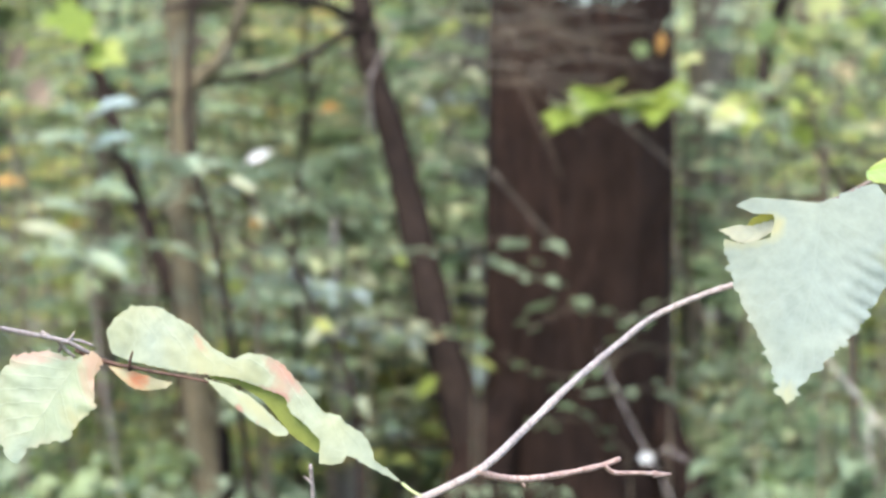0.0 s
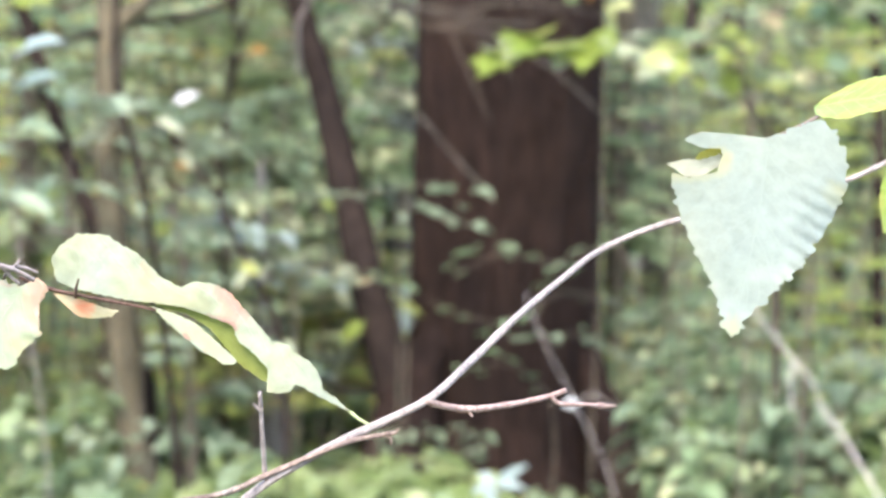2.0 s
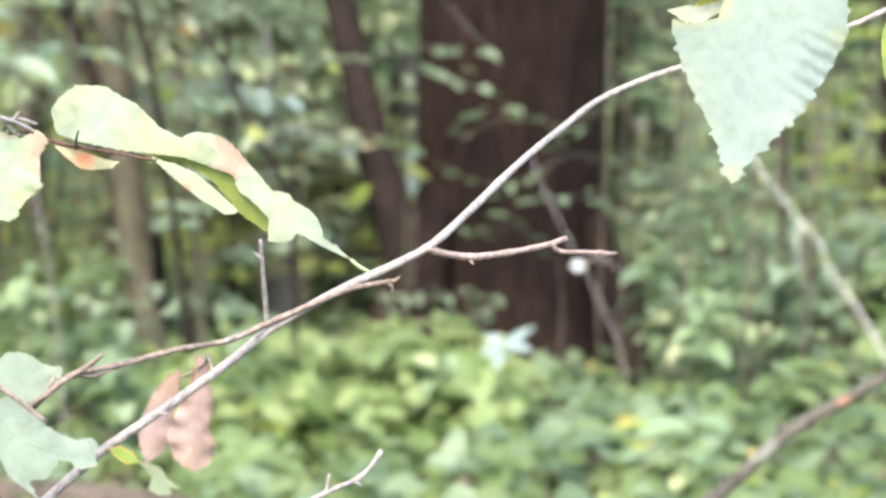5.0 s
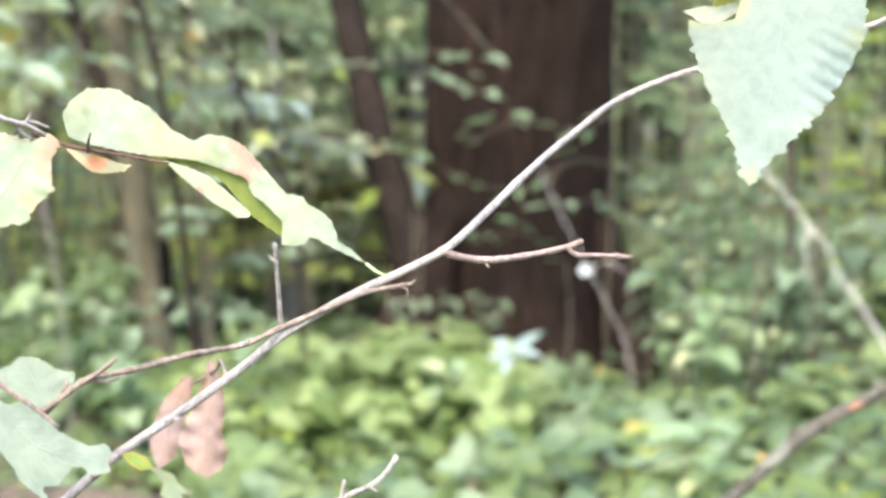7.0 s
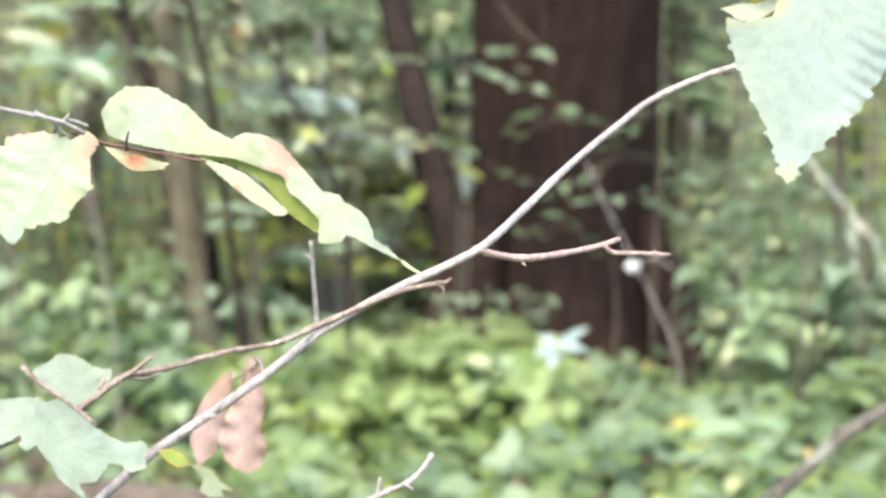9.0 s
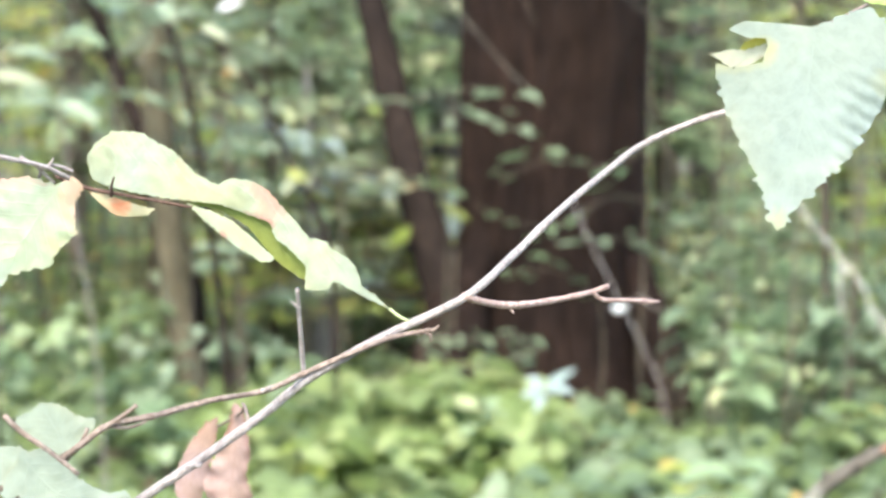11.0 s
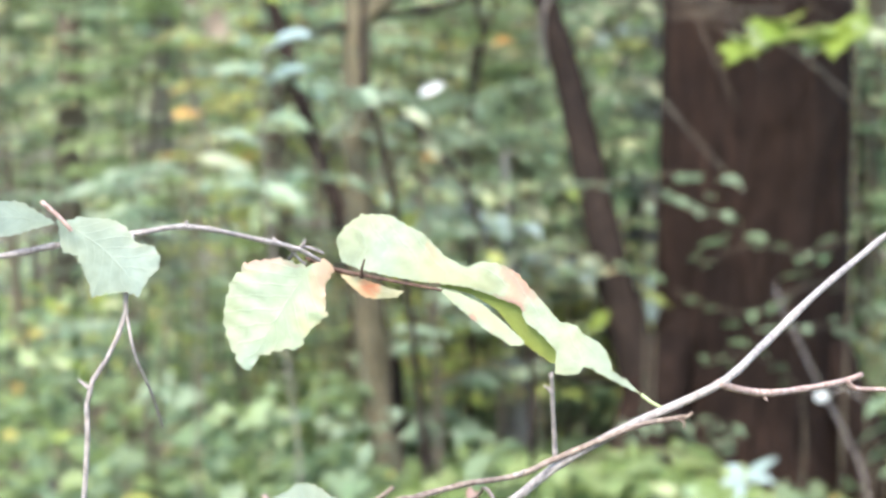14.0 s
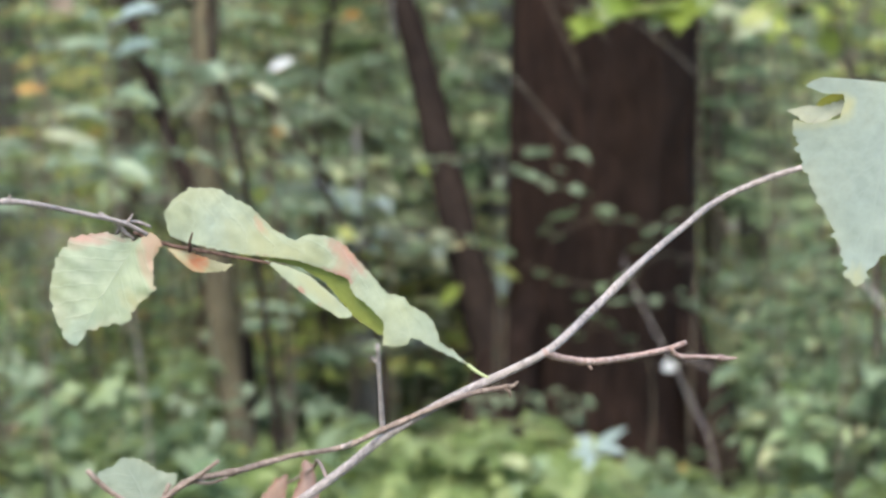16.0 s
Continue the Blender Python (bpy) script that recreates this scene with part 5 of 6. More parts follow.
LB, LT = [(0.1626, 0.7000, 1.4918), (0.2031, 0.6600, 1.5013)]
blade(LB, LT, (0.0, -0.8, 0.8), 0.01, 0.014, ovate, NEAR_LIME, near, "yellow-green leaf above the hanging leaf", teeth=10, seed=31)
LB, LT = [(0.2272, 0.7800, 1.4665), (0.2107, 0.7700, 1.4381)]
blade(LB, LT, (0.2, -1, 0.2), 0.008, 0.012, ovate, NEAR_LIME, near, "yellow leaf with brown scorch marks", teeth=9, seed=33)
torn_leaf((-0.1, 0.9, 1.2806), [(2.9, 4.2), (2.5, -4), (0, -14), (-3, -28), (-6, -38), (-11, -41.5), (-15, -43.5), (-19, -32), (-17, -21), (-11, -9), (-3, 1.4)], [(1.4, 2.8), (-7.3, -17), (-13.5, -43)], NEAR_DRY, near, "withered brown hanging leaf", teeth=(1.4, 5.0), cup=0.9, pleat=1.6, pleats=4, seed=35)
torn_leaf((-0.0859, 0.89, 1.2912), [(-2.7, 3.4), (2.2, 0), (4, -12.6), (5.4, -22.5), (3, -34), (6, -44), (3.3, -52), (-3.8, -55.7), (-9.3, -53), (-15, -49), (-18.5, -40), (-15, -31), (-10, -19.6), (-5, -8.4)], [(-0.2, 1.4), (-2.4, -25.3), (-5.8, -55)], NEAR_DRY, near, "withered brown hanging leaf", teeth=(1.6, 5.0), cup=0.8, pleat=2.0, pleats=5, seed=37)
torn_leaf((-0.1171, 0.885, 1.2424), [(-0.5, 0), (6, -1.7), (11.4, -4), (14, -9), (20.6, -14.3), (14.8, -13.4), (16.6, -17), (10, -17.7), (4.6, -14.8), (6.4, -8.6), (3.2, -4)], [(-0.5, 0), (8, -7.7), (14.7, -17)], NEAR_YELLOW, near, "pale withered leaf scrap", teeth=(0.5, 3.0), cup=0.4, pleat=0.28, seed=39)
stem("petiole", [(-0.0601, 0.6550, 1.3380), (-0.0720, 0.7600, 1.3224), (-0.0871, 0.8900, 1.2874), (-0.1025, 0.9150, 1.2745)], 0.0008, 0.0007, TWIG_BROWN, near)

# ---- the dead branch lying across ----
dead = thing("fallen_branch", (-0.9, 1.4, 0.0), "weathered brown dead branch propped up in the undergrowth", "branch")
stem("limb", [(-0.9, 1.4, -0.01), (-0.42, 1.48, 0.4)] + [(0.2461, 1.6000, 0.9662), (0.2802, 1.6000, 0.9973), (0.3192, 1.6000, 1.0298), (0.3552, 1.6100, 1.0606), (0.3869, 1.6200, 1.0792), (0.4141, 1.6300, 1.0902), (0.4515, 1.6400, 1.1087), (0.4792, 1.6500, 1.1232), (0.5406, 1.6700, 1.1495)], 0.0072, 0.0058, DEAD_BARK, dead, seg=14, n=90, rough=0.2, knots=0.25)
stem("side_branch", [(0.4709, 1.6300, 1.1245), (0.4781, 1.6300, 1.1530), (0.4884, 1.6300, 1.1814), (0.4969, 1.6400, 1.2181)], 0.007, 0.005, DEAD_BARK, dead, seg=12, rough=0.2)

SCAR = bark_material("raw_orange_wood", (0.16, 0.085, 0.055), (0.28, 0.16, 0.105), 300, 0.6, 0.5)
stem("broken_scar", [(0.4090, 1.6225, 1.0895), (0.4150, 1.6235, 1.0925), (0.4205, 1.6245, 1.0945)], 0.0042, 0.0036, SCAR, dead, "raw orange-brown bark scar", seg=8, rough=0.3)
for x, y, z, up in ((0.3600, 1.6110, 1.0640, 1), (0.3890, 1.6205, 1.0800, -1), (0.4380, 1.6360, 1.1020, 1), (0.3100, 1.6000, 1.0220, 1)):
    stem("knob", [(x, y, z), (x - 0.003, y - 0.002, z + 0.007 * up), (x - 0.005, y - 0.003, z + 0.011 * up)], 0.0048, 0.0022, DEAD_BARK, dead, seg=8, rough=0.3)

# ---- the old log on the ground ----
LOG_BARK = bark_material("rotten_log_bark", (0.042, 0.033, 0.025), (0.145, 0.115, 0.09), 60, 0.6, 0.9, (0.07, 0.08, 0.04))
log = thing("fallen_log", (-0.721, 4.523, 0.0), "weathered brown fallen log half hidden in herbs", "log")
stem("log_body", [(-1.20, 4.6, 0.06), (-0.990, 4.550, 0.130), (-0.721, 4.523, 0.140), (-0.47, 4.46, 0.125), (-0.33, 4.42, 0.06)], 0.05, 0.03, LOG_BARK, log, "weathered brown log", seg=18, n=40, rough=0.2, knots=0.2)

# ---- pale stalks and single leaves in front of the old tree ----
stalk = thing("dead_stalk", (0.72, 6.0, 0.0), "thin bleached dead stalk leaning by the old trunk", "stalk")
stem("stalk_stem", [(0.781, 5.75, 0.144), (0.740, 5.73, 0.301), (0.689, 5.73, 0.406), (0.618, 5.75, 0.542), (0.546, 5.76, 0.680), (0.492, 5.76, 0.792), (0.478, 5.78, 0.842)], 0.0014, 0.001, TWIG_WHITE, stalk, n=40)
stem("side_twig", [(0.634, 5.73, 0.519), (0.683, 5.71, 0.549), (0.738, 5.70, 0.508)], 0.0014, 0.001, TWIG_WHITE, stalk)
LB, LT = [(0.596, 5.73, 0.515), (0.639, 5.71, 0.519)]
single_leaf("leaf", LB, LT, (0, -1, 0.4), 0.035, LEAF_WHITE, stalk, "bleached white leaf scrap")
dark_bush = thing("dead_sapling", (1.317, 6.1, 0.0), "dark dead sapling with bare forking twigs", "sapling")
stem("trunk", [(1.317, 6.1, -0.03), (1.327, 6.1, 0.7), (1.297, 6.1, 1.21), (1.269, 6.1, 1.318), (1.205, 6.1, 1.445), (1.149, 6.1, 1.562)], 0.013, 0.008, BARK_DARK, dark_bush)
stem("branch", [(1.205, 6.1, 1.445), (1.088, 6.05, 1.409), (0.999, 6.0, 1.357)], 0.006, 0.003, BARK_DARK, dark_bush)
stem("branch", [(1.269, 6.1, 1.318), (1.302, 6.05, 1.445), (1.327, 6.0, 1.499)], 0.005, 0.003, BARK_BROWN, dark_bush)
vine2 = thing("bleached_vine", (1.5, 5.15, 0.0), "bleached crooked dead stem leaning in the undergrowth", "stalk")
stem("vine_stem", [(1.5, 5.15, 0.0), (1.469, 5.16, 0.209), (1.423, 5.16, 0.353), (1.375, 5.20, 0.443), (1.326, 5.25, 0.528), (1.277, 5.29, 0.597), (1.259, 5.29, 0.649), (1.200, 5.29, 0.718), (1.150, 5.34, 0.787), (1.096, 5.34, 0.848), (1.048, 5.34, 0.931)], 0.003, 0.002, TWIG_WHITE, vine2, n=50, knots=0.4)
stem("side_twig", [(1.198, 5.29, 0.713), (1.191, 5.29, 0.648), (1.201, 5.29, 0.567)], 0.003, 0.002, TWIG_WHITE, vine2)
stalk3 = thing("dead_stalk", (0.55, 5.0, 0.0), "thin grey dead stalk lying on the herbs", "stalk")
stem("stalk_stem", [(0.5386, 4.9, 0.2061), (0.4818, 4.95, 0.2697), (0.432, 5, 0.3191), (0.3814, 5.05, 0.3616)], 0.0022, 0.0015, DEAD_BARK, stalk3)


def lobed_leaf(base, tip, normal, material, parent, label=""):
    """A flat maple leaf with five pointed lobes."""
    base, tip, normal = Vector(base), Vector(tip), Vector(normal)
    y = (tip - base).normalized()
    x = y.cross(normal).normalized()
    z = x.cross(y)
    ln = (tip - base).length
    outline = ((0, 0), (0.2, -0.06), (0.42, 0.06), (0.36, 0.17), (0.62, 0.36), (0.44, 0.4), (0.52, 0.62), (0.26, 0.55), (0.17, 0.62), (0.2, 0.82), (0.07, 0.78), (0, 1.0))
    bm = bmesh.new()
    ring = [bm.verts.new(base + (x * u + y * v + z * (0.22 * abs(u) - 0.12 * v * v + 0.03 * noise.noise(Vector((u * 3, v * 3, tip.x * 9))))) * ln) for u, v in outline + tuple((-u, v) for u, v in outline[-2:0:-1])]
    hub = bm.verts.new(base + (y * 0.35 - z * 0.04) * ln)
    for a, b in zip(ring, ring[1:] + ring[:1]):
        bm.faces.new((a, b, hub))
    return part("leaf", bm, material, parent, label, smooth=False)


maple = thing("maple_sapling", (1.25, 5.9, 0.0), "maple sapling branch with bright lime-yellow lobed leaves", "sapling")
stem("stem", [(1.3, 5.95, -0.03), (1.27, 5.9, 0.8)] + [(1.119, 5.8, 1.629), (1.149, 5.8, 1.901), (1.155, 5.8, 2.053)], 0.012, 0.006, BARK_BROWN, maple, n=30)
stem("branch", [(1.123, 5.8, 1.629), (0.9996, 5.7, 1.618), (0.8537, 5.62, 1.583), (0.7157, 5.58, 1.606), (0.5811, 5.55, 1.597), (0.4333, 5.54, 1.571), (0.3275, 5.54, 1.53)], 0.005, 0.002, BARK_BROWN, maple)


def maple_leaves(first, ends):
    """Lobed leaves, each from its stalk end to its tip, given in pairs."""
    for k in range(first, first + len(ends), 2):
        b, t = Vector(ends[k - first]), Vector(ends[k - first + 1])
        t = b + (t - b) * (0.85 + 0.25 * math.sin(k * 2.3))
        # Every third leaf is cream: sunlight on it is put into the colour.
        lobed_leaf(b, t, (0.3 * math.sin(k), -0.22 + 0.25 * math.sin(k * 1.7), 1.0), LEAF_CREAM if k % 6 == 2 else LEAF_LIME, maple)


maple_leaves(0, [(0.4141, 5.5, 1.563), (0.2648, 5.42, 1.496), (0.3516, 5.54, 1.571), (0.3189, 5.4, 1.585), (0.4737, 5.54, 1.62), (0.4378, 5.4, 1.633), (0.5111, 5.5, 1.595), (0.387, 5.35, 1.577), (0.5599, 5.5, 1.58), (0.5009, 5.38, 1.514)])
maple_leaves(10, [(0.63, 5.55, 1.613), (0.7509, 5.42, 1.635), (0.6408, 5.5, 1.596), (0.578, 5.36, 1.531), (0.6975, 5.5, 1.605), (0.7093, 5.4, 1.563), (0.7383, 5.5, 1.58), (0.6515, 5.38, 1.539), (0.7871, 5.5, 1.573), (0.8772, 5.4, 1.521)])
maple_leaves(20, [(0.8196, 5.5, 1.565), (0.7657, 5.4, 1.516), (0.8522, 5.5, 1.557), (0.8602, 5.42, 1.484), (0.6719, 5.5, 1.701), (0.7867, 5.4, 1.719), (0.4463, 5.5, 1.587), (0.3577, 5.38, 1.545), (0.5942, 5.52, 1.604), (0.6479, 5.42, 1.571)])
maple_leaves(30, [(0.495, 5.5, 1.579), (0.5335, 5.4, 1.618), (0.7281, 5.55, 1.622), (0.8112, 5.45, 1.636), (0.843, 5.55, 1.59), (0.9081, 5.45, 1.605), (0.3655, 5.5, 1.554), (0.3047, 5.42, 1.513)])

for b, t in ([(-0.6191, 5.5, 1.36), (-0.536, 5.45, 1.33)], [(-0.557, 5.5, 1.291), (-0.5028, 5.48, 1.219)], [(-0.3681, 5.5, 0.9658), (-0.3177, 5.48, 0.9192)], [(-0.2475, 5.5, 0.7369), (-0.2102, 5.48, 0.6744)], [(-0.3435, 5.5, 0.9415), (-0.3893, 5.46, 0.88)], [(-0.6711, 5.5, 1.371), (-0.7295, 5.45, 1.396)]):
    single_leaf("leaf", b, t, (0.1, -0.8, 0.7), 0.032, LEAF_CREAM, arch, "pale tattered leaf")


def lone_leaf(name, ends, width, mat, label, nrm):
    """One leaf by itself, from its stalk end to its tip."""
    b, t = ends
    root = thing(name, b, label, "leaf")
    if label.startswith(("lime yellow", "dry brown")):
        lobed_leaf(b, t, nrm, mat, root).name = "leaf_blade"
    else:
        single_leaf("leaf_blade", b, t, nrm, width, mat, root)


lone_leaf("fallen_leaf", [(-0.6091, 5.9, 1.4), (-0.53, 5.9, 1.44)], 0.034, LEAF_WHITE, "bleached white leaf caught on a twig", (0, -1, 0.3))
lone_leaf("fallen_leaf", [(-0.4419, 6.9, 1.572), (-0.3741, 6.85, 1.588)], 0.045, LEAF_ORANGE, "orange autumn leaf caught in the shrubs", (0, -1, 0.6))
lone_leaf("fallen_leaf", [(-0.1614, 6.5, 1.08), (-0.1179, 6.45, 1.041)], 0.035, LEAF_YELLOW, "pale yellow leaf caught on a stem", (0, -1, 0.2))
lone_leaf("fallen_leaf", [(-0.3607, 5.45, 0.9607), (-0.3202, 5.45, 0.9235)], 0.035, LEAF_YELLOW, "pale yellow leaf caught on a stem", (0, -1, 0.2))
lone_leaf("hanging_leaf", [(0.1164, 6.3, 0.7658), (0.1303, 6.3, 0.6396)], 0.05, LEAF_PALE, "pale tattered leaf hanging before the trunk", (0, -1, 0.1))
lone_leaf("hanging_leaf", [(0.08835, 6.3, 0.7562), (0.1817, 6.28, 0.7122)], 0.03, LEAF_LIME, "pale tattered leaf hanging before the trunk", (0, -1, 0.4))
lone_leaf("hanging_leaf", [(-0.0143, 6.3, 0.6898), (-0.09268, 6.3, 0.6139)], 0.05, LEAF_LIME, "lime green leaf beside the trunk", (0, -1, 0.4))
lone_leaf("hanging_leaf", [(0.6929, 6.1, 1.82), (0.6867, 6.1, 1.744)], 0.035, LEAF_ORANGE, "dry orange-brown leaf hanging by the trunk", (0, -1, 0.1))
lone_leaf("hanging_leaf", [(0.6543, 6.1, 1.749), (0.5966, 6.1, 1.775)], 0.055, LEAF_FRESH, "dark green leaf before the trunk", (0, -1, 0.2))
lone_leaf("hanging_leaf", [(-1.177, 5.4, 1.752), (-1.234, 5.4, 1.648)], 0.05, LEAF_DRY, "dry orange curled leaf on a twig", (0.3, -1, 0.1))
lone_leaf("hanging_leaf", [(-1.122, 5.4, 1.617), (-1.179, 5.4, 1.561)], 0.06, LEAF_DRY, "dry brown curled leaf on a twig", (0.2, -1, 0.2))
lone_leaf("hanging_leaf", [(-1.162, 5.45, 1.642), (-1.13, 5.45, 1.601)], 0.04, LEAF_DRY, "dry brown curled leaf on a twig", (0.2, -1, 0.2))
lone_leaf("hanging_leaf", [(-1.031, 5.6, 1.721), (-0.911, 5.55, 1.698)], 0.05, LEAF_LIME, "lime yellow leaf on a twig", (0, -0.8, 0.8))
lone_leaf("hanging_leaf", [(-1.023, 5.6, 1.786), (-1.174, 5.5, 1.829)], 0.09, LEAF_LIME, "lime yellow leaf on a twig", (0, -0.8, 0.8))
lone_leaf("fallen_leaf", [(-1.244, 5.6, 1.218), (-1.071, 5.55, 1.199)], 0.045, LEAF_CREAM, "pale peach-coloured dry leaf caught on a twig", (0, -1, 0.5))
lone_leaf("fallen_leaf", [(-1.391, 5.9, 1.333), (-1.285, 5.85, 1.345)], 0.035, LEAF_ORANGE, "orange autumn leaf caught in the shrubs", (0, -1, 0.5))
lone_leaf("fallen_leaf", [(-0.6374, 6.2, 1.203), (-0.5556, 6.15, 1.191)], 0.03, LEAF_ORANGE, "orange autumn leaf caught in the shrubs", (0, -1, 0.5))
lone_leaf("fallen_leaf", [(-0.756, 6.2, 1.348), (-0.6585, 6.15, 1.339)], 0.035, LEAF_YELLOW, "pale yellow leaf caught on a stem", (0, -1, 0.4))
lone_leaf("fallen_leaf", [(-0.4309, 6.2, 0.884), (-0.3487, 6.15, 0.868)], 0.035, LEAF_YELLOW, "pale yellow leaf caught on a stem", (0, -1, 0.4))
lone_leaf("fallen_leaf", [(-1.163, 6.2, 1.565), (-1.069, 6.15, 1.576)], 0.035, LEAF_YELLOW, "pale yellow leaf caught on a stem", (0, -1, 0.4))
lone_leaf("hanging_leaf", [(0.591, 4.45, 0.191), (0.703, 4.42, 0.177)], 0.085, LEAF_VIVID, "bright green leaf in the undergrowth", (0.0, -1, 0.4))

herb = thing("silvery_herb", (0.37, 5.3, 0.0), "small herb with silvery blue upper leaves", "herb")
stem("stalk_stem", [(0.37, 5.3, -0.02)] + [(0.3708, 5.28, 0.2692), (0.3616, 5.26, 0.3468)], 0.003, 0.002, BARK_BROWN, herb)
for b, t in ([(0.3616, 5.26, 0.3468), (0.2975, 5.2, 0.3642)], [(0.3615, 5.26, 0.3517), (0.4346, 5.2, 0.4358)], [(0.358, 5.26, 0.363), (0.3147, 5.24, 0.404)], [(0.3646, 5.26, 0.3517), (0.4278, 5.16, 0.3851)], [(0.3585, 5.26, 0.3419), (0.3344, 5.15, 0.3341)]):
    single_leaf("leaf", b, t, (0, -0.8, 0.7), 0.035, LEAF_SILVER, herb)

blue = thing("blue_leaved_shrub", (-0.92, 4.9, 0.0), "young shrub with large silvery blue-green leaves", "shrub")
stem("stem", [(-0.8091, 4.9, 0.133), (-0.8292, 4.9, 0.5199), (-0.8783, 4.9, 0.8881), (-0.9114, 4.9, 1.18), (-0.9184, 4.9, 1.456), (-0.9032, 4.9, 1.557)], 0.0024, 0.0016, TWIG_PALE, blue, n=40)
for b, t, w in ([(-0.9107, 4.9, 1.528), (-0.7784, 4.8, 1.588)] + [0.06], [(-0.9112, 4.9, 1.442), (-0.785, 4.8, 1.5)] + [0.056], [(-0.9178, 4.9, 1.543), (-0.9699, 4.8, 1.556)] + [0.05], [(-0.9154, 4.9, 1.471), (-1.027, 4.8, 1.485)] + [0.05], [(-0.9161, 4.9, 1.355), (-0.7725, 4.8, 1.344)] + [0.05], [(-0.9166, 4.9, 1.282), (-1.014, 4.8, 1.329)] + [0.05], [(-0.9173, 4.9, 1.18), (-0.7948, 4.8, 1.145)] + [0.05], [(-0.9173, 4.9, 1.166), (-1.001, 4.8, 1.201)] + [0.05]):
    single_leaf("leaf", b, t, (0.1, -0.6, 0.9), w, LEAF_PALE if w > 0.055 else LEAF_BLUE, blue)



def leaf_spray(pts, count, size, mat, label, drop=0.35):
    """A fine twig with its leaves, each leaf by itself, rooted by a slim stem behind it."""
    x0, y0, z0 = pts[0]
    root = thing("leafy_twig", (x0, y0 + 0.05, 0.0), label, "twig", "leafy twigs")
    stem("stalk_stem", [(x0, y0 + 0.05, -0.02), (x0 + 0.02, y0 + 0.06, z0 * 0.6), pts[0]], 0.0045, 0.0025, BARK_BROWN, root, seg=5, n=8)
    stem("twig", pts, 0.003, 0.0012, BARK_BROWN, root, seg=5)
    line = spline(pts, count)
    for k in range(count):
        p = np.array(line[k + 1])
        d = np.array(line[k + 1] - line[k])
        d /= np.linalg.norm(d)
        flat = np.cross(d, (0, 0, 1))
        ln = size * (0.5 + 0.85 * RNG.random())
        p = p + RNG.normal(size=3) * size * 0.22
        along = d * (0.2 + 0.9 * RNG.random()) + flat * RNG.choice((-1, 1)) * (0.3 + 0.9 * RNG.random()) + np.array((0, 0, -drop * 1.5 * RNG.random() + 0.12))
        along /= np.linalg.norm(along)
        single_leaf("leaf", p, p + along * ln, np.array((0, -0.16, 1)) + 0.17 * RNG.normal(size=3), ln * 0.42, mat, root)


leaf_spray([(0.08449, 6.15, 1.082), (0.1834, 6.1, 1.064), (0.3348, 6.05, 1.022)], 11, 0.085, LEAF_BLUE, "drooping twig with pale bluish leaves", 0.06)
leaf_spray([(0.1114, 6.15, 1.15), (0.1918, 6.1, 1.155), (0.271, 6.05, 1.147)], 5, 0.1, LEAF_BLUE, "twig with long pale leaves", 0.06)
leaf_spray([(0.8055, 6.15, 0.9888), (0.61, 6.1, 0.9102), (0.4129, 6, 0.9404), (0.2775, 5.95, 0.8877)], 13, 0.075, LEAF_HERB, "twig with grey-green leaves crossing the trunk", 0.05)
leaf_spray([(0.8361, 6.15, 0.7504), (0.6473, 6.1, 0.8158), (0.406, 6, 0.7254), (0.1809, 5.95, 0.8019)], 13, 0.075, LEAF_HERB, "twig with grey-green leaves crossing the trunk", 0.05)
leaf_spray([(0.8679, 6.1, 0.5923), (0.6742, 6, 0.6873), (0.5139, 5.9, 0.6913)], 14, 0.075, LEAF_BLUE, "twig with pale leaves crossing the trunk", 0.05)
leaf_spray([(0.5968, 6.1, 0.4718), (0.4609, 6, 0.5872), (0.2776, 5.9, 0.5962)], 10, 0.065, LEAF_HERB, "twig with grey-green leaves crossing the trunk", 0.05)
leaf_spray([(-0.2448, 6.2, 0.7997), (-0.07842, 6.15, 0.8283), (0.1214, 6.1, 0.8676)], 12, 0.075, LEAF_GREY, "twig with dull green leaves by the leaning stem", 0.08)
leaf_spray([(-0.264, 6.2, 1.089), (-0.1161, 6.15, 1.106), (0.08351, 6.1, 1.14)], 10, 0.085, LEAF_BLUE, "twig with pale leaves by the leaning stem", 0.08)
leaf_spray([(0.01532, 6, 0.3754), (0.1583, 5.95, 0.3679), (0.352, 5.9, 0.3972)], 26, 0.05, LEAF_BLUE, "low twig with small pale leaves before the trunk")
leaf_spray([(0.01595, 6, 0.3241), (0.1952, 5.95, 0.2954), (0.3532, 5.9, 0.3322)], 24, 0.05, LEAF_BLUE, "low twig with small pale leaves before the trunk")
leaf_spray([(-0.1551, 5.7, 0.2903), (0.06629, 5.65, 0.3547), (0.2684, 5.6, 0.3494)], 22, 0.085, LEAF_VIVID, "low twig with fresh green leaves")
leaf_spray([(-0.3472, 5.5, 0.2634), (-0.1155, 5.45, 0.3182), (0.1132, 5.4, 0.3226)], 24, 0.085, LEAF_VIVID, "low twig with fresh green leaves")
leaf_spray([(1.317, 6, 0.5351), (1.106, 5.95, 0.5682), (0.8672, 5.9, 0.4744)], 26, 0.07, LEAF_FAR, "spreading twig with small pale leaves")
leaf_spray([(1.409, 5.9, 0.4074), (1.147, 5.85, 0.3962), (0.8745, 5.8, 0.3496)], 28, 0.075, LEAF_FAR, "spreading twig with small pale leaves")
leaf_spray([(1.593, 6.1, 0.6708), (1.266, 6.05, 0.6923), (0.8386, 6, 0.694)], 28, 0.065, LEAF_GREY, "spreading twig with dull green leaves")
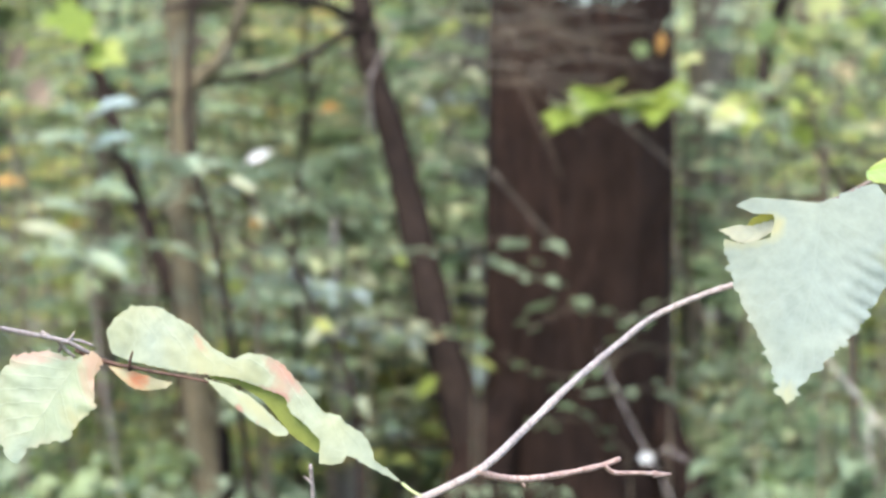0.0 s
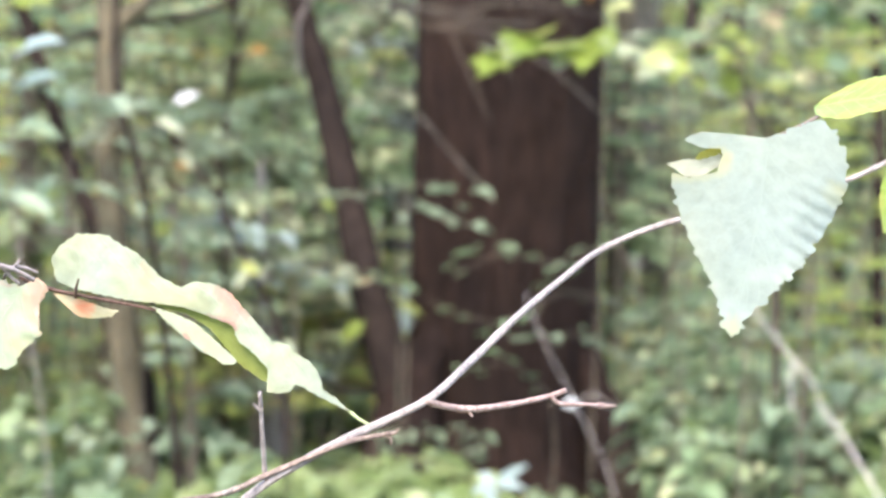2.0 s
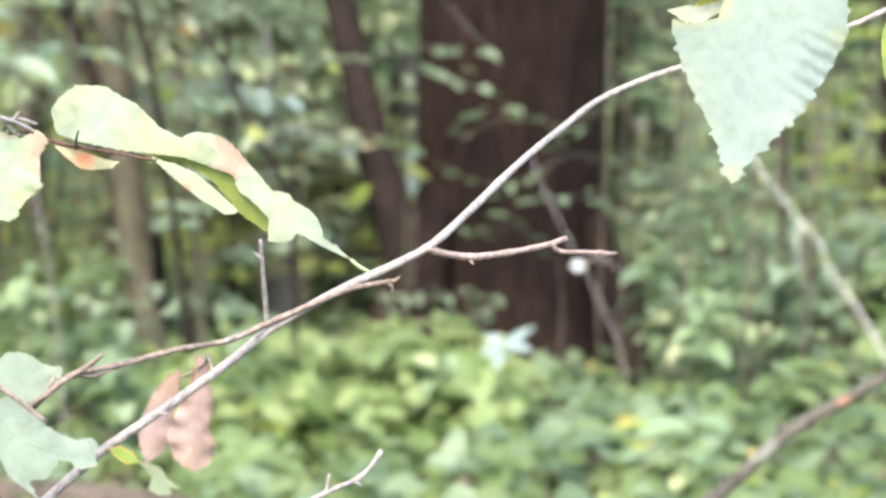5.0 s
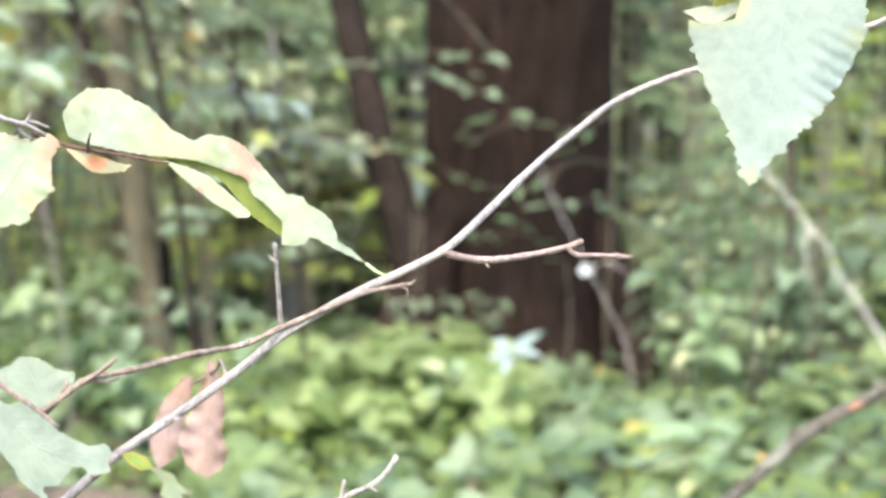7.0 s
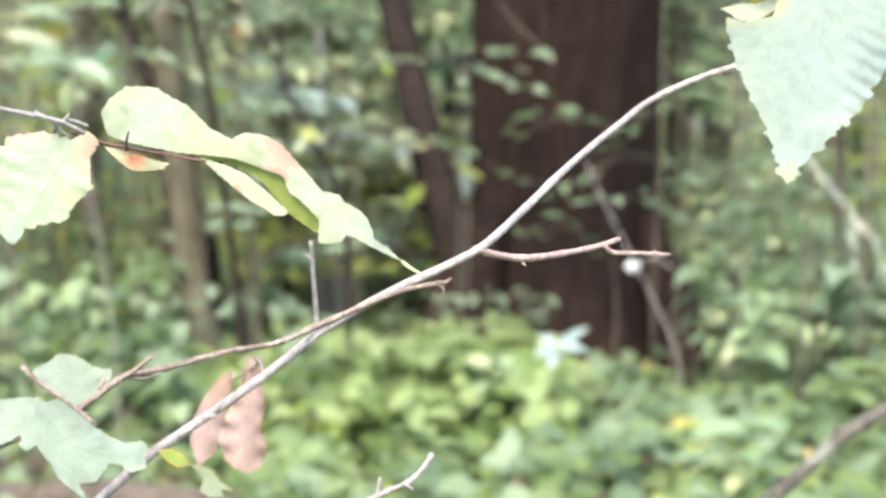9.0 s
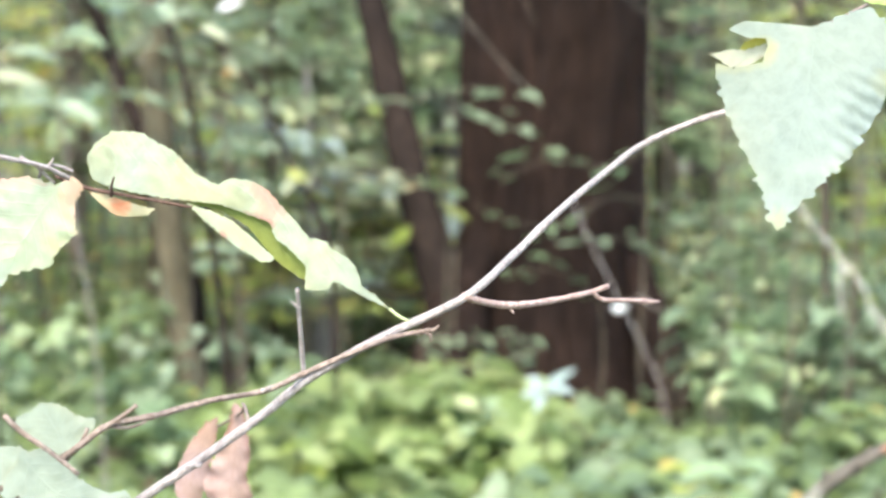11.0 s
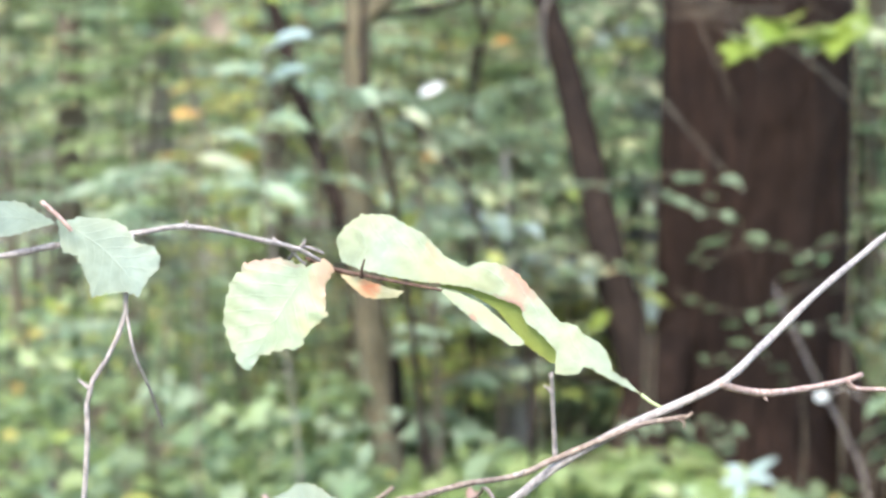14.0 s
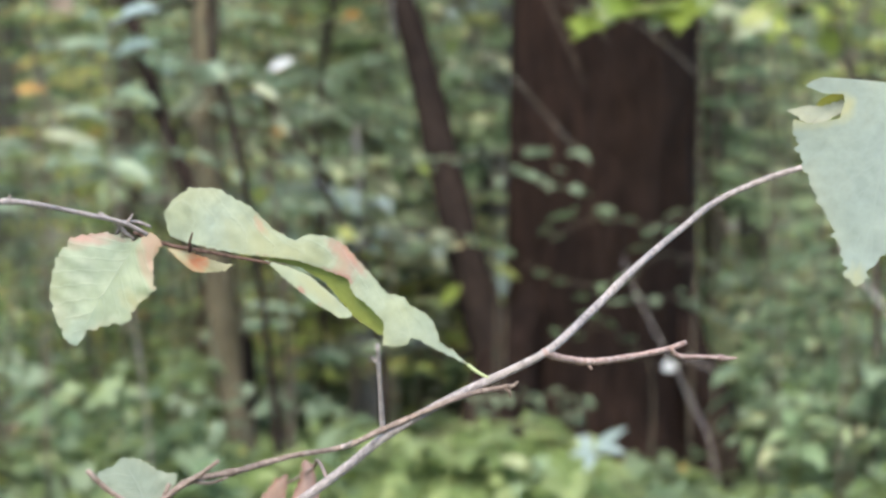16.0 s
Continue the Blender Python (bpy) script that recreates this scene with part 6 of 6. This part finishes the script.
leaf_spray([(-0.5741, 5.8, 0.4069), (-0.8081, 5.75, 0.3965), (-1.037, 5.7, 0.4211)], 15, 0.09, LEAF_BLUE, "low twig with broad bluish leaves")
leaf_spray([(-0.3603, 5.7, 0.3582), (-0.5594, 5.65, 0.3921), (-0.7543, 5.6, 0.3574)], 14, 0.09, LEAF_BLUE, "low twig with broad bluish leaves")
leaf_spray([(1.402, 6, 1.829), (1.201, 5.95, 1.816), (1, 5.9, 1.803)], 16, 0.08, LEAF_YELLOW, "twig with yellowing leaves")
leaf_spray([(1.407, 6, 1.591), (1.206, 5.95, 1.562), (1.056, 5.9, 1.586)], 14, 0.07, LEAF_YELLOW, "twig with yellowing leaves")
leaf_spray([(1.433, 6.1, 1.484), (1.246, 6.05, 1.474), (1.042, 6, 1.401)], 14, 0.06, LEAF_GREY, "twig with dull green leaves")
leaf_spray([(1.157, 6.3, 1.99), (0.9652, 6.25, 1.911), (0.7664, 6.2, 1.87)], 18, 0.07, LEAF_BLUE, "twig with bluish green leaves")
leaf_spray([(0.1619, 7.4, 1.954), (0.01004, 7.35, 1.885), (-0.1829, 7.3, 1.817)], 22, 0.085, LEAF_LIME, "twig with lime green leaves behind the trunk")
leaf_spray([(0.166, 7.4, 1.542), (0.05611, 7.35, 1.584), (-0.05118, 7.3, 1.496)], 18, 0.08, LEAF_LIME, "twig with lime green leaves behind the trunk")
leaf_spray([(-0.9232, 6.6, 1.877), (-0.7234, 6.55, 1.838), (-0.4497, 6.5, 1.781)], 20, 0.07, LEAF_GREY, "high twig with dull green leaves")
leaf_spray([(-1.422, 6.4, 1.955), (-1.168, 6.35, 1.972), (-0.8999, 6.3, 1.916)], 20, 0.07, LEAF_GREY, "high twig with dull green leaves")
leaf_spray([(-0.7207, 6.9, 1.653), (-0.4734, 6.85, 1.674), (-0.2696, 6.8, 1.695)], 20, 0.07, LEAF_FRESH, "high twig with fresh green leaves")
leaf_spray([(-0.5392, 6.9, 1.09), (-0.3538, 6.85, 1.065), (-0.1613, 6.8, 1.102)], 24, 0.075, LEAF_FAR, "twig with small pale green leaves")
leaf_spray([(-0.5177, 6.9, 0.9475), (-0.312, 6.85, 0.9343), (-0.1295, 6.8, 0.9714)], 24, 0.075, LEAF_FAR, "twig with small pale green leaves")
leaf_spray([(-0.1876, 6.8, 0.7986), (-0.3662, 6.75, 0.8313), (-0.5411, 6.7, 0.8037)], 24, 0.075, LEAF_BLUE, "twig with small pale green leaves")
leaf_spray([(-0.5607, 6.9, 1.252), (-0.3962, 6.85, 1.277), (-0.2132, 6.8, 1.252)], 22, 0.075, LEAF_FAR, "twig with small pale green leaves")
leaf_spray([(-1.119, 6, 1.133), (-0.9365, 5.95, 1.156), (-0.7388, 5.9, 1.119)], 24, 0.075, LEAF_BLUE, "twig with pale bluish leaves")
leaf_spray([(-0.7345, 6, 1.315), (-0.5719, 5.95, 1.328), (-0.3776, 5.9, 1.394)], 24, 0.075, LEAF_BLUE, "twig with pale bluish leaves")
for spot, leafmat in (([(1.473, 6, 0.6086), (1.197, 5.95, 0.6076), (0.8857, 5.9, 0.6425)], LEAF_FAR), ([(1.506, 5.95, 0.4713), (1.226, 5.9, 0.4986), (0.9172, 5.85, 0.4811)], LEAF_HERB), ([(1.515, 5.9, 0.3716), (1.256, 5.85, 0.3638), (0.9638, 5.8, 0.4098)], LEAF_BLUE), ([(1.472, 5.85, 0.2641), (1.195, 5.8, 0.2933), (0.855, 5.75, 0.2603)], LEAF_FAR), ([(1.533, 6.1, 0.7041), (1.321, 6.05, 0.7201), (1.078, 6, 0.7)], LEAF_HERB)):
    leaf_spray(spot, 30, 0.075, leafmat, "spreading twig with small pale leaves")
for spot, leafmat in (([(-0.938, 6.6, 0.5921), (-0.7189, 6.55, 0.6103), (-0.4835, 6.5, 0.5896)], LEAF_YELLOW), ([(-0.8819, 6.6, 0.4641), (-0.6432, 6.55, 0.4635), (-0.3877, 6.5, 0.5024)], LEAF_YELLOW), ([(-0.7413, 6.55, 0.3641), (-0.4656, 6.5, 0.3644), (-0.1738, 6.45, 0.4041)], LEAF_YELLOW), ([(-1.1, 6.5, 0.4097), (-0.9014, 6.45, 0.3997), (-0.6859, 6.4, 0.4384)], LEAF_FRESH), ([(-0.3794, 6.7, 0.5627), (-0.2189, 6.65, 0.5608), (-0.08012, 6.6, 0.5986)], LEAF_FAR), ([(-0.9571, 6.3, 0.3103), (-0.6898, 6.25, 0.34), (-0.4262, 6.2, 0.3223)], LEAF_BLUE)):
    leaf_spray(spot, 28, 0.075, leafmat, "spreading low twig with light leaves")
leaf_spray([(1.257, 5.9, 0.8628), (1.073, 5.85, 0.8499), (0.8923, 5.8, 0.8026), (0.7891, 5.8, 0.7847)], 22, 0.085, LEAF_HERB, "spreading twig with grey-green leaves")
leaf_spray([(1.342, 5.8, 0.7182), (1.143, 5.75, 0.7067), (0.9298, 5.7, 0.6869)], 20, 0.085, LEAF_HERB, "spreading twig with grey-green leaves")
leaf_spray([(-1.197, 5.3, 1.459), (-1.061, 5.25, 1.483), (-0.8516, 5.2, 1.454), (-0.6981, 5.2, 1.424)], 18, 0.1, LEAF_BLUE, "twig with large bluish leaves")
leaf_spray([(-0.9324, 5.9, 1.237), (-0.7749, 5.9, 1.36), (-0.6178, 5.9, 1.405)], 12, 0.09, LEAF_BLUE, "twig with large bluish leaves")
leaf_spray([(-1.238, 5.4, 1.114), (-1.068, 5.35, 1.166), (-0.9009, 5.3, 1.154)], 14, 0.1, LEAF_BLUE, "twig with large bluish leaves")
leaf_spray([(1.316, 5.7, 1.611), (1.168, 5.7, 1.619), (1.008, 5.65, 1.6)], 10, 0.08, LEAF_LIME, "twig with lime yellow leaves")
leaf_spray([(1.656, 5.9, 2.009), (1.466, 5.85, 1.992), (1.245, 5.8, 2.009)], 16, 0.09, LEAF_LIME, "twig with lime yellow leaves")
leaf_spray([(1.389, 6.1, 1.797), (1.21, 6.1, 1.787), (0.9871, 6.05, 1.757)], 14, 0.09, LEAF_FRESH, "twig with fresh green leaves")
leaf_spray([(-1.301, 5.7, 1.782), (-1.156, 5.65, 1.813), (-1.014, 5.6, 1.762)], 4, 0.07, LEAF_LIME, "twig with lime yellow leaves")



def lobed_spray(pts, count, size, mats, label):
    """A maple twig with its lobed leaves, on a slim stem."""
    x0, y0, z0 = pts[0]
    root = thing("maple_twig", (x0, y0 + 0.05, 0.0), label, "twig", "maple twigs")
    stem("stalk_stem", [(x0, y0 + 0.05, -0.02), (x0 + 0.03, y0 + 0.08, z0 * 0.6), pts[0]], 0.006, 0.003, BARK_BROWN, root, seg=6, n=10)
    stem("twig", pts, 0.003, 0.0014, BARK_BROWN, root, seg=5)
    line = spline(pts, count)
    for k in range(count):
        p = line[k + 1] + Vector(RNG.normal(size=3)) * size * 0.2
        a = RNG.random() * 6.28
        d = Vector((math.cos(a), -0.4 + 0.5 * math.sin(a), -0.25 - 0.4 * RNG.random())).normalized()
        lobed_leaf(p, p + d * size * (0.7 + 0.5 * RNG.random()), (0.3 * RNG.normal(), -0.5, 1.0), mats[k % len(mats)], root)


lobed_spray([(1.119, 5.6, 1.957), (1.303, 5.6, 1.969), (1.556, 5.6, 1.941)], 16, 0.12, (LEAF_LIME, LEAF_YELLOW), "maple twig with lime-yellow lobed leaves")
lobed_spray([(0.94, 5.7, 1.759), (1.041, 5.7, 1.811), (1.178, 5.7, 1.789)], 6, 0.11, (LEAF_FRESH, LEAF_LIME), "maple twig with light green lobed leaves")
lobed_spray([(1.196, 5.8, 1.871), (1.423, 5.8, 1.841), (1.633, 5.8, 1.828)], 12, 0.11, (LEAF_LIME, LEAF_FRESH, LEAF_YELLOW), "maple twig with lime-yellow lobed leaves")
lobed_spray([(0.924, 5.9, 1.592), (1.186, 5.9, 1.684), (1.646, 5.9, 1.746)], 12, 0.1, (LEAF_YELLOW, LEAF_GREY, LEAF_FRESH), "maple twig with pale yellowing lobed leaves")
lobed_spray([(0.944, 5.9, 1.504), (1.226, 5.9, 1.527), (1.65, 5.9, 1.588)], 12, 0.1, (LEAF_YELLOW, LEAF_GREY, LEAF_LIME), "maple twig with pale yellowing lobed leaves")
leaf_spray([(0.72, 6.02, 1.985), (0.54, 6.0, 1.93), (0.36, 5.98, 1.96)], 16, 0.07, LEAF_PALE, "high twig with small greyish leaves")
for k in range(15):
    x0, z0 = -0.1 + 0.45 * RNG.random(), 1.6 + 0.42 * RNG.random()
    reach, rise = 0.35 + 0.5 * RNG.random(), 0.2 * RNG.normal()
    y0 = 6.05 + 0.1 * RNG.random()
    stem("twig", [(x0, y0, z0), (x0 + 0.4 * reach, y0 - 0.05, z0 + 0.3 * rise + 0.02), (x0 + reach, y0 - 0.08, z0 + rise - 0.03)], 0.0021, 0.001, (BARK_GREY, BARK_BROWN)[k % 2], leaning, seg=5)

for k in range(24):
    x, y, z = -0.2 + 0.14 * RNG.random(), 7.1 + 0.35 * RNG.random(), 0.6 + 0.1 * k
    if k > 11:
        x, y, z = -0.7 + 0.32 * RNG.random(), 6.4 + 0.4 * RNG.random(), 0.38 + 0.06 * (k - 12)
    mat, look_of = ((LEAF_FAR, "pale green"), (LEAF_PALE, "silvery"), (LEAF_CREAM, "pale cream-green"))[k % 3]
    leaf_spray([(x, y, z), (x + 0.16, y - 0.04, z + 0.02), (x + 0.34, y - 0.08, z + 0.03 * RNG.normal())], 18, 0.085, mat, "flat twig with " + look_of + " leaves beside the leaning stem")
for k in range(14):
    x, y, z = -1.15 + 0.25 * RNG.random(), 6.9 + 0.9 * RNG.random(), 0.25 + 0.85 * RNG.random()
    a, b = 0.03 * RNG.normal(), 0.05 * RNG.normal()
    mat, look_of = ((LEAF_YELLOW, "yellow-green"), (LEAF_HERB, "grey-green"), (LEAF_YELLOW, "yellow-green"), (LEAF_GREY, "dull green"))[k % 4]
    leaf_spray([(x, y, z), (x + 0.16, y - 0.05, z + a), (x + 0.34, y - 0.1, z + b)], 16, 0.08, mat, "flat low twig with " + look_of + " leaves")
for k in range(18):
    x, y, z = -1.3 + 1.1 * RNG.random(), 6.6 + 0.9 * RNG.random(), 0.6 + 0.8 * RNG.random()
    a, b = 0.03 * RNG.normal(), 0.05 * RNG.normal()
    mat, look_of = ((LEAF_FAR, "pale green"), (LEAF_CREAM, "pale cream-green"), (LEAF_BLUE, "pale bluish"))[k % 3]
    leaf_spray([(x, y, z), (x + 0.2, y - 0.05, z + a), (x + 0.42, y - 0.1, z + b)], 18, 0.08, mat, "flat twig with " + look_of + " leaves")

for px, py, h, sp, tw, per, size, mat, label in (
    (-0.55, 6.1, 1.5, 0.45, 26, 12, 0.075, LEAF_BLUE, "open shrub with drooping dull green leaves"),
    (-1.45, 5.9, 1.6, 0.5, 34, 12, 0.075, LEAF_BLUE, "open shrub with drooping bluish green leaves"),
    (1.35, 6.9, 1.2, 0.5, 30, 12, 0.06, LEAF_GREY, "open shrub with drooping dull green leaves"),
    (1.75, 6.35, 0.7, 0.45, 26, 12, 0.06, LEAF_BLUE, "open low shrub with small pale leaves"),
    (1.2, 7.6, 1.35, 0.5, 34, 13, 0.06, LEAF_FAR, "open shrub with small light green leaves"),
    (-0.72, 7.5, 0.95, 0.5, 56, 15, 0.065, LEAF_YELLOW, "low open shrub with yellow-green leaves"),
    (-0.5, 7.3, 1.0, 0.5, 56, 15, 0.065, LEAF_YELLOW, "low open shrub with yellow-green leaves"),
    (-1.45, 7.1, 1.0, 0.5, 32, 13, 0.065, LEAF_FRESH, "low open shrub with fresh green leaves"),
    (-0.15, 7.6, 1.0, 0.45, 50, 15, 0.065, LEAF_YELLOW, "low open shrub with yellow-green leaves"),
    (-0.38, 7.2, 1.9, 0.5, 54, 14, 0.075, LEAF_BLUE, "open shrub with drooping bluish green leaves"),
    (1.08, 6.9, 0.8, 0.38, 26, 12, 0.055, LEAF_BLUE, "open low shrub with small pale leaves"),
    (1.42, 7.2, 0.9, 0.4, 28, 12, 0.055, LEAF_FAR, "open low shrub with small light green leaves"),
    (1.5, 7.6, 1.5, 0.5, 54, 14, 0.065, LEAF_FAR, "open shrub with small light green leaves"),
    (1.75, 6.9, 1.9, 0.55, 54, 14, 0.065, LEAF_YELLOW, "open shrub with yellowing leaves"),
):
    shrub("open_shrub", px, py, h, sp, tw, per, size, mat, BARK_BROWN, label, 0.12 if px > 1.0 else 0.3, droop=0.3, radius=0.008)

# ---- woodland herbs, leaf by leaf ----


def herb_leaf(length, width, bend, seed):
    """A single ovate herb leaf along +y, a little folded and drooping, with a wavy rim."""
    bm, rows = bmesh.new(), []
    for i in range(7):
        s = i / 6
        w = width * (math.sin(math.pi * min(0.985, s * 0.97 + 0.015) ** 0.8) ** 0.8)
        z = 0.22 * length * s - bend * length * s * s
        wob = 0.06 * length * noise.noise(Vector((s * 3, seed, 1)))
        rows.append([bm.verts.new(p) for p in ((-w, s * length, z + 0.32 * w + wob), (-0.5 * w, s * length, z + 0.14 * w), (0, s * length, z), (0.5 * w, s * length, z + 0.14 * w), (w, s * length, z + 0.32 * w - wob))])
    for a, c in zip(rows, rows[1:]):
        for k in range(4):
            bm.faces.new((a[k], a[k + 1], c[k + 1], c[k]))
    me = bpy.data.meshes.new("leaf")
    bm.to_mesh(me)
    bm.free()
    me.polygons.foreach_set("use_smooth", [True] * len(me.polygons))
    return me


def herb_plant(mat, leaves, height, size, seed, label):
    root = thing("woodland_herb", (0, 0, 0), label, "herb", "woodland herbs")
    rnd = random.Random(seed)
    stem("stalk_stem", [(0, 0, -0.02), (0.02, 0.01, height * 0.5), (0.01, 0.02, height)], 0.003, 0.0018, HERB_STALK, root, seg=5, n=6)
    shapes = [herb_leaf(size * q, size * q * 0.3, 0.45, seed + q) for q in (0.8, 1.0, 1.2)]
    for me in shapes:
        me.materials.append(mat)
    for k in range(leaves):
        ob = new("leaf", shapes[k % 3])
        ob.parent = root
        ob.matrix_basis = pose(0.01, 0.01, height * (0.5 + 0.5 * (k + 1) / leaves), -8 + 22 * rnd.random(), -12 + 24 * rnd.random(), 137.5 * k + 25 * rnd.random())
    return root


HERB_STALK = foliage_material("green_herb_stalk", [(0.0, (0.12, 0.17, 0.06)), (1.0, (0.2, 0.24, 0.1))], 0.5, 0.1)
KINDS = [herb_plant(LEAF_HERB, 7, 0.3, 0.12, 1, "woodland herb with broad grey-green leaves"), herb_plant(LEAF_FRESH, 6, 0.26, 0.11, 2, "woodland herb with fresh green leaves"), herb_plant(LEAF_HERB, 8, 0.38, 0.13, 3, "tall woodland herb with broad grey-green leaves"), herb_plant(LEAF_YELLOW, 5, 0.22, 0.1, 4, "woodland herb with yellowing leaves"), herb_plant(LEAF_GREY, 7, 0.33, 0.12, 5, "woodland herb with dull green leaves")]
spots = []
for k in range(125):
    y = 4.2 + 2.9 * RNG.random()
    x = y * (-0.36 + 0.68 * RNG.random())
    if (-1.2 < x < -0.25 and y < 4.75) or math.hypot(x - 0.45, y - 6.3) < 0.95 or math.hypot(x - 0.16, y - 6.5) < 0.15 or (x < -0.2 * y and k % 2) or (y < 5.1 and k % 3):
        continue
    spots.append((x, y))
for k, (x, y) in enumerate(spots):
    kind = KINDS[(1, 1, 2, 4, 0, 1, 3, 1)[k % 8]]
    m = Matrix.LocRotScale((x, y, ground_height(x, y)), Euler((0.1 * RNG.normal(), 0.1 * RNG.normal(), RNG.random() * 6.28)), None)
    if k < 5:
        KINDS[k].matrix_basis = m
    else:
        copy_thing(kind, m)

TALL = [herb_plant(LEAF_BLUE, 10, 0.52, 0.12, 11, "tall woodland herb with pale bluish leaves"), herb_plant(LEAF_FAR, 10, 0.47, 0.11, 12, "tall woodland herb with pale green leaves"), herb_plant(LEAF_FRESH, 8, 0.36, 0.13, 13, "woodland herb with large fresh green leaves")]
places = []
for k in range(42):
    y = 5.6 + 2.2 * RNG.random()
    y = min(y, 6.6) if k % 3 else y
    x = y * (0.155 + 0.15 * RNG.random()) if k % 3 else y * (-0.33 + 0.27 * RNG.random())
    places.append((x, y, (0, 1, 1, 0, 2)[k % 5] if x > 0 or y < 6.4 else 2))
for k in range(4):
    places.append((-0.3 + 0.15 * k + 0.03 * RNG.normal(), 5.35 + 0.05 * RNG.normal(), 2))
used = set()
for x, y, kind in places:
    m = Matrix.LocRotScale((x, y, ground_height(x, y)), Euler((0.12 * RNG.normal(), 0.12 * RNG.normal(), RNG.random() * 6.28)), None)
    if kind in used:
        copy_thing(TALL[kind], m)
    else:
        used.add(kind)
        TALL[kind].matrix_basis = m

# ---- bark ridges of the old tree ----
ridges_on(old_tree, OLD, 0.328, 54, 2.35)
